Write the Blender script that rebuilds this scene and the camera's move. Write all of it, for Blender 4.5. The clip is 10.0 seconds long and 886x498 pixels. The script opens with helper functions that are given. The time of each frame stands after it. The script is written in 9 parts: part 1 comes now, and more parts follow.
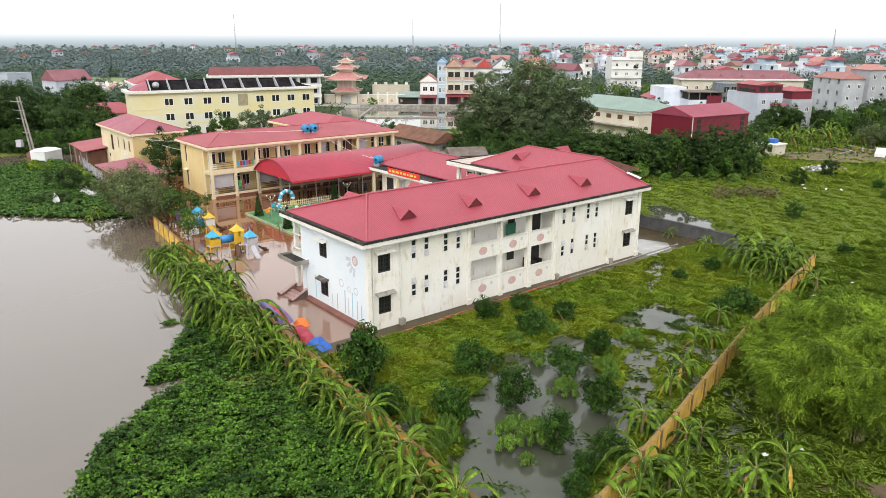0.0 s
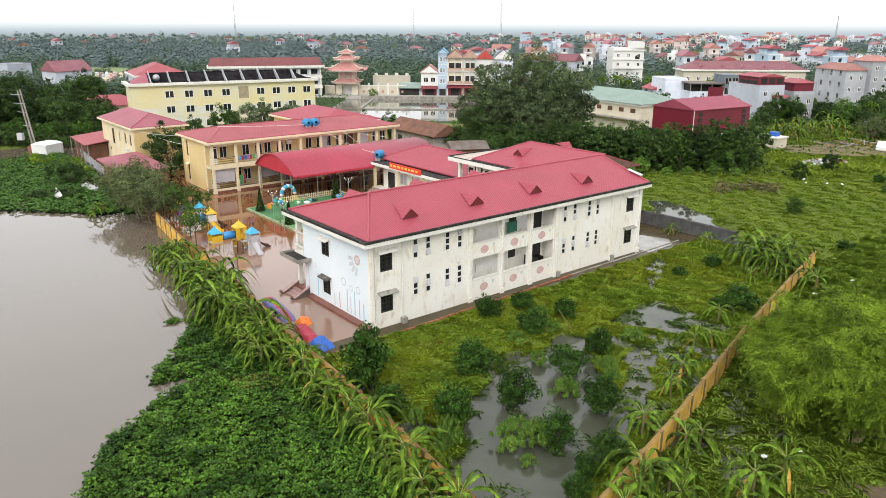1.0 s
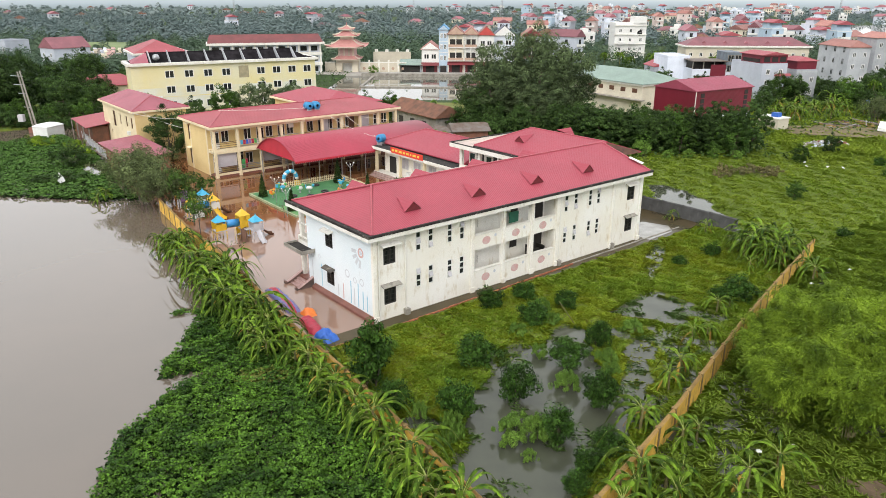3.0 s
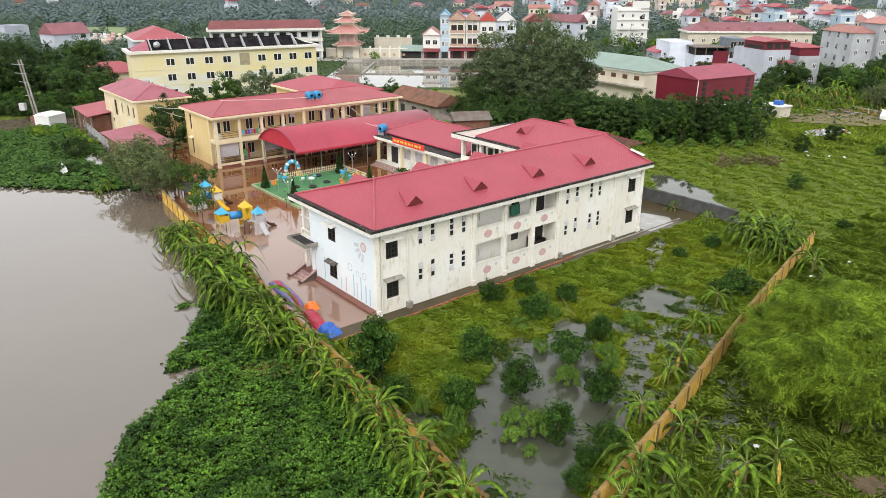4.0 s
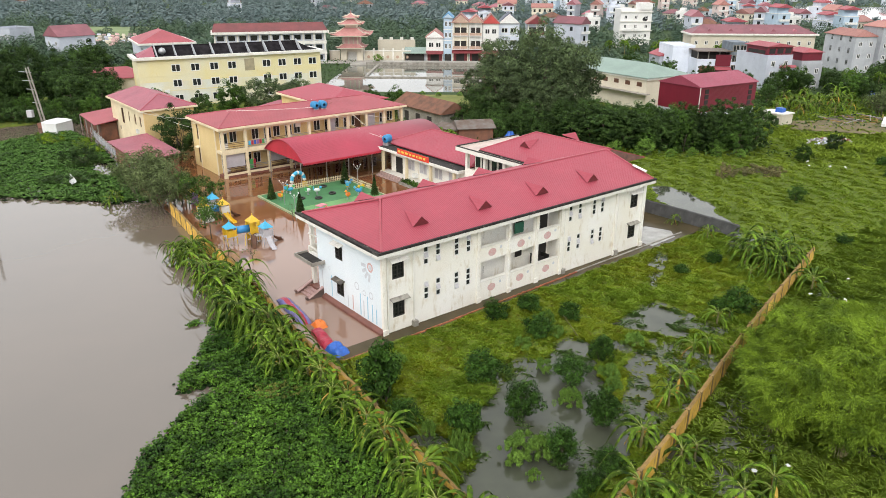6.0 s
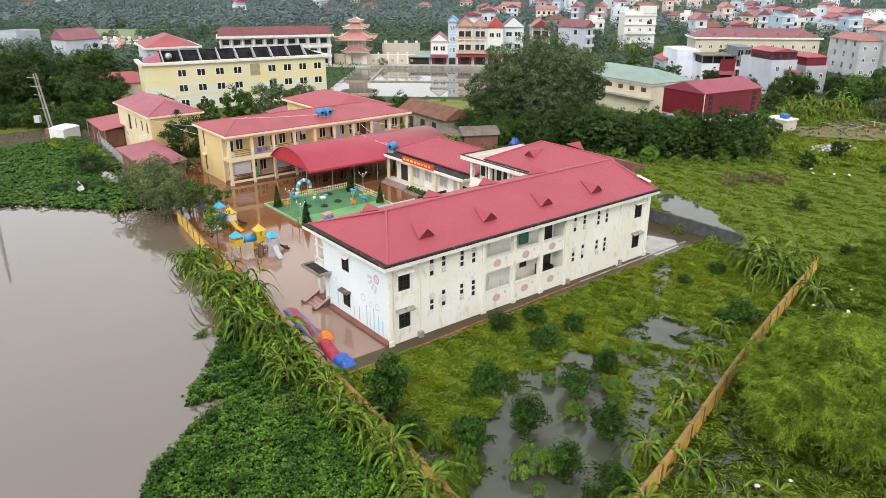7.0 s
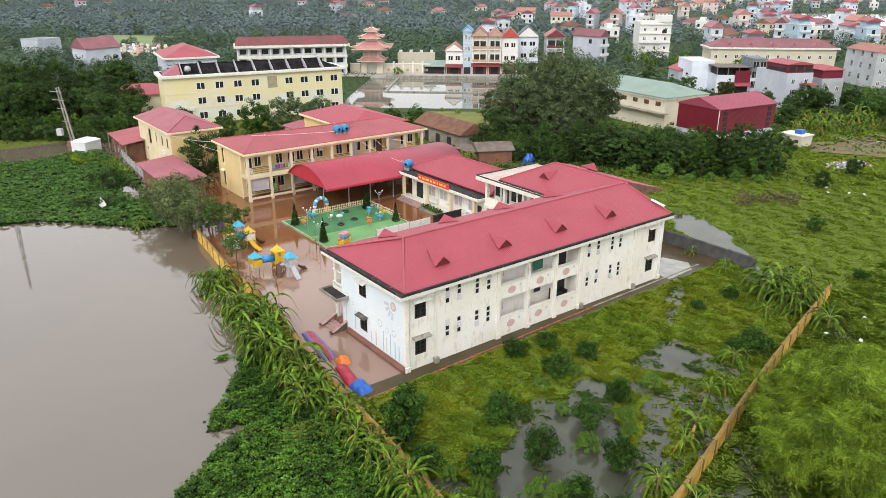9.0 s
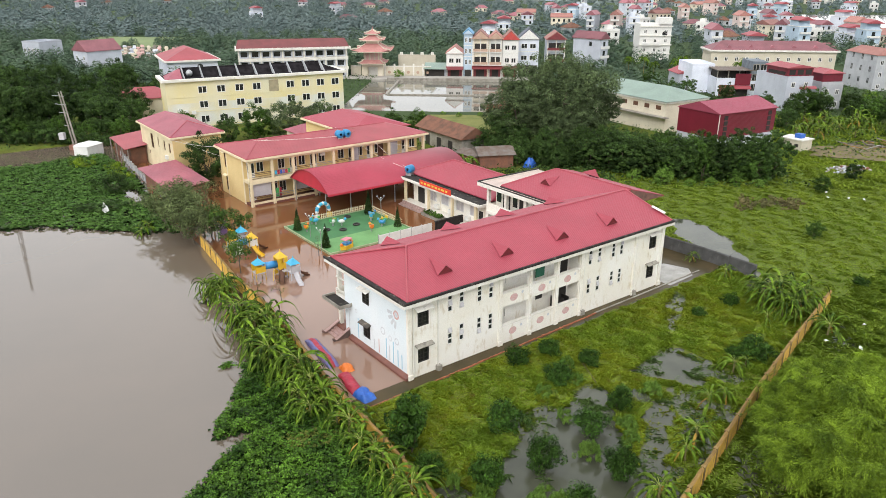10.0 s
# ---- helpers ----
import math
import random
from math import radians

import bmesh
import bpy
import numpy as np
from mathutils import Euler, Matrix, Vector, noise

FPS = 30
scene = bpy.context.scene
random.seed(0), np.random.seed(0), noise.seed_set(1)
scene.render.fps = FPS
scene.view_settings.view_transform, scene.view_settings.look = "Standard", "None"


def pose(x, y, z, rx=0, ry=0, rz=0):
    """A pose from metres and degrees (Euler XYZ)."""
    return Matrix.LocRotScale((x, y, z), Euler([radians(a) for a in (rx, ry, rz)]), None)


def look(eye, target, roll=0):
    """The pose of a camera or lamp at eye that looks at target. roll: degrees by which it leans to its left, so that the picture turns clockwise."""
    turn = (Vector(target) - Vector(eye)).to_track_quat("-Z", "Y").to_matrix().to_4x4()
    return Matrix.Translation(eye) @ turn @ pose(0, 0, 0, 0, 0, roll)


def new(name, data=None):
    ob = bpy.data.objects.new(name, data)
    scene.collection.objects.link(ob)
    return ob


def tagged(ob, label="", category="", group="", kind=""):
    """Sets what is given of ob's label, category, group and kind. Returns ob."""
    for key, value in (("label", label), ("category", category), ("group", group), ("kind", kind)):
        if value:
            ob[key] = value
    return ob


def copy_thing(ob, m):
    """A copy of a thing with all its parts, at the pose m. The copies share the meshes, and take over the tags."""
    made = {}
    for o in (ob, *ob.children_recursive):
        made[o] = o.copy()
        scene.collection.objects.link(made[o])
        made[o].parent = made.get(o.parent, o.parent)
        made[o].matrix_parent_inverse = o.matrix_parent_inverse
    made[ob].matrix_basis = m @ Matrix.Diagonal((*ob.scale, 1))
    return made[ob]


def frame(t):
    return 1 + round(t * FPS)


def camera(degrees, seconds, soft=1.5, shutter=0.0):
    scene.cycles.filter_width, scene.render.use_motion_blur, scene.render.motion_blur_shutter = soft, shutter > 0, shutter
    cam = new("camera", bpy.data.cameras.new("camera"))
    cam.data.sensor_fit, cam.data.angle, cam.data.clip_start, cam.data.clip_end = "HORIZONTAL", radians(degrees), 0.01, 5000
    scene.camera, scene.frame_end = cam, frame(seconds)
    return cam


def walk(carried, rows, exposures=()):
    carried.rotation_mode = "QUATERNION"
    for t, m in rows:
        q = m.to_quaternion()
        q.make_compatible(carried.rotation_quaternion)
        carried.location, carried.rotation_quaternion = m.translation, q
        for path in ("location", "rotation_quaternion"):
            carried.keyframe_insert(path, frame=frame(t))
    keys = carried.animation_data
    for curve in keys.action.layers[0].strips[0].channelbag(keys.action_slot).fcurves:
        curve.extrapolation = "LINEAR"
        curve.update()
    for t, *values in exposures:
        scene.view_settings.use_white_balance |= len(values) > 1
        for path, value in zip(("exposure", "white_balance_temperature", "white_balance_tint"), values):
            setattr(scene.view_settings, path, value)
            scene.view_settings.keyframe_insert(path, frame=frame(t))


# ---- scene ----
cam = camera(63.4, 10.0, 0.6)
PATH = [
    (0, (0.363, 0.025, 21.894), (0.3, 1.943, 21.328), 0.2),
    (0.5, (0.284, 0.0, 22.275), (0.221, 1.913, 21.696), 0.2),
    (1, (0.262, 0.019, 22.725), (0.198, 1.927, 22.13), 0.2),
    (1.5, (0.22, 0.027, 23.147), (0.156, 1.931, 22.538), 0.2),
    (2, (0.165, -0.023, 23.521), (0.103, 1.876, 22.896), 0.3),
    (2.5, (0.136, -0.068, 23.954), (0.073, 1.824, 23.31), 0.2),
    (4, (0.047, -0.271, 25.265), (-0.02, 1.599, 24.558), 0.1),
    (4.5, (0.011, -0.318, 25.795), (-0.061, 1.547, 25.077), 0.1),
    (5, (-0.039, -0.39, 26.36), (-0.112, 1.475, 25.641), 0.1),
    (5.5, (-0.11, -0.49, 26.931), (-0.182, 1.375, 26.213), 0.1),
    (7, (-0.358, -0.731, 28.584), (-0.441, 1.134, 27.867), 0.1),
    (7.5, (-0.442, -0.811, 29.19), (-0.534, 1.054, 28.475), 0.1),
    (8, (-0.491, -0.826, 29.782), (-0.593, 1.039, 29.068), 0.1),
    (8.5, (-0.579, -0.952, 30.419), (-0.69, 0.913, 29.706), 0.1),
    (9, (-0.601, -0.976, 31.008), (-0.72, 0.889, 30.296), 0.1),
    (9.5, (-0.716, -1.058, 31.48), (-0.834, 0.807, 30.768), 0.1),
    (10, (-0.813, -1.134, 31.829), (-0.932, 0.731, 31.117), 0.1),
]
walk(cam, [(t, look(eye, target, roll)) for t, eye, target, roll in PATH], [(0.0, 0.3), (5.0, 0.29), (10.0, 0.27)])

# ---- world and light: bright overcast ----
world = bpy.data.worlds.new("overcast_sky")
scene.world = world
world.use_nodes = True
wn = world.node_tree.nodes
wl = world.node_tree.links
sky = wn.new("ShaderNodeTexSky")
sky.sky_type, sky.sun_disc = "NISHITA", False
sky.sun_elevation, sky.sun_rotation = radians(58), radians(215)
sky.dust_density = 4.0
grey = wn.new("ShaderNodeHueSaturation")
grey.inputs["Saturation"].default_value = 0.22
cloud = wn.new("ShaderNodeMix")
cloud.data_type = "RGBA"
cloud.inputs[0].default_value = 0.72
cloud.inputs[7].default_value = (8.7, 8.85, 9.05, 1)
wl.new(sky.outputs[0], grey.inputs["Color"])
wl.new(grey.outputs[0], cloud.inputs[6])
# thin bright cloud all round, whitest low over the horizon
wc, wz, wg = wn.new("ShaderNodeTexCoord"), wn.new("ShaderNodeSeparateXYZ"), wn.new("ShaderNodeMapRange")
wg.inputs["To Min"].default_value, wg.inputs["To Max"].default_value = 1.12, 1.03
over = wn.new("ShaderNodeVectorMath")
over.operation = "MULTIPLY"
wl.new(wc.outputs["Generated"], wz.inputs[0])
wl.new(wz.outputs["Z"], wg.inputs["Value"])
wl.new(cloud.outputs[2], over.inputs[0])
wl.new(wg.outputs["Result"], over.inputs[1])
wl.new(over.outputs[0], wn["Background"].inputs["Color"])
wn["Background"].inputs["Strength"].default_value = 0.15

sun = new("sun", bpy.data.lights.new("sun", "SUN"))
sun.data.energy, sun.data.angle, sun.data.color = 1.15, radians(25), (1.0, 0.96, 0.9)
sun.matrix_world = look((-10, -60, 85), (10, 60, 0))

# ---- materials ----


def mat(name, a, b=None, rough=0.75, scale=1.0, bump=0.0, grain=30.0, metal=0.0, stain=None, streak=0.35, amount=0.5,
        island=0.0, each=0.0, leaf=False, spec=0.5, fine=0.12):
    """A surface of two tones at one scale, fine grain at another, and an optional stain with its own shape."""
    m = bpy.data.materials.new(name)
    m.use_nodes = True
    n, l = m.node_tree.nodes, m.node_tree.links
    bs = n["Principled BSDF"]
    bs.inputs["Roughness"].default_value = rough
    bs.inputs["Metallic"].default_value = metal
    bs.inputs["Specular IOR Level"].default_value = spec
    b = b or tuple(0.8 * c for c in a)
    tc = n.new("ShaderNodeTexCoord")
    no = n.new("ShaderNodeTexNoise")
    no.inputs["Scale"].default_value, no.inputs["Detail"].default_value = scale, 6
    l.new(tc.outputs["Object"], no.inputs["Vector"])
    rp = n.new("ShaderNodeValToRGB")
    rp.color_ramp.elements[0].position, rp.color_ramp.elements[1].position = 0.35, 0.65
    rp.color_ramp.elements[0].color, rp.color_ramp.elements[1].color = (*b, 1), (*a, 1)
    l.new(no.outputs["Fac"], rp.inputs["Fac"])
    col = rp.outputs["Color"]
    if fine or bump:
        fi = n.new("ShaderNodeTexNoise")
        fi.inputs["Scale"].default_value, fi.inputs["Detail"].default_value = grain, 4
        l.new(tc.outputs["Object"], fi.inputs["Vector"])
    if fine:
        mr = n.new("ShaderNodeMapRange")
        mr.inputs["From Min"].default_value, mr.inputs["From Max"].default_value = 0.3, 0.7
        mr.inputs["To Min"].default_value, mr.inputs["To Max"].default_value = 1 - fine, 1 + fine
        l.new(fi.outputs["Fac"], mr.inputs["Value"])
        col = times(n, l, col, mr.outputs["Result"])
    if stain:
        mp = n.new("ShaderNodeMapping")
        mp.inputs["Scale"].default_value = (1, 1, streak)
        l.new(tc.outputs["Object"], mp.inputs["Vector"])
        sn = n.new("ShaderNodeTexNoise")
        sn.inputs["Scale"].default_value, sn.inputs["Detail"].default_value = 1.6, 8
        sn.inputs["Roughness"].default_value = 0.65
        l.new(mp.outputs["Vector"], sn.inputs["Vector"])
        sr = n.new("ShaderNodeMapRange")
        sr.inputs["From Min"].default_value, sr.inputs["From Max"].default_value = 0.68 - 0.25 * amount, 0.92 - 0.25 * amount
        l.new(sn.outputs["Fac"], sr.inputs["Value"])
        mx = n.new("ShaderNodeMix")
        mx.data_type = "RGBA"
        l.new(sr.outputs["Result"], mx.inputs[0])
        l.new(col, mx.inputs[6])
        mx.inputs[7].default_value = (*stain, 1)
        col = mx.outputs[2]
    for amt, node, out in ((island, "ShaderNodeNewGeometry", "Random Per Island"), (each, "ShaderNodeObjectInfo", "Random")):
        if amt:
            g = n.new(node)
            mr = n.new("ShaderNodeMapRange")
            mr.inputs["To Min"].default_value, mr.inputs["To Max"].default_value = 1 - amt, 1 + amt
            l.new(g.outputs[out], mr.inputs["Value"])
            col = times(n, l, col, mr.outputs["Result"])
    l.new(col, bs.inputs["Base Color"])
    if bump:
        bu = n.new("ShaderNodeBump")
        bu.inputs["Strength"].default_value, bu.inputs["Distance"].default_value = bump, 0.02
        l.new(fi.outputs["Fac"], bu.inputs["Height"])
        l.new(bu.outputs["Normal"], bs.inputs["Normal"])
    if leaf:
        tr = n.new("ShaderNodeBsdfTranslucent")
        l.new(col, tr.inputs["Color"])
        ms = n.new("ShaderNodeMixShader")
        ms.inputs[0].default_value = 0.05
        l.new(bs.outputs[0], ms.inputs[1])
        l.new(tr.outputs[0], ms.inputs[2])
        l.new(ms.outputs[0], n["Material Output"].inputs["Surface"])
    return m


def times(n, l, col, val):
    """col multiplied by a grey value."""
    k = n.new("ShaderNodeVectorMath")
    k.operation = "MULTIPLY"
    l.new(col, k.inputs[0])
    l.new(val, k.inputs[1])
    return k.outputs[0]


def water_mat(name, a, b, scale, ripple, rough=0.03, ior=1.4):
    m = mat(name, a, b, rough=rough, scale=scale, fine=0.0)
    n, l = m.node_tree.nodes, m.node_tree.links
    bs = n["Principled BSDF"]
    bs.inputs["IOR"].default_value = ior
    tc = n.new("ShaderNodeTexCoord")
    no = n.new("ShaderNodeTexNoise")
    no.inputs["Scale"].default_value, no.inputs["Detail"].default_value = 1.6, 3
    bu = n.new("ShaderNodeBump")
    bu.inputs["Strength"].default_value, bu.inputs["Distance"].default_value = ripple, 0.02
    l.new(tc.outputs["Object"], no.inputs["Vector"])
    l.new(no.outputs["Fac"], bu.inputs["Height"])
    l.new(bu.outputs["Normal"], bs.inputs["Normal"])
    return m


def sheet_mat(name, a, b, rib=5.0, axis=0, rough=0.45, stain=None, amount=0.3):
    """Painted ribbed sheet metal; ribs along the other axis than the one given."""
    m = mat(name, a, b, rough=rough, scale=0.25, grain=3.0, fine=0.05, stain=stain, streak=1.0, amount=amount)
    n, l = m.node_tree.nodes, m.node_tree.links
    bs = n["Principled BSDF"]
    tc = n.new("ShaderNodeTexCoord")
    wv = n.new("ShaderNodeTexWave")
    wv.bands_direction = "XYZ"[axis]
    wv.inputs["Scale"].default_value = rib / 3.14159
    bu = n.new("ShaderNodeBump")
    bu.inputs["Strength"].default_value, bu.inputs["Distance"].default_value = 0.5, 0.03
    l.new(tc.outputs["Object"], wv.inputs["Vector"])
    l.new(wv.outputs["Fac"], bu.inputs["Height"])
    l.new(bu.outputs["Normal"], bs.inputs["Normal"])
    return m


WHITE_WALL = mat("weathered_white_plaster", (0.82, 0.8, 0.75), (0.78, 0.74, 0.65), 0.85, 0.25, 0.15, 18, stain=(0.5, 0.4, 0.24), amount=0.56, streak=0.4)
SIDE_WALL = mat("pale_blue_white_plaster", (0.74, 0.79, 0.82), (0.68, 0.75, 0.79), 0.85, 0.3, 0.1, 18, stain=(0.5, 0.52, 0.5), amount=0.2, streak=0.25)
TRIM_WHITE = mat("white_trim", (0.76, 0.74, 0.69), (0.68, 0.65, 0.58), 0.8, 0.8, 0.1, 25, stain=(0.2, 0.18, 0.15), amount=0.35, streak=0.4)
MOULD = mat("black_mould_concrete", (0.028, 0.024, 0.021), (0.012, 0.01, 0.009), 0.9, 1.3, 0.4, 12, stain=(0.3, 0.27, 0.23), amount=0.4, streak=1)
OLD_CONC = mat("stained_concrete", (0.34, 0.32, 0.28), (0.2, 0.18, 0.15), 0.9, 0.7, 0.4, 14, stain=(0.07, 0.065, 0.055), amount=0.5, streak=0.5)
GREY_WALL = mat("grey_render", (0.44, 0.45, 0.47), (0.35, 0.36, 0.38), 0.9, 0.3, 0.2, 10, stain=(0.2, 0.19, 0.18), amount=0.45, streak=0.25, each=0.15)
ROOF_PINK = sheet_mat("rose_sheet_roof", (0.35, 0.05, 0.075), (0.31, 0.044, 0.066), 5.0, 0, 0.55, (0.3, 0.05, 0.065), 0.35)
ROOF_PINK_Y = sheet_mat("rose_sheet_roof_across", (0.35, 0.05, 0.075), (0.31, 0.044, 0.066), 5.0, 1, 0.55, (0.3, 0.05, 0.065), 0.35)
ROOF_OLD = sheet_mat("faded_rose_sheet_roof", (0.36, 0.075, 0.09), (0.29, 0.06, 0.072), 5.0, 0, 0.6, (0.24, 0.075, 0.07), 0.5)
ROOF_VIOLET = sheet_mat("faded_violet_red_sheet_roof", (0.36, 0.1, 0.13), (0.27, 0.075, 0.1), 5.0, 1, 0.6, (0.2, 0.07, 0.08), 0.5)
ROOF_RIDGE = mat("rose_ridge_cap", (0.38, 0.075, 0.095), (0.34, 0.06, 0.08), 0.5, 1)
ROOF_DARK_RED = mat("dark_red_gablet", (0.16, 0.02, 0.025), (0.12, 0.016, 0.02), 0.5, 1)
CANOPY = sheet_mat("crimson_canopy_sheet", (0.36, 0.035, 0.065), (0.31, 0.03, 0.055), 6.0, 0, 0.45)
CANOPY_END = mat("crimson_canopy_end", (0.5, 0.03, 0.055), (0.42, 0.025, 0.045), 0.55, 0.5)
YELLOW = mat("cream_yellow_plaster", (0.72, 0.56, 0.27), (0.66, 0.5, 0.23), 0.85, 0.3, 0.1, 15, stain=(0.42, 0.32, 0.17), amount=0.25, streak=0.25)
CREAM = mat("cream_trim", (0.76, 0.66, 0.45), (0.68, 0.58, 0.38), 0.8, 0.5, 0.1, 20, stain=(0.4, 0.33, 0.22), amount=0.25)
PALE_YELLOW = mat("washed_yellow_plaster", (0.72, 0.62, 0.3), (0.7, 0.66, 0.5), 0.85, 0.12, 0.1, 15, stain=(0.62, 0.42, 0.1), amount=0.32, streak=0.3)
GLASS = mat("dark_window_glass", (0.03, 0.035, 0.035), (0.018, 0.02, 0.02), 0.12, 1.0)
# near-black colour in place of unlit rooms behind doorways and openings
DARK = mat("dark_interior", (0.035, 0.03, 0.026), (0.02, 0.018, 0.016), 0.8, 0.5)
FRAME_WHITE = mat("white_window_frame", (0.74, 0.73, 0.7), (0.66, 0.65, 0.62), 0.5, 2)
FRAME_BLACK = mat("black_window_bars", (0.02, 0.018, 0.016), (0.03, 0.027, 0.024), 0.5, 2)
WOOD_DOOR = mat("brown_door_wood", (0.13, 0.055, 0.03), (0.09, 0.04, 0.02), 0.5, 2, 0.1)
PINK_PAINT = mat("faded_pink_paint", (0.6, 0.34, 0.32), (0.58, 0.44, 0.41), 0.85, 3)
BLUE_PAINT = mat("pale_blue_paint", (0.25, 0.5, 0.66), (0.33, 0.56, 0.68), 0.85, 3)
GREY_PAINT = mat("pale_grey_paint", (0.5, 0.53, 0.57), (0.58, 0.6, 0.63), 0.85, 3)
RED_TILE = mat("red_floor_tile", (0.2, 0.075, 0.055), (0.15, 0.06, 0.045), 0.5, 1.5, 0.1, 20)
YELLOW_WALL = mat("ochre_garden_wall", (0.66, 0.4, 0.06), (0.52, 0.31, 0.055), 0.9, 0.9, 0.3, 15, stain=(0.1, 0.07, 0.04), amount=0.5, streak=0.3, each=0.2)
COPING = mat("mossy_coping", (0.34, 0.21, 0.06), (0.2, 0.12, 0.04), 0.9, 1.5, 0.4, 14, stain=(0.09, 0.07, 0.045), amount=0.5, streak=1, each=0.15)
BRICK_KERB = mat("orange_brick", (0.42, 0.13, 0.06), (0.3, 0.1, 0.05), 0.85, 2.5, 0.3, 20, each=0.25)
TURF = mat("green_play_turf", (0.065, 0.2, 0.075), (0.05, 0.16, 0.06), 0.8, 0.5, 0.2, 25)
TURF_LIGHT = mat("pale_green_play_turf", (0.15, 0.33, 0.12), (0.125, 0.28, 0.1), 0.8, 0.5, 0.2, 25)
PL_BLUE = mat("blue_plastic", (0.04, 0.25, 0.55), (0.035, 0.21, 0.48), 0.35, 1)
PL_SKY = mat("sky_blue_plastic", (0.06, 0.4, 0.62), (0.05, 0.35, 0.56), 0.35, 1)
PL_YELLOW = mat("yellow_plastic", (0.72, 0.45, 0.03), (0.64, 0.4, 0.03), 0.35, 1)
PL_ORANGE = mat("orange_plastic", (0.75, 0.2, 0.03), (0.68, 0.17, 0.03), 0.4, 1)
PL_GREEN = mat("green_plastic", (0.08, 0.4, 0.12), (0.07, 0.35, 0.1), 0.4, 1)
PL_WHITE = mat("white_plastic", (0.75, 0.75, 0.73), (0.68, 0.68, 0.66), 0.4, 1)
PL_GREY = mat("pale_grey_plastic", (0.5, 0.48, 0.5), (0.44, 0.42, 0.44), 0.5, 1)
TARP_BLUE = mat("blue_tarpaulin", (0.03, 0.13, 0.5), (0.025, 0.1, 0.4), 0.45, 3, 0.3, 8)
TARP_RED = mat("crimson_tarpaulin", (0.42, 0.03, 0.06), (0.34, 0.025, 0.05), 0.5, 3, 0.3, 8)
TARP_PURPLE = mat("faded_violet_tarpaulin", (0.3, 0.16, 0.36), (0.22, 0.13, 0.34), 0.5, 2, 0.3, 8)
STEEL = mat("galvanised_steel", (0.45, 0.46, 0.47), (0.35, 0.36, 0.37), 0.45, 2, metal=0.6)
SIGN_RED = mat("red_sign_board", (0.72, 0.06, 0.03), (0.66, 0.05, 0.03), 0.5, 1)
SIGN_GOLD = mat("yellow_sign_lettering", (0.8, 0.6, 0.1), (0.75, 0.56, 0.1), 0.5, 1)
DEEP_RED_SHEET = sheet_mat("deep_crimson_sheet_wall", (0.175, 0.011, 0.026), (0.145, 0.009, 0.021), 4.0, 0, 0.5)
ROOF_CRIMSON = sheet_mat("crimson_sheet_roof", (0.3, 0.05, 0.085), (0.25, 0.042, 0.07), 5.0, 0, 0.6, (0.2, 0.05, 0.06), 0.4)
GREEN_SHEET = sheet_mat("pale_green_sheet_roof", (0.23, 0.31, 0.26), (0.19, 0.26, 0.22), 4.0, 1, 0.55, (0.28, 0.34, 0.3), 0.4)
CLAY_TILE = mat("brown_clay_tile", (0.2, 0.085, 0.05), (0.11, 0.055, 0.035), 0.85, 0.8, 0.5, 9, stain=(0.07, 0.05, 0.035), amount=0.5, streak=1, each=0.2)
# the four town tones below are dulled and blued for distance haze
SALMON = mat("salmon_tile_roof", (0.36, 0.165, 0.135), (0.29, 0.13, 0.11), 0.7, 0.6, 0.3, 8, each=0.3)
TOWN_RED = mat("red_sheet_roof", (0.31, 0.11, 0.13), (0.23, 0.085, 0.1), 0.6, 0.3, 0.2, 6, each=0.35)
TOWN_WALL = mat("town_house_wall", (0.62, 0.65, 0.72), (0.52, 0.55, 0.62), 0.85, 0.25, 0.1, 8, stain=(0.32, 0.3, 0.27), amount=0.35, each=0.3)
TOWN_CREAM = mat("town_cream_wall", (0.68, 0.62, 0.5), (0.6, 0.54, 0.43), 0.85, 0.25, 0.1, 8, stain=(0.36, 0.3, 0.2), amount=0.3, each=0.2)
VILLA_BLUE = mat("pale_blue_villa_wall", (0.45, 0.56, 0.66), (0.4, 0.5, 0.6), 0.8, 0.5)
BROWN_TRIM = mat("brown_villa_trim", (0.48, 0.33, 0.25), (0.4, 0.27, 0.2), 0.8, 0.8)
MAROON = mat("maroon_awning", (0.2, 0.03, 0.035), (0.15, 0.025, 0.03), 0.6, 0.8)
PAGODA_RED = mat("pagoda_roof_tile", (0.5, 0.24, 0.22), (0.42, 0.19, 0.17), 0.7, 0.8, 0.3, 8)
BRICK_OLD = mat("old_red_brick", (0.26, 0.11, 0.07), (0.18, 0.085, 0.06), 0.9, 1.0, 0.4, 8, stain=(0.1, 0.08, 0.065), amount=0.5)
RUST_SHEET = mat("rusty_sheet", (0.17, 0.15, 0.135), (0.12, 0.08, 0.06), 0.8, 0.8, 0.3, 6)
POND = water_mat("muddy_pond_water", (0.146, 0.113, 0.086), (0.122, 0.098, 0.076), 0.04, 0.04, ior=1.85)
COURT = water_mat("red_brown_flood_water", (0.23, 0.1, 0.045), (0.19, 0.082, 0.036), 0.05, 0.02, ior=1.6)
GARDEN_WATER = water_mat("dark_flood_water", (0.075, 0.08, 0.055), (0.05, 0.055, 0.038), 0.3, 0.04)
PATH_WATER = water_mat("grey_brown_flood_water", (0.085, 0.064, 0.034), (0.06, 0.05, 0.026), 0.4, 0.05, rough=0.2, ior=1.33)
PATH_WATER.node_tree.nodes["Principled BSDF"].inputs["Specular IOR Level"].default_value = 0.2


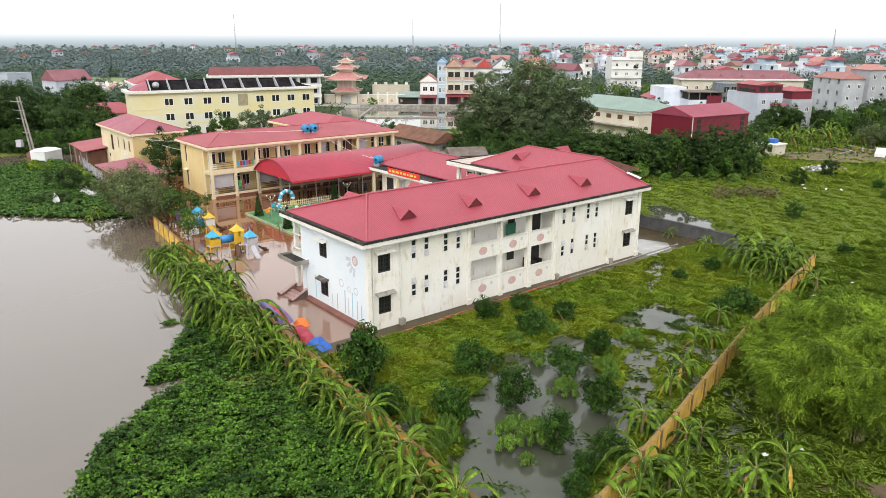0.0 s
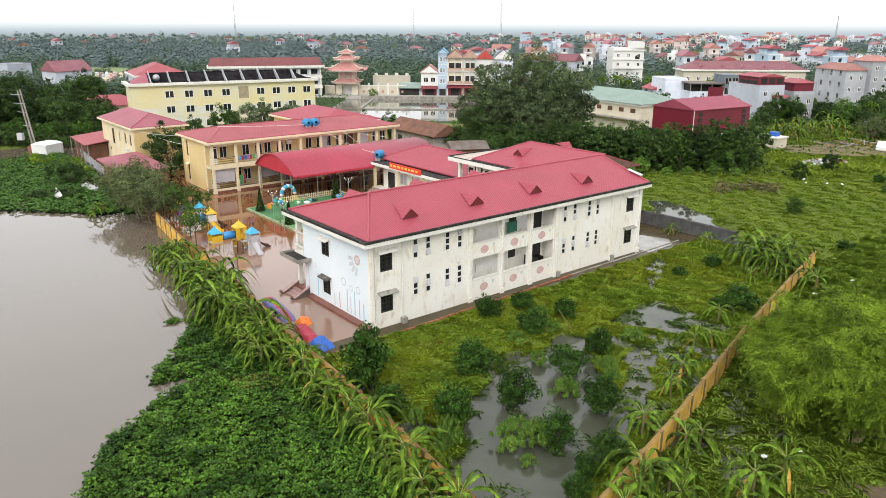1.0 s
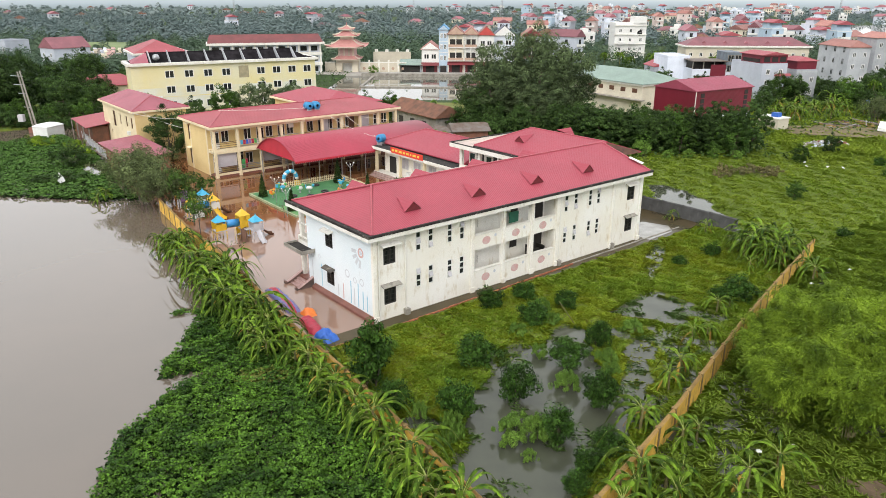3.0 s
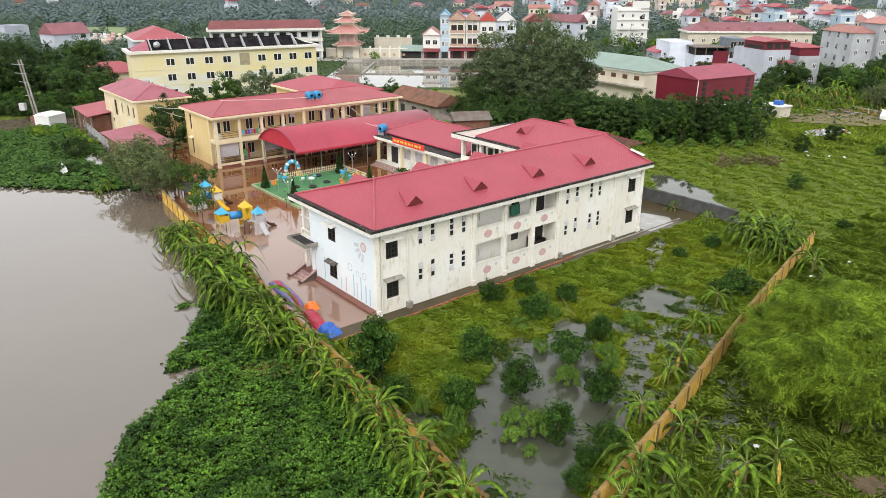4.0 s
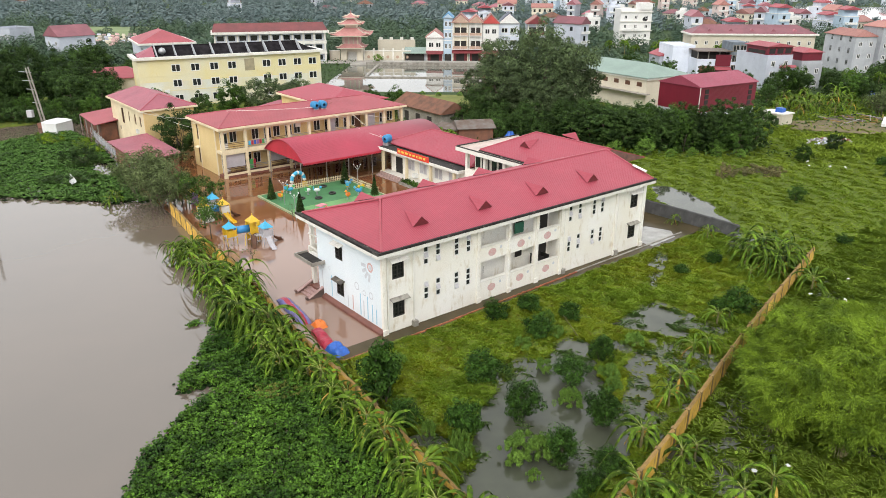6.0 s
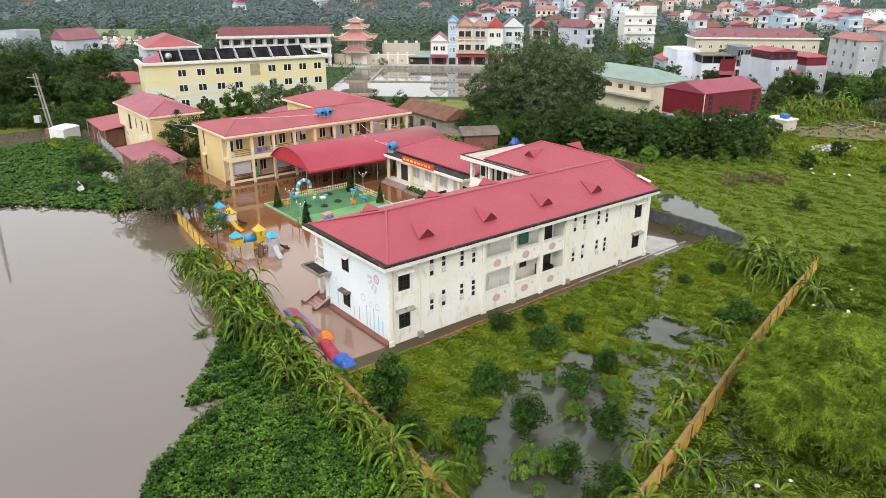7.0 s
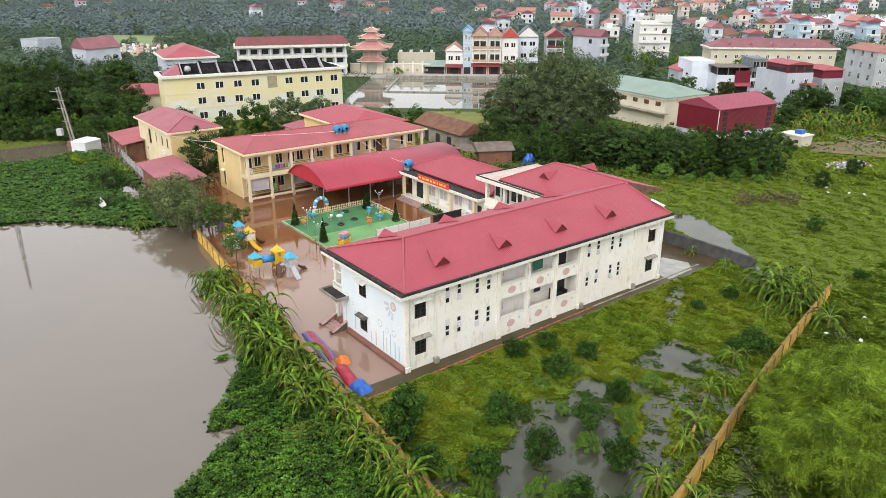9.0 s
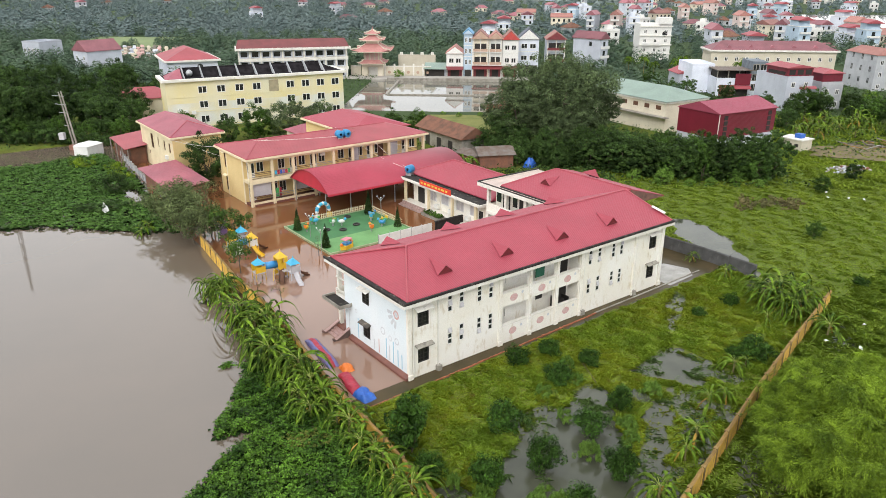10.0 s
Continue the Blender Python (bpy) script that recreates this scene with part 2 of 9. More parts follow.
def silted(m, tone):
    """Pinkish silt over the front of the yard, thinning out towards its middle."""
    n, l = m.node_tree.nodes, m.node_tree.links
    bs = n["Principled BSDF"]
    old = bs.inputs["Base Color"].links[0].from_socket
    tc, dt, ns = n.new("ShaderNodeTexCoord"), n.new("ShaderNodeVectorMath"), n.new("ShaderNodeTexNoise")
    dt.operation = "DOT_PRODUCT"
    dt.inputs[1].default_value = (-0.6547, 0.7559, 0.0)
    ns.inputs["Scale"].default_value, ns.inputs["Detail"].default_value = 0.25, 4
    ad, mr, mx = n.new("ShaderNodeMath"), n.new("ShaderNodeMapRange"), n.new("ShaderNodeMix")
    ad.operation = "MULTIPLY_ADD"
    ad.inputs[1].default_value = 5.0
    mr.inputs["From Min"].default_value, mr.inputs["From Max"].default_value = 74.5, 70.0
    mr.interpolation_type = "SMOOTHSTEP"
    mx.data_type = "RGBA"
    mx.inputs[7].default_value = (*tone, 1)
    l.new(tc.outputs["Object"], dt.inputs[0])
    l.new(tc.outputs["Object"], ns.inputs["Vector"])
    l.new(ns.outputs["Fac"], ad.inputs[0])
    l.new(dt.outputs["Value"], ad.inputs[2])
    l.new(ad.outputs[0], mr.inputs["Value"])
    l.new(mr.outputs["Result"], mx.inputs[0])
    l.new(old, mx.inputs[6])
    l.new(mx.outputs[2], bs.inputs["Base Color"])


silted(COURT, (0.28, 0.175, 0.13))
# stems darkened so that the shade between hyacinth leaves is in their colour
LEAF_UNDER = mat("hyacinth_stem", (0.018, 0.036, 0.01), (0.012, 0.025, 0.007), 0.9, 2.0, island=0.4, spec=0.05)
FAR_WATER = water_mat("pale_grey_pond_water", (0.19, 0.18, 0.15), (0.13, 0.13, 0.105), 0.06, 0.03)
RIVER = water_mat("river_water", (0.4, 0.37, 0.34), (0.36, 0.34, 0.31), 0.02, 0.1)
GROUND = mat("wet_grass_soil", (0.112, 0.15, 0.024), (0.095, 0.11, 0.024), 0.95, 0.35, 0.6, 4, stain=(0.1, 0.09, 0.05), amount=0.25, streak=1, fine=0.3, spec=0.08)
PASTURE = mat("pasture_turf", (0.1, 0.142, 0.025), (0.082, 0.112, 0.022), 0.95, 0.2, 0.5, 4, stain=(0.17, 0.14, 0.07), amount=0.35, streak=1, fine=0.3, spec=0.08)
FAR_GROUND = mat("far_green_ground", (0.065, 0.095, 0.042), (0.045, 0.07, 0.032), 0.95, 0.03, 0.3, 1, spec=0.08)
WET_PAVE = mat("flooded_concrete", (0.36, 0.35, 0.32), (0.25, 0.24, 0.21), 0.12, 0.6, 0.05, 6)
WET_SOIL = mat("wet_brown_soil", (0.12, 0.085, 0.055), (0.07, 0.055, 0.03), 0.9, 1.2, 0.6, 8, stain=(0.05, 0.07, 0.02), amount=0.45, streak=1, spec=0.15)
BARE = mat("trodden_bare_soil", (0.2, 0.16, 0.1), (0.13, 0.115, 0.06), 0.95, 0.4, 0.6, 6, stain=(0.1, 0.1, 0.05), amount=0.4, streak=1, spec=0.08)
LAWN = mat("dry_lawn", (0.2, 0.2, 0.07), (0.14, 0.16, 0.055), 0.95, 0.3, 0.5, 6, spec=0.08)
PAVE = mat("pale_concrete_road", (0.42, 0.4, 0.36), (0.34, 0.32, 0.29), 0.9, 0.4, 0.2, 8)
BARK = mat("grey_brown_bark", (0.12, 0.095, 0.07), (0.08, 0.065, 0.05), 0.95, 3, 0.5, 15)
STEM = mat("banana_stem", (0.2, 0.2, 0.07), (0.14, 0.11, 0.05), 0.7, 3, 0.2, 10)


def leafy(name, a, b, var=0.45, each=0.12, scale=0.6, stain=None, amount=0.4, spec=0.06):
    return mat(name, a, b, 0.5, scale, 0, 30, island=var, each=each, leaf=True, spec=spec, fine=0, stain=stain, amount=amount, streak=1)


LEAF_DARK = leafy("dark_tree_leaf", (0.076, 0.133, 0.0333), (0.0154, 0.033, 0.0099), 0.5, 0.35)
LEAF_SHRUB = leafy("citrus_leaf", (0.055, 0.12, 0.018), (0.0108, 0.0276, 0.0054), 0.6, 0.2, 1.2)
LEAF_MID = leafy("green_tree_leaf", (0.085, 0.16, 0.028), (0.0204, 0.045, 0.0096), 0.5, 0.35)
LEAF_LIGHT = leafy("light_green_leaf", (0.16, 0.27, 0.045), (0.1, 0.185, 0.032), 0.5)
LEAF_GREAT = leafy("great_tree_leaf", (0.135, 0.185, 0.08), (0.036, 0.054, 0.024), 0.45, 0.2)
LEAF_OLIVE = leafy("olive_leaf", (0.16, 0.2, 0.08), (0.06, 0.08, 0.032), 0.5)
LEAF_BANANA = leafy("banana_leaf", (0.128, 0.212, 0.018), (0.017, 0.039, 0.005), 0.45, 0.45, 1.1)
RIB = mat("banana_midrib", (0.26, 0.3, 0.06), (0.2, 0.24, 0.05), 0.6, 3)
REED = leafy("reed_blade", (0.36, 0.5, 0.066), (0.22, 0.33, 0.045), 0.2, 0, 0.5)
LEAF_YELLOWING = leafy("yellowing_hyacinth_leaf", (0.2, 0.21, 0.05), (0.11, 0.13, 0.03), 0.4)
LEAF_DRY = leafy("dry_banana_leaf", (0.5, 0.33, 0.06), (0.3, 0.18, 0.05), 0.35, 0.3)
LEAF_BROWN = leafy("brownish_scrub_leaf", (0.19, 0.16, 0.07), (0.12, 0.12, 0.05), 0.5)
LEAF_BAMBOO = leafy("bamboo_leaf", (0.265, 0.39, 0.034), (0.058, 0.1, 0.011), 0.45, 0.12, 0.5)
LEAF_HYACINTH = leafy("water_hyacinth_leaf", (0.096, 0.2, 0.021), (0.024, 0.062, 0.008), 0.7, 0.12, 0.6, spec=0.12)
LEAF_HYACINTH_FAR = leafy("pale_water_hyacinth_leaf", (0.09, 0.175, 0.036), (0.06, 0.125, 0.028), 0.4)
GRASS = leafy("wet_grass_blade", (0.28, 0.41, 0.038), (0.18, 0.285, 0.028), 0.2, 0, 0.45, (0.22, 0.17, 0.05), 0.5)
GRASS_YELLOW = leafy("yellow_green_weed", (0.35, 0.42, 0.032), (0.25, 0.32, 0.027), 0.2, 0, 0.4, (0.24, 0.17, 0.045), 0.6)
GRASS_WATER = leafy("drowned_grass_blade", (0.24, 0.38, 0.1), (0.16, 0.28, 0.075), 0.15, 0, 0.5)
FIELD_GRASS = leafy("pasture_grass_blade", (0.33, 0.43, 0.05), (0.225, 0.315, 0.038), 0.16, 0, 0.16, (0.2, 0.17, 0.07), 0.4)
# leaf tones turn paler and bluer with distance: haze put into the colour
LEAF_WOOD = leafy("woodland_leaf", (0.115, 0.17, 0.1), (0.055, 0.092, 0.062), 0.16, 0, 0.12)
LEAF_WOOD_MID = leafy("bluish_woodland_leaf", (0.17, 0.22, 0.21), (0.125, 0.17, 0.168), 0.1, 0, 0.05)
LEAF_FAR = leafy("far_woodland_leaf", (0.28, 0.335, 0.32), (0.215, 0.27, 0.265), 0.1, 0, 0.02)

# ---- mesh helpers ----


class G:
    """Vertices and faces gathered for one mesh."""

    def __init__(self):
        self.v, self.f = [], []

    def add(self, vs, fs):
        k = len(self.v)
        self.v += [tuple(p) for p in vs]
        self.f += [tuple(i + k for i in f) for f in fs]
        return self

    def box(self, x0, x1, y0, y1, z0, z1):
        return self.add([(x0, y0, z0), (x1, y0, z0), (x1, y1, z0), (x0, y1, z0), (x0, y0, z1), (x1, y0, z1), (x1, y1, z1), (x0, y1, z1)],
                        [(3, 2, 1, 0), (4, 5, 6, 7), (0, 1, 5, 4), (1, 2, 6, 5), (2, 3, 7, 6), (3, 0, 4, 7)])

    def rod(self, a, b, r0, r1=None, n=8):
        a, b = Vector(a), Vector(b)
        r1 = r0 if r1 is None else r1
        q = (b - a).to_track_quat("Z", "Y")
        vs = []
        for p, r in ((a, r0), (b, r1)):
            vs += [p + q @ Vector((r * math.cos(2 * math.pi * i / n), r * math.sin(2 * math.pi * i / n), 0)) for i in range(n)]
        fs = [(i, (i + 1) % n, n + (i + 1) % n, n + i) for i in range(n)]
        fs += [tuple(range(n - 1, -1, -1)), tuple(range(n, 2 * n))]
        return self.add(vs, fs)

    def prism(self, outline, z0, z1):
        n = len(outline)
        vs = [(x, y, z0) for x, y in outline] + [(x, y, z1) for x, y in outline]
        fs = [(i, (i + 1) % n, n + (i + 1) % n, n + i) for i in range(n)]
        return self.add(vs, fs + [tuple(range(n - 1, -1, -1)), tuple(range(n, 2 * n))])

    def cone(self, x, y, z0, z1, r, n=4, turn=0.0):
        vs = [(x + r * math.cos(turn + 2 * math.pi * i / n), y + r * math.sin(turn + 2 * math.pi * i / n), z0) for i in range(n)] + [(x, y, z1)]
        return self.add(vs, [(i, (i + 1) % n, n) for i in range(n)] + [tuple(range(n - 1, -1, -1))])

    def hip(self, x0, x1, y0, y1, z, h, inset=None, along="x", thick=0.12, inset2=None):
        """A hip roof over a rectangle, with a thin edge. inset 0 makes a gable."""
        mx, my = (x0 + x1) / 2, (y0 + y1) / 2
        if inset is None:
            inset = (y1 - y0) / 2 if along == "x" else (x1 - x0) / 2
        inset2 = inset if inset2 is None else inset2
        r = [(x0 + inset, my, z + h), (x1 - inset2, my, z + h)] if along == "x" else [(mx, y0 + inset, z + h), (mx, y1 - inset2, z + h)]
        e = [(x0, y0), (x1, y0), (x1, y1), (x0, y1)]
        vs = [(*p, z) for p in e] + [(*p, z - thick) for p in e] + r
        fs = [(7, 6, 5, 4), (0, 4, 5, 1), (1, 5, 6, 2), (2, 6, 7, 3), (3, 7, 4, 0)]
        fs += [(0, 1, 9, 8), (1, 2, 9), (2, 3, 8, 9), (3, 0, 8)] if along == "x" else [(0, 1, 8), (1, 2, 9, 8), (2, 3, 9), (3, 0, 8, 9)]
        return self.add(vs, fs)


def part(name, g, material, parent=None, label="", at=None, smooth=False):
    me = bpy.data.meshes.new(name)
    me.from_pydata(g.v, [], g.f)
    me.materials.append(material)
    if smooth:
        me.polygons.foreach_set("use_smooth", [True] * len(me.polygons))
    me.update()
    ob = new(name, me)
    if parent is not None:
        ob.parent = parent
    if at is not None:
        ob.matrix_basis = at
    if label:
        ob["label"] = label
    return ob


def quads(name, verts, faces, material, parent=None, smooth=False):
    """A mesh object from arrays of vertices (n, 3) and of faces (m, k)."""
    me = bpy.data.meshes.new(name)
    verts, faces = np.asarray(verts, dtype=np.float32), np.asarray(faces, dtype=np.int32)
    k = faces.shape[1]
    me.vertices.add(len(verts))
    me.vertices.foreach_set("co", verts.ravel())
    me.loops.add(faces.size)
    me.loops.foreach_set("vertex_index", faces.ravel())
    me.polygons.add(len(faces))
    me.polygons.foreach_set("loop_start", np.arange(0, faces.size, k, dtype=np.int32))
    me.materials.append(material)
    me.update(calc_edges=True)
    me.validate()
    ob = new(name, me)
    if parent is not None:
        ob.parent = parent
    return ob


def thing(name, m, label, category, group="", kind=""):
    ob = new(name)
    ob.empty_display_size = 0.3
    ob.matrix_basis = m
    return tagged(ob, label, category, group, kind)


# the school's own axes: u along its long front, v towards its yard
ORIGIN, TURNED = Vector((-7.0, 51.15, 0)), 40.9
AX = Vector((math.cos(radians(TURNED)), math.sin(radians(TURNED)), 0))
AY = Vector((-AX.y, AX.x, 0))


def at(u, v, z=0.0, turn=0.0):
    return Matrix.Translation(ORIGIN + u * AX + v * AY + Vector((0, 0, z))) @ pose(0, 0, 0, 0, 0, TURNED + turn)


def to_uv(x, y):
    dx, dy = x - ORIGIN.x, y - ORIGIN.y
    return dx * AX.x + dy * AX.y, dx * AY.x + dy * AY.y


def xy(u, v):
    return ORIGIN.x + float(u) * AX.x + float(v) * AY.x, ORIGIN.y + float(u) * AX.y + float(v) * AY.y

# ---- ground and flood water ----
WALL_V = [-60.0, -22.5, -7.4, 1.5, 18.0, 27.0, 41.5, 60.0, 75.0, 102.0, 114.0]
WALL_U = [-11.0, -8.7, -7.1, -6.5, -4.4, -4.2, -2.7, -2.0, 0.0, 2.3, 4.0]
EAST_U = [-9.3, 5.4, 20.0, 29.0, 43.4]
EAST_V = [-26.6, -23.5, -19.5, -17.3, -13.9]


def blob(u, v, cu, cv, ru, rv, deg=0.0):
    c, s = math.cos(radians(deg)), math.sin(radians(deg))
    a, b = (u - cu) * c + (v - cv) * s, -(u - cu) * s + (v - cv) * c
    return np.exp(-((a / ru) ** 2 + (b / rv) ** 2))


def wobble(x, y, s, seed=0.0):
    """Smooth uneven values about 0, by sums of turned waves."""
    r = 0.0
    for i, (a, k) in enumerate(((0.3, 1.0), (1.4, 1.7), (2.6, 2.6), (4.1, 4.1), (5.2, 6.3))):
        r = r + np.sin((x * math.cos(a) + y * math.sin(a)) * k / s + seed + 1.7 * i + 1.3 * np.sin((x * math.sin(a) - y * math.cos(a)) * 0.6 * k / s + i)) / (1 + i) ** 0.8
    return r / 2.0


# pools of the flooded garden, as rough outlines in the school's axes, with their depth
POOLS = [([(-9.4, -19.5), (-5.5, -17), (-2.2, -14.2), (-0.4, -12.4), (2.8, -11.6), (3.4, -13), (5, -11.6), (9, -10), (12.2, -10.2), (11.5, -12.3), (8.5, -14.8), (7, -17.5), (5.5, -20.5), (3, -22.4), (-2, -22.8), (-7, -25.5), (-10, -26)], 0.36),
         ([(15.2, -10.2), (19.4, -9.8), (22, -10.8), (21.2, -14.5), (18.6, -16), (17, -12.8)], 0.3),
         ([(12.5, -14.5), (14.5, -16), (9, -19.5), (5, -22), (4, -21), (8, -17.8)], 0.22),
         ([(-6.4, -12.4), (-5, -12.6), (-4.9, -14.3), (-6.6, -14.6)], 0.3),
         ([(33.5, -1.9), (35, -2.5), (27, -7.5), (23.5, -8.6), (25, -7)], 0.14),
         ([(13, -22), (17, -24), (9.5, -28), (7.3, -25.8)], 0.2),
         ([(38.8, -16.2), (40, -18.3), (33.4, -20.5), (33.6, -18.8)], 0.5)]


def within(u, v, outline):
    """True where (u, v) lies inside the outline."""
    r = np.zeros(np.shape(u), dtype=bool)
    for (a, b), (c, d) in zip(outline, outline[1:] + outline[:1]):
        r = r ^ (((b > v) != (d > v)) & (u < (c - a) * (v - b) / (d - b if d != b else 1e-9) + a))
    return r


def height(x, y):
    dx, dy = x - ORIGIN.x, y - ORIGIN.y
    u, v = dx * AX.x + dy * AX.y, dx * AY.x + dy * AY.y
    h = 0.28 + 0.1 * wobble(x, y, 7.0)
    # wet garden between the walls, and the ground outside the east wall
    wet = (v < -1.4) & (u < 46)
    hg = 0.12 + 0.1 * wobble(x, y, 1.7, 2.0) - 0.13 * ((v < -9.5) & (u < 23)) * np.clip(0.7 + wobble(x, y, 2.2, 5.0), 0, 1)
    pu, pv = u + 0.45 * wobble(x, y, 0.9, 6.0), v + 0.45 * wobble(x, y, 0.8, 9.0)
    for pool, d in POOLS:
        hg = hg - d * within(pu, pv, pool)
    h = np.where(wet, hg, h)
    # ditch behind the dark wall, and a puddle beyond the garden's corner
    h = h - 0.9 * blob(u + 0.9 * wobble(x, y, 1.6, 1.0), v + 0.9 * wobble(x, y, 1.4, 3.0), 50.0, 4.6, 9.5, 2.5, 60)
    wall_u = np.interp(v, WALL_V, WALL_U)
    yard = (u > wall_u) & (u < 44) & (v >= -1.4) & (v < 74)
    yard |= (u > wall_u) & (u < 20) & (v >= 70) & (v < 112)
    h = np.where(yard, -0.3, h)
    pond = (u < wall_u) & (v < 114.5 + 1.5 * wobble(x, y, 5.0)) & (v > -70)
    h = np.where(pond, -0.8, h)
    far_pond = (np.abs(x + 18.0) < 21.0) & (y > 178) & (y < 234)
    h = np.where(far_pond, -0.6, h)
    river = (x > 192 + 0.33 * (y - 450)) & (y > 440) & (y < 680)
    h = np.where(river, -0.8, h)
    return np.where((np.abs(x) > 160) | (y > 300), np.where(river, h, 0.3), h)


def axis_steps(lo, hi, step, far):
    a = list(np.arange(lo, hi + 0.01, step))
    d = step
    while a[-1] < far:
        d *= 1.35
        a.append(a[-1] + d)
    d = step
    while a[0] > -far:
        d *= 1.35
        a.insert(0, a[0] - d)
    return np.array(a)


gx, gy = axis_steps(-110, 125, 0.8, 4700), axis_steps(22, 175, 0.8, 4700)
mx, my = np.meshgrid(gx, gy)
mz = height(mx, my)
cols, rows_n = len(gx), len(gy)
idx = np.arange(cols * rows_n).reshape(rows_n, cols)
faces = np.stack([idx[:-1, :-1], idx[:-1, 1:], idx[1:, 1:], idx[1:, :-1]], -1).reshape(-1, 4)
ground = quads("ground", np.stack([mx, my, mz], -1).reshape(-1, 3), faces, GROUND)
ground.data.materials.append(PASTURE)
ground.data.materials.append(FAR_GROUND)
fx, fy = (mx[:-1, :-1] + mx[1:, 1:]) / 2, (my[:-1, :-1] + my[1:, 1:]) / 2
fu, fv = (fx - ORIGIN.x) * AX.x + (fy - ORIGIN.y) * AX.y, (fx - ORIGIN.x) * AY.x + (fy - ORIGIN.y) * AY.y
kind_of = np.where(fy > 165, 2, np.where((fu > 45) & (fv < 30), 1, 0))
ground.data.polygons.foreach_set("material_index", kind_of.ravel().astype(np.int32))
tagged(ground, "wet grassy flat ground with soil showing through", "ground", kind="structure")


def flat(name, outline, material, z, label, category, kind="structure"):
    me = bpy.data.meshes.new(name)
    me.from_pydata([(*p, z) for p in outline], [], [tuple(range(len(outline)))])
    me.materials.append(material)
    return tagged(new(name, me), label, category, kind=kind)


edge = [xy(u, v) for u, v in zip(WALL_U, WALL_V)]
flat("pond_water", edge + [xy(-190, 116), xy(-190, -60)], POND, 0.0, "still muddy grey-brown pond water beside the school wall", "water")
yard = [xy(u, v) for u, v in zip(WALL_U, WALL_V) if v > 0]
flat("yard_flood_water", [xy(-6.6, 0.1)] + yard + [xy(46, 114), xy(46, 8.0), xy(33.9, 8.0), xy(33.9, 0.1)], COURT, 0.0, "red-brown flood water standing over the school yard", "water")
flat("path_flood_water", [xy(-6.75, -1.4), xy(-6.6, 0.1), xy(33.9, 0.1), xy(33.9, 8.0), xy(46, 8.0), xy(46, -1.4)], PATH_WATER, 0.0, "grey-brown flood water over the path along the house", "water")
gard = [xy(u, v) for u, v in zip(WALL_U, WALL_V) if v < 0]
flat("garden_flood_water", gard + [xy(-6.75, -1.4), xy(46, -1.4), xy(46, 45), xy(75, 45), xy(75, -60)], GARDEN_WATER, 0.0, "dark shallow flood water between the weeds", "water")
flat("far_pond_water", [(-39, 177), (3, 177), (3, 234.3), (-39, 234.3)], FAR_WATER, 0.0, "pale still pond in front of the pagoda gate", "water")
flat("river_water", [(185, 435), (1300, 435), (1300, 690), (185, 690)], RIVER, 0.0, "pale wide river beyond the town", "water")

# glowing hazy treeline all round, haze painted paler upwards, far behind everything
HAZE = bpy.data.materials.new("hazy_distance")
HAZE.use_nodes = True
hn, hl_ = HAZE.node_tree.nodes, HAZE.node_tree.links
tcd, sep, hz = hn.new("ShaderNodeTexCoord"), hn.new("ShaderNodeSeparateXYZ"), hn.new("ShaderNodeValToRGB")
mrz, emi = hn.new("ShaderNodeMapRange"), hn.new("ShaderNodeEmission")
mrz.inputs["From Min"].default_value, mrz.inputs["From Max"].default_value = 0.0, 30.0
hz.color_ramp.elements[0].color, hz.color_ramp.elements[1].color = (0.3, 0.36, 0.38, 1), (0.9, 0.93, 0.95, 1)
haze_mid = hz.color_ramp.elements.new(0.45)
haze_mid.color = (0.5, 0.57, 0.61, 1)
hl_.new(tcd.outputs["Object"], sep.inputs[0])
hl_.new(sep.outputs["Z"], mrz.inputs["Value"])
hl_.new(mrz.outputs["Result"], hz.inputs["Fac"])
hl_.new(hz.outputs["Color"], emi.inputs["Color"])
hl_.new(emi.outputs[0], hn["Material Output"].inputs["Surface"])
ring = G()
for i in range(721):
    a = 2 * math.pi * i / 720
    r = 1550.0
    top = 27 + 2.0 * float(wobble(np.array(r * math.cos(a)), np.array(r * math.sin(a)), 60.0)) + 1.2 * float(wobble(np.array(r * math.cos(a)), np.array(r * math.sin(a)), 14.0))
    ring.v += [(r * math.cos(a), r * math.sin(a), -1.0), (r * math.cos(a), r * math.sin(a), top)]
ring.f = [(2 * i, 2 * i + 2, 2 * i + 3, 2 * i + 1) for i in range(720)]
tagged(part("backdrop", ring, HAZE), "glowing backdrop of a pale blue-grey treeline with painted haze", "backdrop", kind="structure")


def draped(name, cx, cy, rx, ry, material, label, lift=0.03, seed=0.0):
    """An uneven patch lying on the ground."""
    g = G()
    n, k = 40, 8
    for j in range(k + 1):
        for i in range(n):
            a = 2 * math.pi * i / n
            q = j / k * (1 + 0.16 * math.sin(3 * a + seed) + 0.1 * math.sin(7 * a + 2 * seed))
            x, y = cx + rx * q * math.cos(a), cy + ry * q * math.sin(a)
            g.v.append((x, y, float(height(np.array(x), np.array(y))) + lift))
    g.f = [(j * n + i, j * n + (i + 1) % n, (j + 1) * n + (i + 1) % n, (j + 1) * n + i) for j in range(k) for i in range(n)]
    return tagged(part(name, g, material), label, "ground", kind="structure")


draped("bare_soil", 20.7, 31.4, 2.4, 1.2, WET_SOIL, "brown bare soil bank outside the garden wall", 0.12, 1.0)
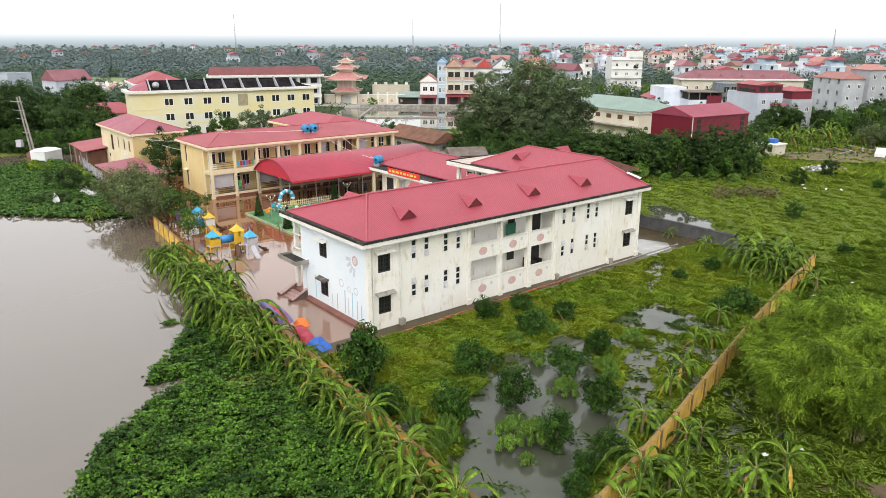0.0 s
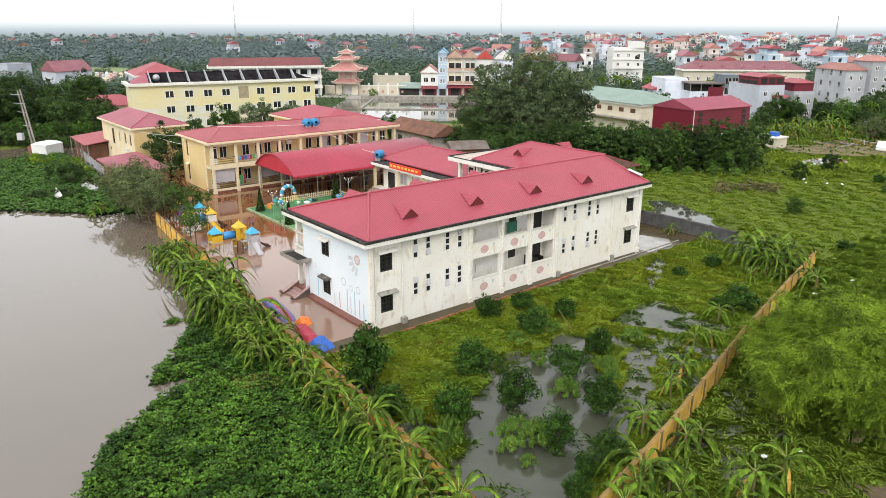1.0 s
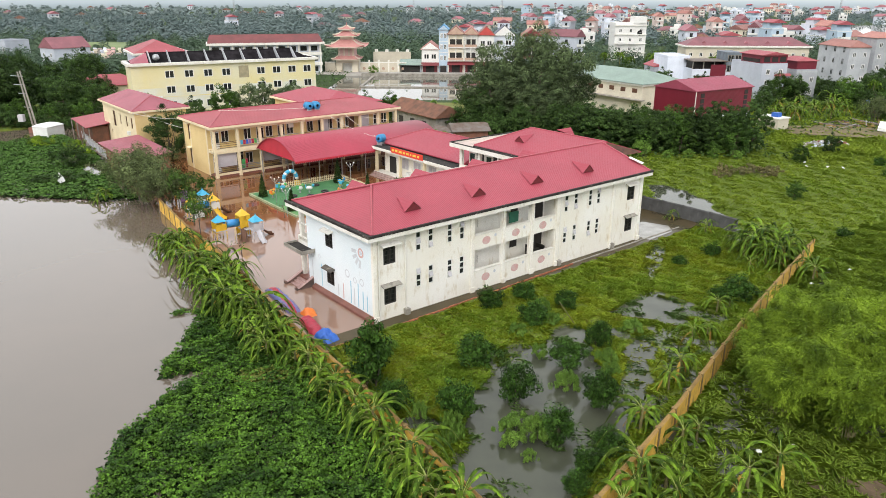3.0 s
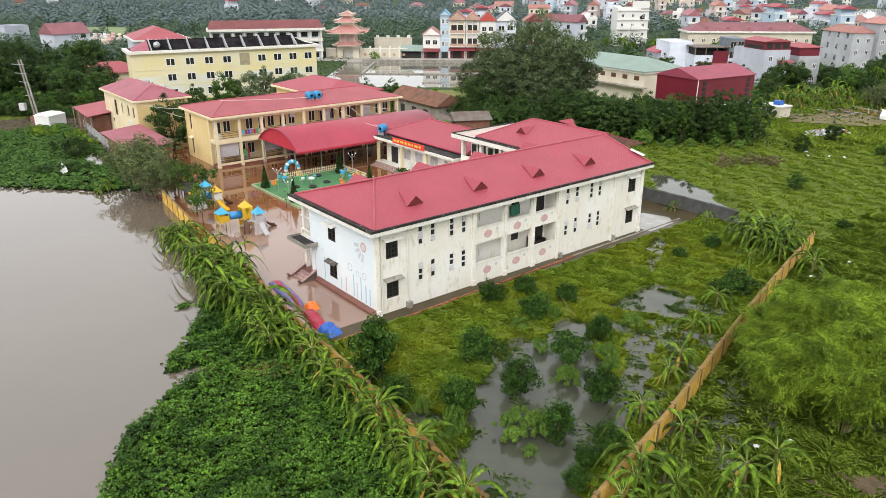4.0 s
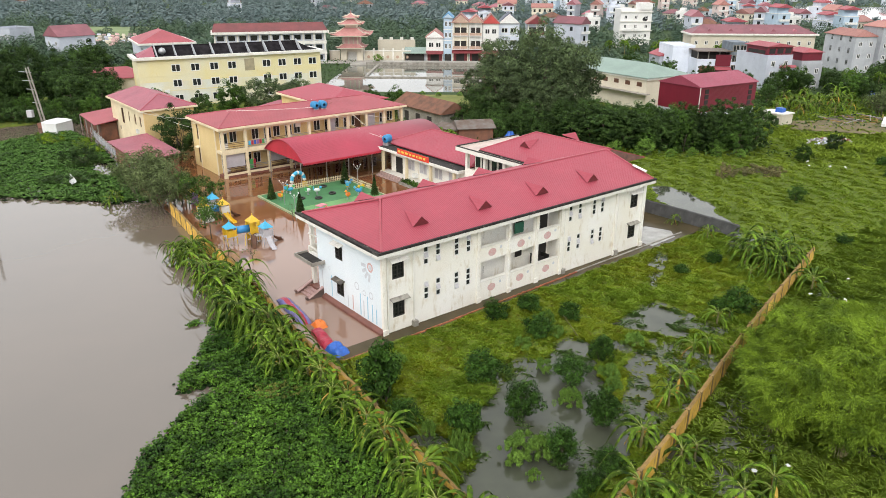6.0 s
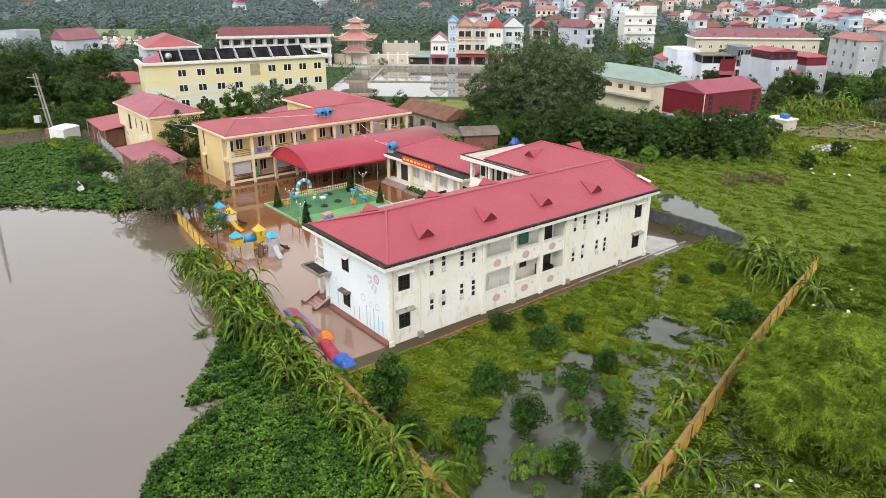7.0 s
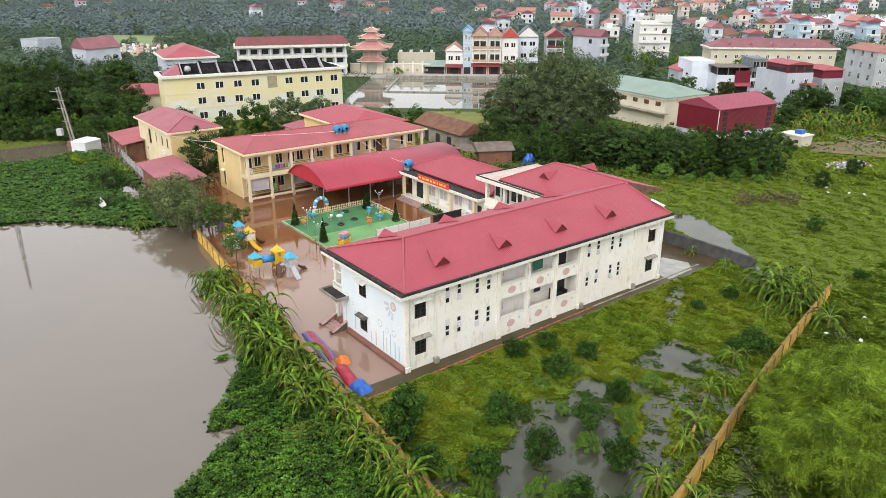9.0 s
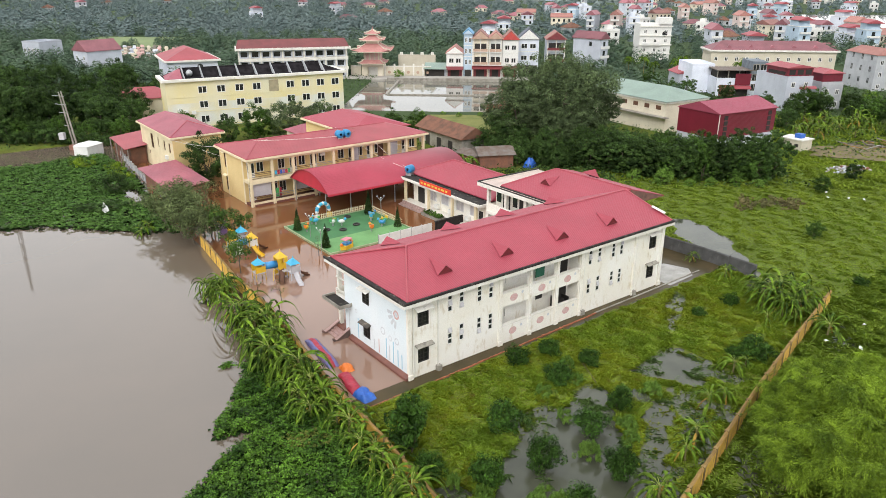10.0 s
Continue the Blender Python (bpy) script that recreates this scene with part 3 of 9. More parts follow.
# thin pale sheet: its colour also carries the sky mirrored in the water
flat("flooded_apron", [xy(34.2, -1.1), xy(38.6, -0.9), xy(40.0, 0.6), xy(39.0, 3.4), xy(34.2, 4.2)], WET_PAVE, 0.006, "concrete apron under shallow water, sky reflection put into its pale colour", "ground")

# ---- the white two-storey school house ----
LENGTH, DEPTH, TOP = 33.4, 12.0, 7.3


def wall_with_holes(a0, a1, z0, z1, holes, t0, t1, across="y"):
    """A wall along one axis from a0 to a1, t0..t1 thick, with rectangular holes (b0, b1, c0, c1) going through."""
    g = G()
    xs = sorted({a0, a1, *[h[0] for h in holes], *[h[1] for h in holes]})
    zs = sorted({z0, z1, *[h[2] for h in holes], *[h[3] for h in holes]})
    nx, nz = len(xs) - 1, len(zs) - 1

    def solid(i, k):
        if not (0 <= i < nx and 0 <= k < nz):
            return False
        x, z = (xs[i] + xs[i + 1]) / 2, (zs[k] + zs[k + 1]) / 2
        return not any(h[0] < x < h[1] and h[2] < z < h[3] for h in holes)

    seen = {}

    def vert(i, k, t):
        if (i, k, t) not in seen:
            seen[(i, k, t)] = len(g.v)
            g.v.append((xs[i], t, zs[k]) if across == "y" else (t, xs[i], zs[k]))
        return seen[(i, k, t)]

    for i in range(nx):
        for k in range(nz):
            if not solid(i, k):
                continue
            f = [[vert(i, k, t0), vert(i + 1, k, t0), vert(i + 1, k + 1, t0), vert(i, k + 1, t0)], [vert(i, k + 1, t1), vert(i + 1, k + 1, t1), vert(i + 1, k, t1), vert(i, k, t1)]]
            for di, dk, (pa, pb) in ((-1, 0, ((i, k), (i, k + 1))), (1, 0, ((i + 1, k + 1), (i + 1, k))), (0, -1, ((i + 1, k), (i, k))), (0, 1, ((i, k + 1), (i + 1, k + 1)))):
                if not solid(i + di, k + dk):
                    f.append([vert(*pa, t0), vert(*pb, t0), vert(*pb, t1), vert(*pa, t1)])
            g.f += [tuple(q) if across == "y" else tuple(reversed(q)) for q in f]
    return g


def window(parent, m, w, h, frame_m, pane_m, bars=2, rows_=1, depth=0.1, name="window", fw=0.07, grille=False):
    """A window in the plane y = 0 of its own axes, looking along -y, from the sill's left corner."""
    win = thing(name, m, "", "")
    win.parent = parent
    g = G()
    g.box(0, fw, -0.03, depth, 0, h).box(w - fw, w, -0.03, depth, 0, h).box(fw, w - fw, -0.03, depth, 0, fw).box(fw, w - fw, -0.03, depth, h - fw, h)
    for i in range(1, bars):
        g.box(w * i / bars - fw / 2, w * i / bars + fw / 2, -0.02, depth * 0.8, fw, h - fw)
    for i in range(1, rows_):
        g.box(fw, w - fw, -0.018, depth * 0.8, h * i / rows_ - fw / 2, h * i / rows_ + fw / 2)
    part("window_frame", g, frame_m, win)
    part("pane", G().box(fw * 0.5, w - fw * 0.5, depth * 0.45, depth * 0.6, fw * 0.5, h - fw * 0.5), pane_m, win)
    if grille:
        b = G()
        n = max(3, int(w / 0.13))
        for i in range(1, n):
            b.box(w * i / n - 0.012, w * i / n + 0.012, -0.012, 0.01, fw, h - fw)
        for i in range(1, 4):
            b.box(fw, w - fw, -0.015, 0.013, h * i / 4 - 0.02, h * i / 4 + 0.02)
        part("grille", b, FRAME_BLACK, win)
    return win


def hood(parent, m, w, material):
    """A thin drooping concrete rain hood over a window."""
    g = G().add([(0, 0, 0.1), (w, 0, 0.1), (w, -0.46, -0.03), (0, -0.46, -0.03), (0, 0, 0.2), (w, 0, 0.2), (w, -0.46, 0.04), (0, -0.46, 0.04)],
                [(3, 2, 1, 0), (4, 5, 6, 7), (0, 1, 5, 4), (1, 2, 6, 5), (2, 3, 7, 6), (3, 0, 4, 7)])
    return part("rain_hood", g, material, parent, at=m)


def gablet(parent, m, w=1.7, h=0.75, back=2.4):
    g = G().add([(-w / 2, 0, 0), (w / 2, 0, 0), (0, -0.06, h), (0, back, h)], [(0, 2, 3), (2, 1, 3)])
    d = part("gablet", g, ROOF_PINK, parent, at=m)
    part("gablet_front", G().add([(-w / 2 + 0.03, 0.03, -0.02), (w / 2 - 0.03, 0.03, -0.02), (0, 0.03, h - 0.03), (-w / 2 + 0.03, 0.1, -0.02), (w / 2 - 0.03, 0.1, -0.02), (0, 0.1, h - 0.03)],
                                 [(0, 1, 2), (5, 4, 3), (0, 3, 4, 1), (1, 4, 5, 2), (2, 5, 3, 0)]), ROOF_DARK_RED, d)


main = thing("school_house", at(0, 0), "white two-storey school house with a rose sheet roof and stained walls", "school house")
NARROW = [4.33, 5.6, 7.6, 8.92, 21.85, 23.2, 25.3, 26.55]
BAYS = [(10.3, 13.55), (13.9, 17.05), (17.5, 20.4)]
holes = [(u, u + 1.15, z, z + 1.5) for u in (0.95, 31.1) for z in (1.25, 4.62)]
holes += [(u - 0.24, u + 0.24, z, z + 1.62) for u in NARROW for z in (2.0, 5.12)]
holes += [(a, b, z0, z1) for a, b in BAYS for z0, z1 in ((1.8, 3.75), (5.05, 6.75))]
part("front_wall", wall_with_holes(0, LENGTH, -0.6, TOP, holes, 0.0, 0.28), WHITE_WALL, main)
side = [(v, v + 1.2, z, z + 1.3) for v in (6.06,) for z in (1.15, 4.5)]
part("end_wall", wall_with_holes(0.28, 10.4, -0.6, TOP, side, 0.0, 0.25, "x"), SIDE_WALL, main, "pale blue-white end wall with a painted flower mural")
part("end_wall", G().box(LENGTH - 0.25, LENGTH, 0.28, 10.4, -0.6, TOP), WHITE_WALL, main)
part("back_wall", G().box(0.25, LENGTH - 0.25, 10.12, 10.4, -0.6, TOP), WHITE_WALL, main)
part("partition_wall", G().box(0.25, LENGTH - 0.25, 1.6, 1.8, 0.0, TOP).box(10.05, 10.2, 0.28, 2.3, 0, TOP).box(20.55, 20.7, 0.28, 2.3, 0, TOP), WHITE_WALL, main)
part("upper_floor", G().box(0.25, LENGTH - 0.25, 0.28, 2.3, 3.75, 3.95), TRIM_WHITE, main)
part("ground_floor", G().box(0.25, LENGTH - 0.25, 0.28, 2.3, 0.3, 0.6), GREY_WALL, main)
# pilasters, belt line and rain pipes on the front
for u, w in ((-0.1, 0.36), (9.85, 0.4), (13.58, 0.3), (17.1, 0.36), (20.45, 0.45), (28.6, 0.3), (33.0, 0.46)):
    part("pilaster", G().box(u, u + w, -0.14, 0.0, -0.6, TOP).box(u - 0.08, u + w + 0.08, -0.24, -0.14, -0.6, 0.45), WHITE_WALL, main)
for u in (3.0, 0.45, 20.95, 28.95):
    part("rain_pipe", G().rod((u, -0.09, 0.1), (u, -0.09, TOP), 0.06), TRIM_WHITE, main)
for u in (3.0, 20.95, 28.95):
    part("pipe_foot", G().box(u - 0.22, u + 0.22, -0.4, -0.02, -0.4, 0.5), OLD_CONC, main)
# front windows
for u in (0.95, 31.1):
    for z in (1.25, 4.62):
        window(main, pose(u, 0.05, z), 1.15, 1.5, FRAME_BLACK, GLASS, 2, 1, 0.14, fw=0.09, grille=True)
        hood(main, pose(u - 0.3, 0, z + 1.6), 1.75, OLD_CONC if z < 3 else TRIM_WHITE)
for i, u in enumerate(NARROW):
    for z in (2.0, 5.12):
        w = thing("narrow_window", pose(u - 0.24, 0.04, z), "", "")
        w.parent = main
        g = G().box(0, 0.05, -0.06, 0.1, 0, 1.62).box(0.43, 0.48, -0.06, 0.1, 0, 1.62)
        for zz in (0, 0.52, 1.05, 1.57):
            g.box(0.05, 0.43, -0.058, 0.1, max(0, zz - 0.045), min(1.62, zz + 0.05))
        part("window_frame", g, FRAME_WHITE, w)
        for k in range(3):
            tilt = -24 if (i * 7 + k * 3 + int(z)) % 4 == 0 else 0
            part("pane", G().box(0, 0.37, -0.012, 0.012, -0.42, 0), PL_GREY if tilt else GLASS, w, at=pose(0.055, 0.0, 0.49 + 0.53 * k, tilt))
# balcony bays: parapet paint, railings of the gallery behind, doors
for k, (a, b) in enumerate(BAYS):
    m_ = (a + b) / 2
    for z in (1.05, 4.42):
        disc = [(m_ - 0.2 + 0.48 * math.cos(t * math.pi / 10), z + 0.36 * math.sin(t * math.pi / 10)) for t in range(20)]
        part("painted_flower", G().add([(x, -0.006, zz) for x, zz in disc], [tuple(range(20))]), PINK_PAINT, main)
        for q in range(0, 6, 2):
            c = (m_ - 0.2 + 0.2 * math.cos(q * 1.047), z + 0.16 * math.sin(q * 1.047))
            part("painted_petal", G().add([(c[0] + 0.1 * math.cos(t * 0.785), -0.01, c[1] + 0.09 * math.sin(t * 0.785)) for t in range(8)], [tuple(range(8))]), TRIM_WHITE if q % 2 else PINK_PAINT, main)
        part("painted_dot", G().add([(m_ + 0.85 + 0.15 * math.cos(t * 0.785), -0.006, z + 0.28 + 0.15 * math.sin(t * 0.785)) for t in range(8)], [tuple(range(8))]), GREY_PAINT, main)
    for z in (1.8, 5.05):
        part("parapet_cap", G().box(a, b, -0.05, 0.34, z, z + 0.07), TRIM_WHITE, main)
    for z in (0.6, 3.95):
        if k == 1:
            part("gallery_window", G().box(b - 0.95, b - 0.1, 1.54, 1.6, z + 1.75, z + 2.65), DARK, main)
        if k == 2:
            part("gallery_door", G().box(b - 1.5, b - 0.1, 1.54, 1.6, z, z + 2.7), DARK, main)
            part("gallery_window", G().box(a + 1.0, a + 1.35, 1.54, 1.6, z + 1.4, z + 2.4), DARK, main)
        if k == 0:
            for q in range(4):
                part("gallery_rail", G().rod((a + 0.7 + 0.35 * q, 1.52, z + 1.2), (a + 0.7 + 0.35 * q, 1.52, z + 1.9), 0.02, n=5), OLD_CONC, main)
part("green_board", G().box(15.6, 16.75, 1.2, 1.26, 4.9, 5.9), mat("green_board", (0.03, 0.16, 0.1), (0.025, 0.13, 0.08), 0.6, 2), main)
part("stacked_furniture", G().box(18.0, 19.9, 0.6, 1.4, 0.6, 1.5).box(18.3, 19.2, 0.7, 1.3, 1.5, 1.9).box(18.1, 18.16, 0.5, 1.5, 1.5, 2.3).box(19.6, 19.68, 0.5, 1.5, 1.5, 2.1), FRAME_BLACK, main)
DARK_HOOD = mat("blackened_hood_concrete", (0.1, 0.085, 0.07), (0.05, 0.045, 0.04), 0.9, 1.5, 0.3, 14, stain=(0.32, 0.28, 0.22), amount=0.35, streak=1)
# end wall windows, mural and red plinth
for z in (1.15, 4.5):
    window(main, pose(0.05, 7.26, z, 0, 0, -90), 1.2, 1.3, FRAME_BLACK, GLASS, 2, 1, 0.14, fw=0.09, grille=True)
    hood(main, pose(0, 7.45, z + 1.4, 0, 0, -90), 1.6, DARK_HOOD if z < 3 else TRIM_WHITE)


def disc_on_end(v, z, r, material, n=18, x=-0.005, hollow=0.0):
    """A painted disc or ring on the end wall."""
    if hollow:
        vs = [(x, v + q * math.cos(2 * math.pi * i / n), z + q * math.sin(2 * math.pi * i / n)) for q in (r, hollow) for i in range(n)]
        fs = [(i, n + i, n + (i + 1) % n, (i + 1) % n) for i in range(n)]
    else:
        vs = [(x, v + r * math.cos(2 * math.pi * i / n), z + r * math.sin(2 * math.pi * i / n)) for i in range(n)]
        fs = [tuple(range(n - 1, -1, -1))]
    part("mural_shape", G().add(vs, fs), material, main)


def bar_on_end(v0, z0, v1, z1, w, material, x=-0.005):
    d = Vector((v1 - v0, z1 - z0)).normalized()
    p = Vector((-d.y, d.x)) * w / 2
    part("mural_shape", G().add([(x, v0 - p.x, z0 - p.y), (x, v0 + p.x, z0 + p.y), (x, v1 + p.x, z1 + p.y), (x, v1 - p.x, z1 - p.y)], [(0, 1, 2, 3)]), material, main)


disc_on_end(1.75, 5.35, 0.42, PINK_PAINT, hollow=0.24)
disc_on_end(1.75, 5.35, 0.2, GREY_PAINT)
for a in (3.2, 3.65, 4.1, 4.55):
    c, s = math.cos(a), math.sin(a)
    bar_on_end(1.75 - 0.62 * c, 5.35 + 0.62 * s, 1.75 - 1.35 * c, 5.35 + 1.35 * s, 0.3, GREY_PAINT)
for v, z, r in ((3.9, 3.0, 0.36), (2.75, 2.75, 0.26), (1.75, 2.85, 0.32), (9.6, 3.1, 0.3), (8.4, 3.2, 0.18)):
    disc_on_end(v, z, r, GREY_PAINT, hollow=r * 0.72)
for v, z1, c in ((4.6, 1.9, PINK_PAINT), (3.4, 2.5, BLUE_PAINT), (2.9, 2.0, GREY_PAINT), (2.3, 2.6, BLUE_PAINT), (1.6, 2.1, BLUE_PAINT), (1.0, 1.9, BLUE_PAINT), (8.1, 2.6, BLUE_PAINT), (9.7, 2.6, GREY_PAINT), (5.4, 1.6, GREY_PAINT)):
    bar_on_end(v, 0.55, v, z1, 0.14, c)
part("red_plinth", G().add([(-0.45, -0.1, -0.4), (-0.45, 9.4, -0.4), (0, 9.4, -0.4), (0, -0.1, -0.4), (-0.35, -0.1, 0.2), (-0.35, 9.4, 0.2), (0, 9.4, 0.42), (0, -0.1, 0.42)],
                           [(0, 1, 2, 3), (7, 6, 5, 4), (0, 4, 5, 1), (1, 5, 6, 2), (2, 6, 7, 3), (3, 7, 4, 0)]), RED_TILE, main, "red tiled plinth")
# gallery on the yard side, its end porch and steps
part("gallery_floor", G().box(0.0, 26.0, 10.4, 12.1, 3.5, 3.85), TRIM_WHITE, main)
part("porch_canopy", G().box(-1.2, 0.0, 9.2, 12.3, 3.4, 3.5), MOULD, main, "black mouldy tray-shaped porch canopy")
part("canopy_rim", G().box(-1.3, -1.2, 9.1, 12.4, 3.36, 3.68).box(-1.2, 0.0, 9.1, 9.2, 3.36, 3.68).box(-1.2, 0.0, 12.3, 12.4, 3.36, 3.68), OLD_CONC, main)
for u in (0.1, 4.2, 8.3, 12.4, 16.5, 20.6, 25.0):
    part("gallery_column", G().box(u, u + 0.35, 11.6, 11.95, -0.5, TOP), TRIM_WHITE, main)
part("gallery_parapet", G().box(-0.1, 26.0, 11.75, 11.9, 3.85, 4.3).box(-0.12, 0.0, 10.4, 11.75, 4.2, 4.35).box(-0.12, 0.0, 10.4, 11.75, 5.5, 5.6), TRIM_WHITE, main)
part("porch_floor", G().box(-0.3, 26.0, 10.4, 12.0, -0.4, 0.55), RED_TILE, main)
STEP_PINK = mat("dark_pink_step", (0.42, 0.28, 0.26), (0.33, 0.2, 0.18), 0.7, 2)
STEP_SIDE = mat("stained_step_side", (0.2, 0.12, 0.1), (0.1, 0.07, 0.06), 0.85, 1.5, 0.3, 14)
for i in range(4):
    part("step", G().box(-0.3 - 0.32 * (i + 1), -0.3 - 0.32 * i, 9.9, 11.7, -0.4, 0.55 - 0.16 * (i + 1)), STEP_PINK, main)
STEP_SIDE_TOP = [(-1.55 + 1.55 * q, 0.12 + 0.75 * q ** 1.7 + 0.12 * math.sin(q * math.pi)) for q in (0, 0.15, 0.3, 0.45, 0.6, 0.75, 0.9, 1.0)]
STEP_SCROLL = [(-1.62 + 0.2 * math.cos(a * math.pi / 6), 0.2 + 0.2 * math.sin(a * math.pi / 6)) for a in range(4, 11)]
for v in (9.65, 11.7):
    side_line = [(-1.7, -0.4), (0.0, -0.4)] + STEP_SIDE_TOP[::-1] + STEP_SCROLL
    n = len(side_line)
    wall_ = part("step_wall", G().add([(x, v, z) for x, z in side_line] + [(x, v + 0.26, z) for x, z in side_line], [tuple(range(n)), tuple(range(2 * n - 1, n - 1, -1))] + [(i, n + i, n + (i + 1) % n, (i + 1) % n) for i in range(n)]), STEP_SIDE, main)
    g = G()
    for a, b in zip(STEP_SIDE_TOP[:-1], STEP_SIDE_TOP[1:]):
        g.add([(a[0], v - 0.04, a[1] + 0.004), (b[0], v - 0.04, b[1] + 0.004), (b[0], v + 0.3, b[1] + 0.004), (a[0], v + 0.3, a[1] + 0.004), (a[0], v - 0.04, a[1] + 0.05), (b[0], v - 0.04, b[1] + 0.05), (b[0], v + 0.3, b[1] + 0.05), (a[0], v + 0.3, a[1] + 0.05)],
              [(0, 3, 2, 1), (4, 5, 6, 7), (0, 1, 5, 4), (3, 7, 6, 2)])
    part("wall_cap", g, STEP_PINK, wall_, "worn pink cap of the step wall")
# gutter slab and roof
part("fascia", G().box(-0.85, LENGTH + 0.7, -0.75, -0.55, 6.98, 7.3).box(-0.85, -0.65, -0.55, 12.5, 6.98, 7.3).box(LENGTH + 0.5, LENGTH + 0.7, -0.55, 5.0, 6.98, 7.3).box(-0.65, 26.0, 12.3, 12.5, 6.98, 7.3), TRIM_WHITE, main)
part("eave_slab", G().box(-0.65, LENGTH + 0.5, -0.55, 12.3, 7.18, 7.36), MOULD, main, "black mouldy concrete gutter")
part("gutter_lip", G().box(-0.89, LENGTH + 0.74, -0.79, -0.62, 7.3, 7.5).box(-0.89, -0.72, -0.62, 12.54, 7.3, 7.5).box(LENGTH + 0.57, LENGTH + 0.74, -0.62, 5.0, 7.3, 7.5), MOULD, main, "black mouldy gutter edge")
part("gallery_ceiling", G().box(0.25, LENGTH - 0.25, 0.28, 2.3, 7.0, 7.17), TRIM_WHITE, main)
part("roof_sheet", G().hip(-0.3, LENGTH + 0.6, -0.42, 12.25, 7.42, 1.98, 4.45, "x", 0.06, 0.2), ROOF_PINK, main, "rose painted ribbed sheet roof")
part("ridge_cap", G().rod((3.85, 5.9, 9.42), (LENGTH + 0.4, 5.9, 9.42), 0.09, n=6), ROOF_RIDGE, main)
part("hip_cap", G().rod((-0.3, -0.42, 7.43), (3.9, 5.9, 9.42), 0.09, n=6), ROOF_RIDGE, main)
part("hip_cap", G().rod((-0.3, 12.25, 7.43), (3.9, 5.9, 9.42), 0.09, n=6), ROOF_RIDGE, main)
part("hip_cap", G().rod((LENGTH + 0.6, -0.48, 7.43), (LENGTH + 0.4, 5.9, 9.42), 0.09, n=6), ROOF_RIDGE, main)
part("loose_flashing", G().add([(LENGTH + 0.3, 0.4, 8.0), (LENGTH + 0.1, 2.0, 8.4), (LENGTH + 0.45, 2.1, 8.5), (LENGTH + 0.75, 0.5, 8.05)], [(0, 3, 2, 1)]), PL_WHITE, main)
for u in (4.9, 12.0, 19.2, 26.4):
    gablet(main, pose(u, 1.35, 8.05))
    gablet(main, pose(u, 10.45, 8.05, 0, 0, 180))

# ---- its rear wing ----
RUST_BOARD = mat("rusty_brown_board", (0.2, 0.1, 0.075), (0.11, 0.06, 0.05), 0.85, 1.5, 0.3, 12)
wing = thing("rear_wing", at(27.8, 12.2), "white rear wing of the school house with open galleries", "school wing")
WL = 10.5
part("wing_wall", G().box(1.6, 8.8, -5.0, WL, -0.5, TOP), WHITE_WALL, wing)
for v in (0.0, 3.4, 6.8, 10.1):
    part("gallery_column", G().box(0, 0.4, v, v + 0.4, -0.5, TOP), TRIM_WHITE, wing)
part("gallery_floor", G().box(-0.1, 1.6, 0, WL, 3.5, 3.85), TRIM_WHITE, wing)
part("gallery_floor", G().box(-0.1, 1.6, 0, WL, -0.4, 0.55), RED_TILE, wing)
part("gallery_parapet", G().box(-0.02, 0.12, 0, WL, 3.85, 4.9), WHITE_WALL, wing)
for v in (1.2, 4.8, 7.8):
    for z in (0.6, 3.9):
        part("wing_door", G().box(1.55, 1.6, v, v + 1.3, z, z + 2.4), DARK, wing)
        part("wing_window", G().box(1.55, 1.6, v + 1.7, v + 2.5, z + 0.9, z + 2.2), GLASS, wing)
part("eave_slab", G().box(-0.5, 10.0, -0.1, WL + 0.9, 7.15, 7.38), mat("pale_pinkish_screed", (0.56, 0.46, 0.41), (0.46, 0.37, 0.33), 0.85, 0.6, 0.2, 12, stain=(0.25, 0.2, 0.17), amount=0.35, streak=1), wing, "bare pale pinkish concrete roof slab")
part("fascia", G().box(-0.7, -0.5, -0.2, WL + 1.1, 7.0, 7.5).box(-0.5, 10.0, WL + 0.9, WL + 1.1, 7.0, 7.5), TRIM_WHITE, wing)
part("gutter_lip", G().box(-0.72, -0.48, -0.2, WL + 1.12, 7.5, 7.57).box(-0.48, 10.0, WL + 0.88, WL + 1.12, 7.5, 7.6), MOULD, wing)
part("roof_sheet", G().hip(0.3, 13.0, -6.5, 8.2, 7.56, 1.84, 0.0, "y", 0.1, 3.2), ROOF_PINK_Y, wing, "rose painted ribbed sheet roof")
part("eave_gutter", G().box(0.12, 0.3, -0.1, 8.2, 7.38, 7.5), MOULD, wing)
part("gable_boards", G().add([(7.2, -6.53, 7.5), (12.6, -6.53, 7.5), (12.6, -6.53, 7.62), (6.65, -6.53, 9.3)], [(0, 1, 2, 3)]), RUST_BOARD, wing, "rusty brown boards closing the gable")
part("hip_cap", G().rod((0.3, 8.2, 7.58), (6.65, 5.0, 9.42), 0.08, n=6), ROOF_RIDGE, wing)
part("ridge_cap", G().rod((6.65, 5.0, 9.42), (6.65, -6.5, 9.42), 0.08, n=6), ROOF_RIDGE, wing)
gablet(wing, pose(2.9, 3.2, 8.33, 0, 0, -90))
gablet(wing, pose(9.7, 1.5, 8.62, 0, 0, 90), 1.7, 0.95)

# ---- the yellow two-storey school building ----


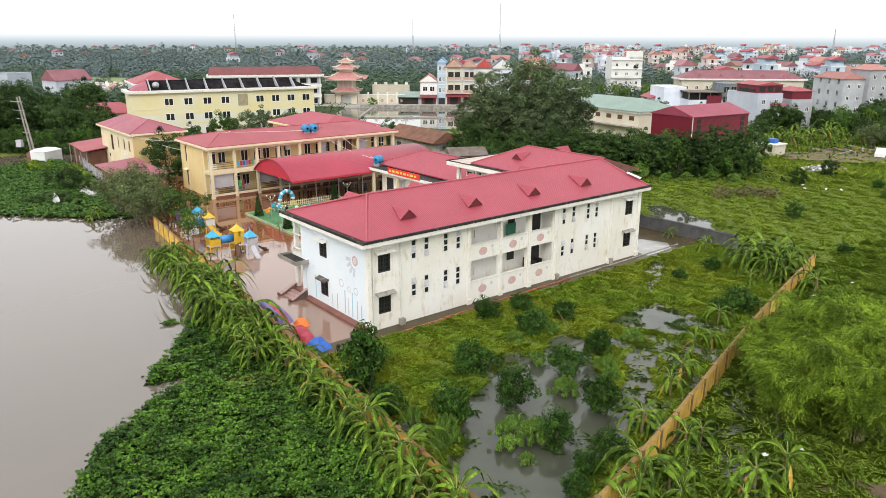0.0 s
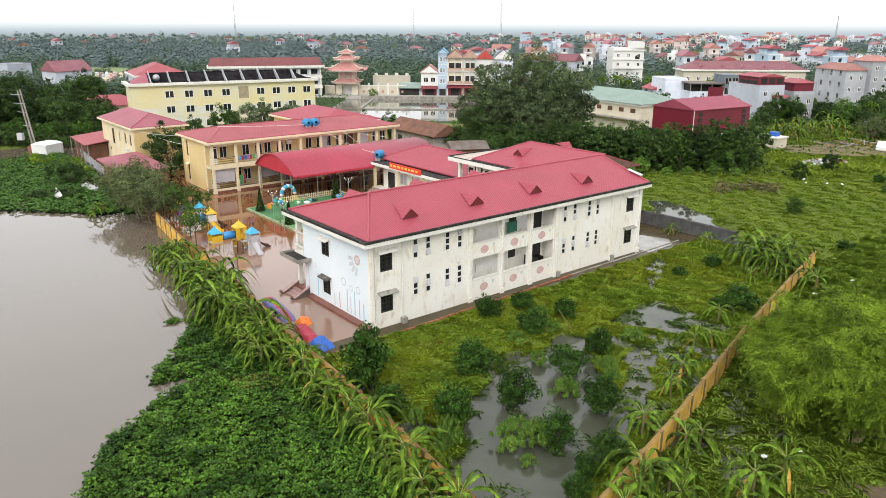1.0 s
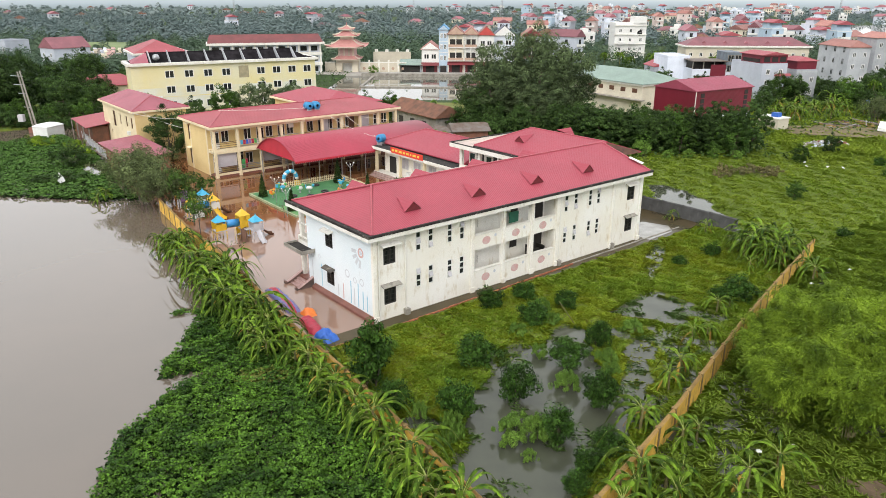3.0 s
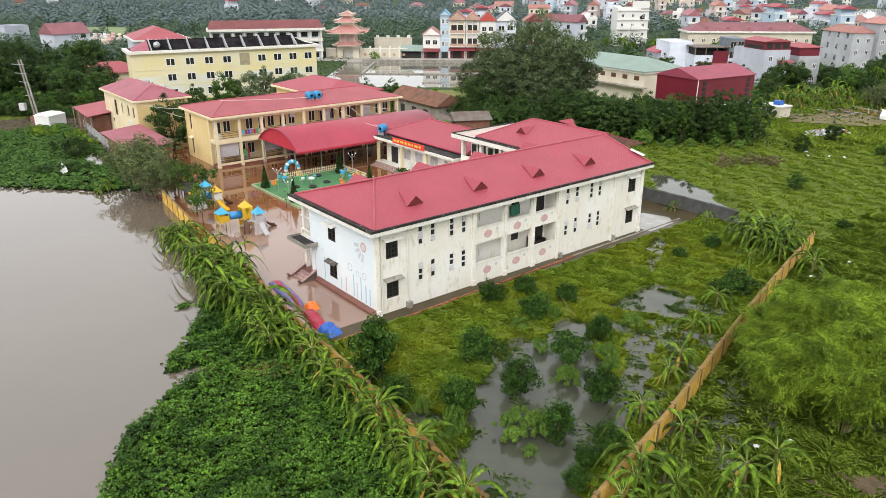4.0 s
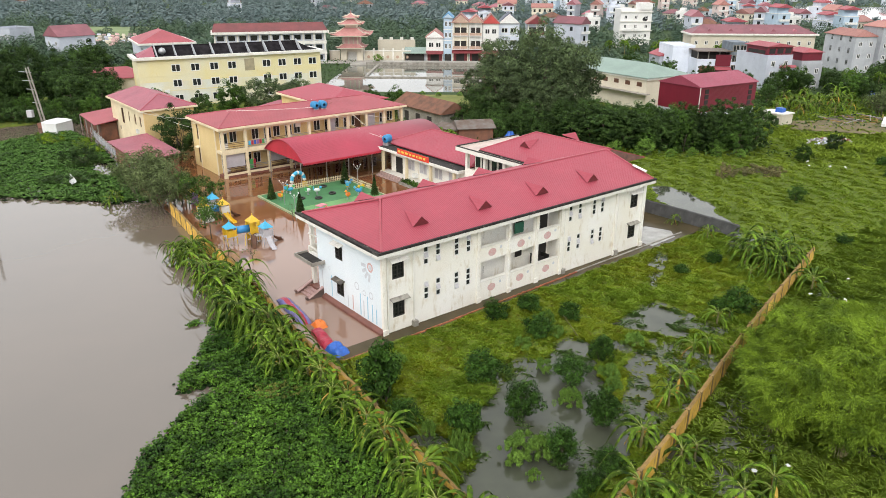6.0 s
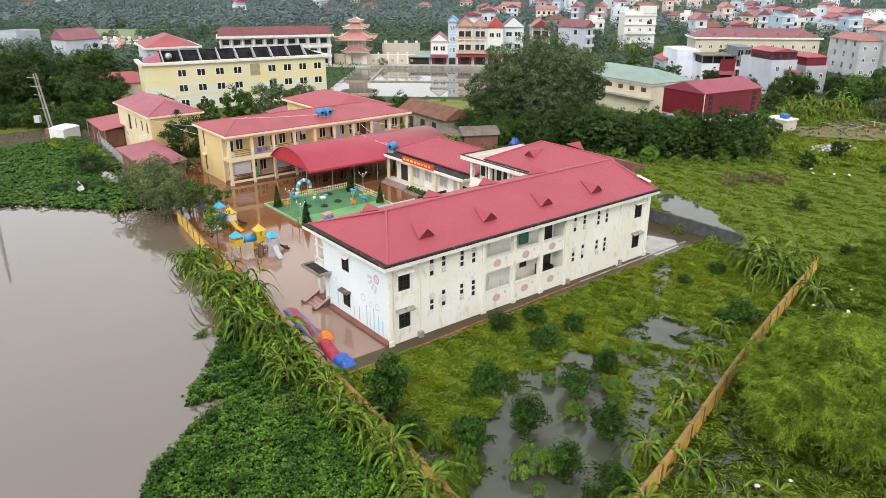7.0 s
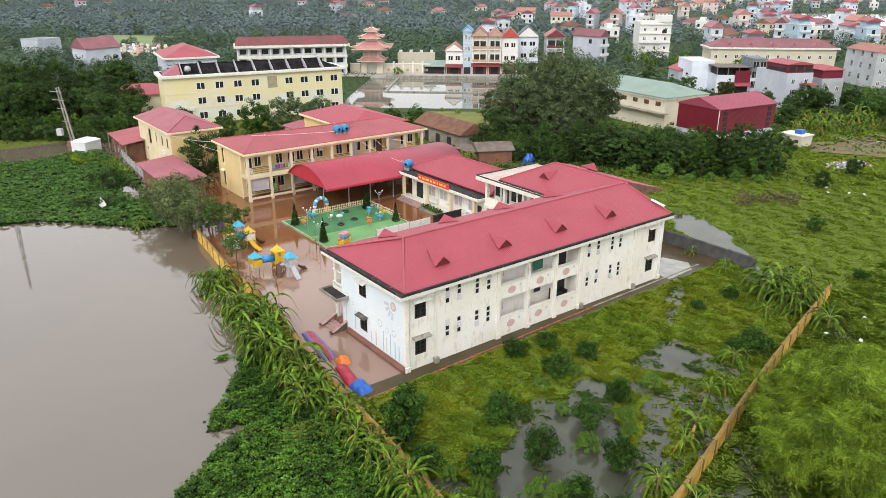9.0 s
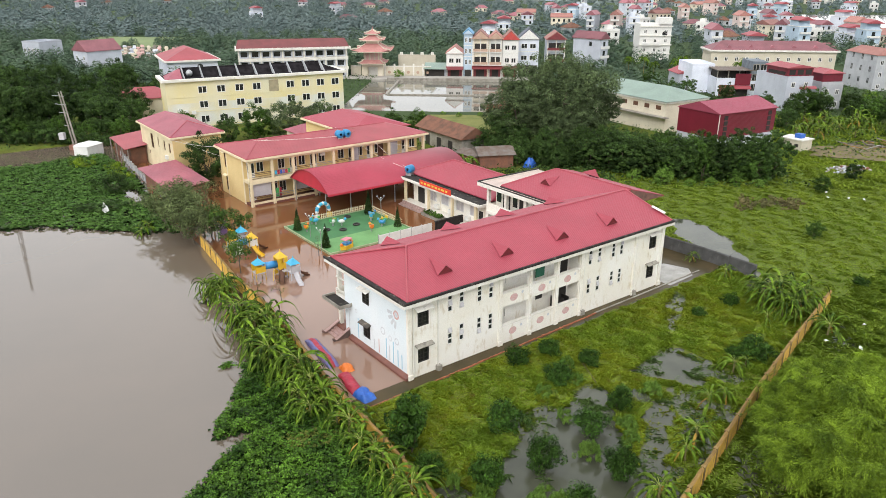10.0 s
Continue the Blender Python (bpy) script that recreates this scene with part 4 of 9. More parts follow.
def double_door(parent, m, w=1.15, h=2.2, name="door"):
    """A white-framed door with two dark glazed leaves and a fanlight, seen along +y of its own axes."""
    d = thing(name, m, "", "")
    d.parent = parent
    g = G().box(-0.08, 0, -0.05, 0.03, 0, h + 0.5).box(w, w + 0.08, -0.05, 0.03, 0, h + 0.5).box(0, w, -0.05, 0.03, h, h + 0.08).box(0, w, -0.05, 0.03, h + 0.42, h + 0.5)
    g.box(w / 2 - 0.05, w / 2 + 0.05, -0.05, 0.03, 0, h).box(0, w, -0.05, 0.03, 0, 0.75)
    part("door_frame", g, FRAME_WHITE, d)
    part("leaf_glass", G().box(0, w / 2 - 0.05, -0.01, 0.02, 0.75, h), GLASS, d)
    part("leaf_glass", G().box(w / 2 + 0.05, w, -0.01, 0.02, 0.75, h), GLASS, d)
    part("fanlight", G().box(0, w, -0.01, 0.02, h + 0.08, h + 0.42), GLASS, d)
    return d


yel = thing("yellow_school_building", at(9.0, 53.3), "cream-yellow two-storey school building with open galleries and rose roof", "school building")
YL, YD = 31.0, 11.3
part("back_wall", G().box(0.3, YL, 2.1, YD, -0.5, 7.0), YELLOW, yel)
part("end_wall", wall_with_holes(2.1, YD, -0.5, 7.0, [(8.6, 9.5, 0.6, 2.9), (8.6, 9.5, 4.2, 6.4)], 0.0, 0.3, "x"), YELLOW, yel)
for z in (0.6, 4.2):
    window(yel, pose(0.1, 9.5, z, 0, 0, -90), 0.9, 2.25, WOOD_DOOR, GLASS, 2, 3, 0.12)
    hood(yel, pose(0, 9.7, z + 2.4, 0, 0, -90), 1.3, CREAM)
part("corner_post", G().box(0.0, 0.35, YD - 0.35, YD, -0.5, 7.0).box(-0.06, 0.0, 2.1, 2.5, -0.5, 7.0).box(-0.06, 0.0, YD - 2.9, YD - 2.6, -0.5, 7.0), CREAM, yel)
cols_u = [0.0 + 3.42 * i for i in range(10)]
for u in cols_u:
    part("column", G().box(u, u + 0.38, 0.0, 0.38, -0.5, 7.0).box(u - 0.05, u + 0.43, -0.05, 0.43, -0.5, 0.35), CREAM, yel)
part("upper_floor", G().box(0, YL, 0.02, 2.1, 3.35, 3.8), CREAM, yel)
part("ground_floor", G().box(0, YL, 0.02, 2.1, -0.4, 0.3), RED_TILE, yel)
part("edge_beam", G().box(0.38, YL, 0.05, 0.3, 6.55, 7.0), CREAM, yel)
part("edge_beam", G().box(0.02, 0.3, 0.38, 2.1, 6.55, 7.0), CREAM, yel)
for i, u in enumerate(cols_u[:-1]):
    for zz in (3.8, 0.3):
        r = G()
        for k in range(3):
            r.box(u + 0.38, u + 3.42, 0.12, 0.17, zz + 0.3 + 0.3 * k, zz + 0.35 + 0.3 * k)
        r.box(u + 0.38, u + 3.42, 0.1, 0.19, zz + 1.1, zz + 1.17)
        part("railing", r, STEEL if i % 2 else WOOD_DOOR, yel)
    part("low_parapet", G().box(u + 0.38, u + 3.42, 0.05, 0.25, 0.3, 0.62), CREAM, yel)
    part("low_parapet", G().box(u + 0.38, u + 3.42, 0.05, 0.25, 3.8, 4.02), CREAM, yel)
    for zz in (0.3, 3.8):
        if (i + (zz > 1)) % 3 != 2:
            double_door(yel, pose(u + 0.6, 2.08, zz), 1.0)
        window(yel, pose(u + 2.0, 2.06, zz + 0.8), 1.1, 1.6, FRAME_WHITE, GLASS, 2, 1, 0.06)
for u, w in ((0.45, 2.9), (7.3, 2.9)):
    part("white_curtain", G().box(u, u + w, 0.42, 0.46, 1.3, 3.3), PL_GREY, yel)
part("white_partition", G().box(17.6, 19.0, 1.2, 1.3, 3.8, 6.4), PL_GREY, yel)
part("white_partition", G().box(24.7, 26.4, 1.2, 1.3, 3.8, 6.4), PL_GREY, yel)
part("brown_door", G().box(23.1, 24.2, 2.02, 2.1, 3.8, 6.3), WOOD_DOOR, yel)
for i, c in enumerate((PL_SKY, TARP_RED, TARP_BLUE, TARP_PURPLE, TARP_RED, PL_GREEN)):
    part("drying_cloth", G().box(3.95 + 0.42 * i, 4.3 + 0.42 * i, 0.02, 0.06, 4.35, 4.95), c, yel)
part("drying_cloth", G().box(4.0, 4.5, 0.3, 0.34, 0.9, 2.2), PL_GREEN, yel)
part("drying_cloth", G().box(4.6, 4.9, 0.3, 0.34, 0.9, 2.2), TARP_RED, yel)
part("eave_slab", G().box(-0.6, YL + 0.6, -0.6, YD + 0.6, 6.98, 7.25), CREAM, yel, "cream eave slab")
part("roof_sheet", G().hip(-0.45, YL + 0.45, -0.45, YD + 0.45, 7.36, 1.25, 4.6, "x", 0.1), ROOF_OLD, yel, "faded rose sheet roof")
part("hip_cap", G().rod((-0.45, -0.45, 7.38), (4.15, YD / 2, 8.63), 0.08, n=6).rod((-0.45, YD + 0.45, 7.38), (4.15, YD / 2, 8.63), 0.08, n=6), ROOF_RIDGE, yel)
part("ridge_cap", G().rod((4.15, YD / 2, 8.63), (YL - 4.15, YD / 2, 8.63), 0.08, n=6), ROOF_RIDGE, yel)
part("air_conditioner", G().box(12.5, 13.3, 1.75, 2.05, 5.6, 6.2), PL_WHITE, yel)

ywing = thing("yellow_rear_wing", at(29.5, 65.0), "cream-yellow rear wing under a rose hip roof", "school wing")
part("wall", G().box(0, 11.0, 0, 10.5, -0.5, 7.4), YELLOW, ywing)
part("eave_slab", G().box(-0.7, 11.7, -0.4, 11.2, 7.3, 7.6), CREAM, ywing)
part("roof_sheet", G().hip(-0.5, 11.5, -6.5, 11.0, 7.7, 1.6, 4.5, "y", 0.1), ROOF_PINK_Y, ywing)


TANK_BLUE = mat("blue_tank_plastic", (0.03, 0.26, 0.5), (0.025, 0.2, 0.42), 0.4, 1)


def tank(m):
    t = thing("water_tank", m, "blue plastic water tank lying on the roof", "water tank", "water tanks")
    g = G()
    n = 18
    prof = [(0, 0.2), (0.03, 0.45), (0.12, 0.58)] + [(0.2 + 0.09 * i, 0.6 if i % 2 else 0.56) for i in range(9)] + [(1.1, 0.58), (1.19, 0.45), (1.22, 0.2)]
    for x, r in prof:
        g.v += [(x, r * math.cos(2 * math.pi * i / n), 0.75 + r * math.sin(2 * math.pi * i / n)) for i in range(n)]
    for k in range(len(prof) - 1):
        g.f += [(k * n + i, k * n + (i + 1) % n, (k + 1) * n + (i + 1) % n, (k + 1) * n + i) for i in range(n)]
    g.f += [tuple(range(n)), tuple(range(len(g.v) - 1, len(g.v) - n - 1, -1))]
    part("tank_body", g, TANK_BLUE, t, smooth=True)
    part("cradle", G().box(0.15, 0.25, -0.45, 0.45, -0.4, 0.3).box(0.95, 1.05, -0.45, 0.45, -0.4, 0.3), STEEL, t)
    return t


tk = tank(at(25.2, 54.9, 7.75, 90))
copy_thing(tk, at(26.5, 54.9, 7.75, 90))
copy_thing(tk, at(28.6, 41.6, 4.35, 20))
part("aerial", G().rod((0, 0, 0), (0, 0, 1.3), 0.03, n=5).rod((-0.8, 0, 1.2), (0.8, 0.2, 1.0), 0.02, n=4).rod((-0.5, 0.4, 0.9), (0.6, -0.3, 1.1), 0.02, n=4).rod((-1.0, 0, 0.1), (0.9, 0.2, 0.5), 0.03, n=4), mat("rusty_aerial", (0.25, 0.1, 0.07)),
     thing("roof_aerial", at(27.8, 56.2, 7.9), "bent rusty aerial fallen on the roof", "aerial"))

# ---- barrel canopy over the yard ----
can = thing("barrel_canopy", at(15.2, 41.4), "crimson barrel-vaulted sheet canopy on slim posts", "canopy")
CW, CR, CL = 11.8, 2.25, 25.0


def vault(length, w, rise, base, n=20, thick=0.07):
    g = G()
    rad = (w * w / 4 + rise * rise) / (2 * rise)
    half = math.asin(w / 2 / rad)
    for s in (0, thick):
        for x in (0, length):
            g.v += [(x, w / 2 + (rad - s) * math.sin(-half + 2 * half * i / n), base + rise - rad + (rad - s) * math.cos(-half + 2 * half * i / n)) for i in range(n + 1)]
    k = n + 1
    for i in range(n):
        g.f += [(i, k + i, k + i + 1, i + 1), (2 * k + i + 1, 3 * k + i + 1, 3 * k + i, 2 * k + i), (i, i + 1, 2 * k + i + 1, 2 * k + i), (k + i + 1, k + i, 3 * k + i, 3 * k + i + 1)]
    return g, [(y, z) for _, y, z in g.v[:k]]


g, arch = vault(CL, CW, CR, 3.55)
part("vault_sheet", g, CANOPY, can, smooth=True)
part("vault_end", G().add([(0.25, y, z - 0.06) for y, z in arch] + [(0.3, y, z - 0.06) for y, z in arch], [tuple(range(21)), tuple(range(41, 20, -1)), (0, 20, 41, 21)]), CANOPY_END, can, "filled crimson end of the vault")
fr = G()
for i in range(42):
    x = 0.3 * i
    fr.add([(x, -0.02, 3.6), (x + 0.3, -0.02, 3.6), (x + 0.3, -0.02, 3.38), (x + 0.15, -0.02, 3.24), (x, -0.02, 3.38)], [(0, 1, 2, 3, 4)])
part("scalloped_edge", fr, CANOPY_END, can)
for x in (0.6, 4.6, 8.2, 12.2):
    part("post", G().rod((x, 1.9, -0.4), (x, 1.9, 3.8), 0.07), STEEL, can)
    part("post", G().rod((x, CW - 0.4, -0.4), (x, CW - 0.4, 3.6), 0.07), STEEL, can)
    tr = G().rod((x, 0.2, 3.5), (x, CW - 0.2, 3.5), 0.045, n=5)
    for k in range(12):
        y = 0.4 + (CW - 0.8) * k / 11
        zt = np.interp(y, [p[0] for p in arch], [p[1] for p in arch]) - 0.1
        tr.rod((x, y, 3.5), (x, y + (0.45 if k < 11 else 0), zt), 0.025, n=4)
    part("truss", tr, STEEL, can)
lt = G().rod((0.5, 1.9, 3.3), (12.4, 1.9, 3.3), 0.03, n=4).rod((0.5, 1.9, 2.8), (12.4, 1.9, 2.8), 0.03, n=4)
for k in range(24):
    lt.rod((0.5 + 0.5 * k, 1.9, 2.8 + 0.5 * (k % 2)), (1.0 + 0.5 * k, 1.9, 3.3 - 0.5 * (k % 2)), 0.02, n=4)
part("lattice_girder", lt, STEEL, can)

# ---- low hall with the red banner ----
hall = thing("low_hall", at(29.0, 24.2), "low white school hall with a concrete porch slab and rose roof", "school hall")
HL = 19.0
part("front_wall", G().box(0.4, 10.5, 0.2, HL - 2.0, -0.5, 4.0), WHITE_WALL, hall)
part("porch_slab", G().box(-1.3, 1.6, -0.2, HL - 1.0, 3.75, 4.1), TRIM_WHITE, hall)
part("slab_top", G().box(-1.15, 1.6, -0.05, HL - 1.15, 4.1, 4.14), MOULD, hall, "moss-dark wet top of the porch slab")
part("roof_sheet", G().hip(0.6, 11.0, -0.3, HL - 0.6, 4.45, 1.85, 1.5, "y", 0.15, 4.2), ROOF_PINK_Y, hall)
part("hip_cap", G().rod((0.6, HL - 0.6, 4.5), (5.8, HL - 4.8, 6.33), 0.08, n=6).rod((5.8, HL - 4.8, 6.33), (5.8, 1.2, 6.33), 0.08, n=6), ROOF_RIDGE, hall)
for v in (1.0, 6.0, 11.5, HL - 1.7):
    part("porch_column", G().box(-0.9, -0.55, v, v + 0.35, -0.4, 3.75), CREAM, hall)
for v in (2.0, 5.0, 8.4, 11.2):
    window(hall, pose(0.36, v + 1.7, 1.5, 0, 0, -90), 1.7, 1.5, FRAME_WHITE, PL_GREY, 2, 1, 0.06)
for v in (3.5, 7.2, 10.4):
    part("air_conditioner", G().box(-0.15, 0.4, v, v + 0.8, 0.75, 1.3), PL_WHITE, hall)
part("dark_doorway", G().box(0.36, 0.42, 1.0, 1.8, 0.4, 2.6), DARK, hall)
part("dark_doorway", G().box(0.36, 0.42, 14.2, 15.8, 0.4, 2.8), DARK, hall)
for i in range(3):
    part("step", G().box(-1.3 - 0.35 * i, -0.95 - 0.35 * i, 12.2, 17.6, -0.4, 0.45 - 0.15 * i), mat("pinkish_step", (0.4, 0.28, 0.25), (0.32, 0.22, 0.2), 0.7, 2), hall)
part("porch_floor", G().box(-0.95, 0.4, 0.2, 18.0, -0.4, 0.5), TRIM_WHITE, hall)
ban = thing("red_banner", at(27.66, 37.2, 4.0, -90), "red banner board with yellow lettering on the porch slab", "banner")
part("board", G().box(0, 7.2, -0.04, 0.04, 0, 0.75), SIGN_RED, ban)
k = 0.35
for i, n_ in enumerate((3, 4, 5, 3, 4, 2, 5, 3)):
    w_ = 0.14 * n_
    part("lettering_bar", G().box(k, k + w_, -0.06, -0.041, 0.24, 0.52), SIGN_GOLD, ban)
    k += w_ + 0.3

pl_box = thing("planter", at(27.3, 31.6), "long planter with low green plants by the hall", "planter")
part("trough", G().box(-0.5, 0.7, 0, 4.2, -0.3, 0.35), OLD_CONC, pl_box)

dw = thing("mouldy_low_wall", at(24.0, 28.45), "black mouldy low boundary wall beside the hall", "wall")
part("wall_panel", G().box(0, 4.6, 0, 0.22, -0.4, 1.45), MOULD, dw)
part("coping", G().box(-0.05, 4.65, -0.05, 0.27, 1.45, 1.53), MOULD, dw)

wf = thing("white_panel_fence", at(15.4, 28.95), "white panel fence along the play turf", "fence")
for i in range(5):
    part("panel", G().box(1.68 * i + 0.04, 1.68 * i + 1.64, 0, 0.06, 0.1, 1.25), PL_WHITE, wf)
    part("post", G().rod((1.68 * i, 0.03, -0.2), (1.68 * i, 0.03, 1.4), 0.05, n=6), STEEL, wf)

# ---- play turf with its fence, trees and toys ----
turf = tagged(part("play_turf", G().box(8.9, 22.0, 29.6, 42.0, -0.4, 0.16), TURF, at=at(0, 0)), "green artificial turf platform in the flooded yard", "turf", kind="structure")
tagged(part("pale_turf_strip", G().box(9.1, 21.8, 29.8, 34.2, 0.16, 0.166), TURF_LIGHT, at=at(0, 0)), "paler green strip of artificial turf", "turf", kind="structure")
KERB_GREEN = mat("mossy_cream_kerb", (0.36, 0.4, 0.24), (0.26, 0.32, 0.17), 0.85, 1.2, 0.2, 14)
kerbs = thing("turf_kerb", at(0, 0), "mossy cream-green kerb round the play turf", "kerb")
for a in ((8.7, 22.2, 29.4, 29.6), (8.7, 22.2, 42.0, 42.2), (8.7, 8.9, 29.6, 42.0), (22.0, 22.2, 29.6, 42.0)):
    part("kerb_side", G().box(*a, -0.4, 0.24), KERB_GREEN, kerbs)
pf = thing("low_picket_fence", at(8.8, 42.1), "low cream picket fence along the turf", "fence")
part("rail", G().box(5.2, 13.3, -0.03, 0.03, 0.42, 0.47).box(5.2, 13.3, -0.03, 0.03, 0.75, 0.8), CREAM, pf)
for i in range(28):
    part("picket", G().box(5.2 + 0.29 * i, 5.29 + 0.29 * i, -0.045, -0.03, 0.2, 0.95), CREAM, pf)
copy_thing(pf, at(22.1, 42.0 + 4.9, 0, -90))

arch_t = thing("balloon_arch", at(13.9, 42.5, 0, 5), "white and sky-blue decorative gate arch with yellow feet", "arch")
for side_ in (0,):
    for i in range(13):
        a = math.pi * i / 12
        x, z = 1.0 - 1.0 * math.cos(a), 1.15 + 1.05 * math.sin(a)
        g = G()
        bm = bmesh.new()
        bmesh.ops.create_icosphere(bm, subdivisions=1, radius=0.3, matrix=Matrix.Translation((x, 0, z)))
        g.add([v.co for v in bm.verts], [[v.index for v in f.verts] for f in bm.faces])
        bm.free()
        part("arch_lobe", g, (PL_WHITE, PL_SKY, PL_SKY)[i % 3], arch_t, smooth=True)
for x in (0.0, 2.0):
    part("arch_foot", G().box(x - 0.28, x + 0.28, -0.25, 0.25, -0.2, 0.75), PL_YELLOW if x else PL_WHITE, arch_t)


def ball(x, y, z, r, sx=1.0, sy=1.0, sz=1.0, sub=2):
    bm = bmesh.new()
    bmesh.ops.create_icosphere(bm, subdivisions=sub, radius=r, matrix=Matrix.Translation((x, y, z)) @ Matrix.Diagonal((sx, sy, sz, 1)))
    bm.verts.ensure_lookup_table()
    g = G().add([v.co.copy() for v in bm.verts], [[v.index for v in f.verts] for f in bm.faces])
    bm.free()
    return g


def spring_toy(u, v, body, head, turn):
    t = thing("spring_toy", at(u, v, 0.16, turn), "small coloured spring rocking toy on the turf", "toy", "spring toys")
    part("spring", G().rod((0, 0, 0), (0, 0, 0.4), 0.12, 0.1), STEEL, t)
    part("toy_body", ball(0, 0, 0.62, 0.34, 1.4, 0.7, 0.75), body, t, smooth=True)
    part("toy_head", ball(0.5, 0, 0.95, 0.2, 1, 0.8, 1), head, t, smooth=True)
    part("seat_back", G().box(-0.5, -0.4, -0.2, 0.2, 0.65, 1.05), head, t)
    part("handle_bar", G().rod((0.25, -0.3, 1.0), (0.25, 0.3, 1.0), 0.03, n=5), PL_YELLOW, t)


for a in ((14.2, 38.6, PL_WHITE, PL_GREEN, 20), (15.2, 38.0, PL_WHITE, PL_SKY, -30), (19.5, 37.4, PL_YELLOW, PL_SKY, 60), (20.2, 38.2, PL_SKY, PL_BLUE, 10), (19.4, 34.5, PL_BLUE, PL_SKY, 120),
          (20.3, 35.2, PL_GREEN, PL_YELLOW, 200), (17.2, 33.6, PL_ORANGE, PL_ORANGE, 80), (10.3, 38.6, PL_YELLOW, PL_ORANGE, 40), (12.6, 40.5, PL_SKY, PL_GREEN, 0), (12.3, 41.0, PL_GREEN, PL_SKY, 45)):
    spring_toy(*a)
for u, v in ((12.6, 37.4), (14.4, 36.2), (16.9, 37.0), (17.6, 40.6)):
    r_ = thing("tyre_planter", at(u, v, 0.16), "old tyre ring lying on the turf", "tyre", "tyres on the turf")
    n, g = 14, G()
    for a in range(n):
        for b_ in range(6):
            q, w_ = 2 * math.pi * a / n, 2 * math.pi * b_ / 6
            g.v.append(((0.4 + 0.12 * math.cos(w_)) * math.cos(q), (0.4 + 0.12 * math.cos(w_)) * math.sin(q), 0.12 + 0.12 * math.sin(w_)))
    g.f = [(a * 6 + b_, ((a + 1) % n) * 6 + b_, ((a + 1) % n) * 6 + (b_ + 1) % 6, a * 6 + (b_ + 1) % 6) for a in range(n) for b_ in range(6)]
    part("tyre_ring", g, FRAME_BLACK, r_, smooth=True)
boat = thing("rocking_boat", at(11.3, 29.9, 0.16, 20), "yellow rocking boat toy with a pink and blue seat", "toy")
part("hull", G().prism([(-1.1, 0), (-0.7, -0.5), (0.7, -0.5), (1.1, 0), (0.7, 0.5), (-0.7, 0.5)], 0.1, 0.6), PL_YELLOW, boat)
part("seat", G().box(-0.5, 0.5, -0.4, 0.4, 0.6, 0.85), PL_BLUE, boat)
part("canopy_top", G().box(-0.6, 0.6, -0.45, 0.45, 1.25, 1.32), mat("pink_plastic", (0.7, 0.25, 0.3)), boat)
for x in (-0.55, 0.55):
    part("bow_ball", ball(x * 1.7, 0, 0.75, 0.22), PL_ORANGE, boat, smooth=True)
    part("pole", G().rod((x, -0.4, 0.6), (x, -0.4, 1.25), 0.03, n=5).rod((x, 0.4, 0.6), (x, 0.4, 1.25), 0.03, n=5), STEEL, boat)
for u, v in ((21.3, 37.6), (9.7, 36.4), (8.2, 30.6)):
    lp = thing("yard_lamp_post", at(u, v), "slim branched lamp post in the yard", "lamp post", "yard lamps")
    part("pole", G().rod((0, 0, -0.3), (0, 0, 3.0), 0.05, 0.04, 6), STEEL, lp)
    for a in range(3):
        part("arm", G().rod((0, 0, 2.6), (0.55 * math.cos(a * 2.1), 0.55 * math.sin(a * 2.1), 3.2), 0.025, n=4), STEEL, lp)
        part("lamp", ball(0.55 * math.cos(a * 2.1), 0.55 * math.sin(a * 2.1), 3.25, 0.1, sub=1), PL_WHITE, lp)

# ---- climbing frames standing in the water ----


def tower(parent, x, y, top, roof, leg, panel):
    for dx in (0, 1.1):
        for dy in (0, 1.1):
            part("leg", G().rod((x + dx, y + dy, -0.4), (x + dx, y + dy, top), 0.045, n=6), leg, parent)
    part("deck", G().box(x - 0.05, x + 1.15, y - 0.05, y + 1.15, 0.85, 0.95), PL_GREY, parent)
    part("side_panel", G().box(x + 0.06, x + 1.04, y - 0.03, y + 0.03, 0.95, 1.65), panel, parent)
    part("side_panel", G().box(x + 0.06, x + 1.04, y + 1.07, y + 1.13, 0.95, 1.65), panel, parent)
    rf = part("tower_roof", G().cone(x + 0.55, y + 0.55, top - 0.05, top + 0.62, 0.88, 4, math.pi / 4), roof, parent)
    part("roof_finial", G().rod((x + 0.55, y + 0.55, top + 0.58), (x + 0.55, y + 0.55, top + 0.8), 0.06, 0.02, 6), roof, rf)


def slide_part(parent, a, b, w, material):
    a, b = Vector(a), Vector(b)
    d = (b - a)
    s = Vector((-d.y, d.x, 0)).normalized() * w / 2
    g = G()
    n = 8
    for i in range(n + 1):
        p = a + d * (i / n) - Vector((0, 0, 0.25 * math.sin(math.pi * i / n)))
        for o, zz in ((-1, 0.22), (-0.8, 0.0), (0.8, 0.0), (1, 0.22)):
            q = p + s * o
            g.v.append((q.x, q.y, q.z + zz))
    for i in range(n):
        for j in range(3):
            g.f.append((i * 4 + j, i * 4 + j + 1, i * 4 + 5 + j, i * 4 + 4 + j))
    part("slide", g, material, parent)


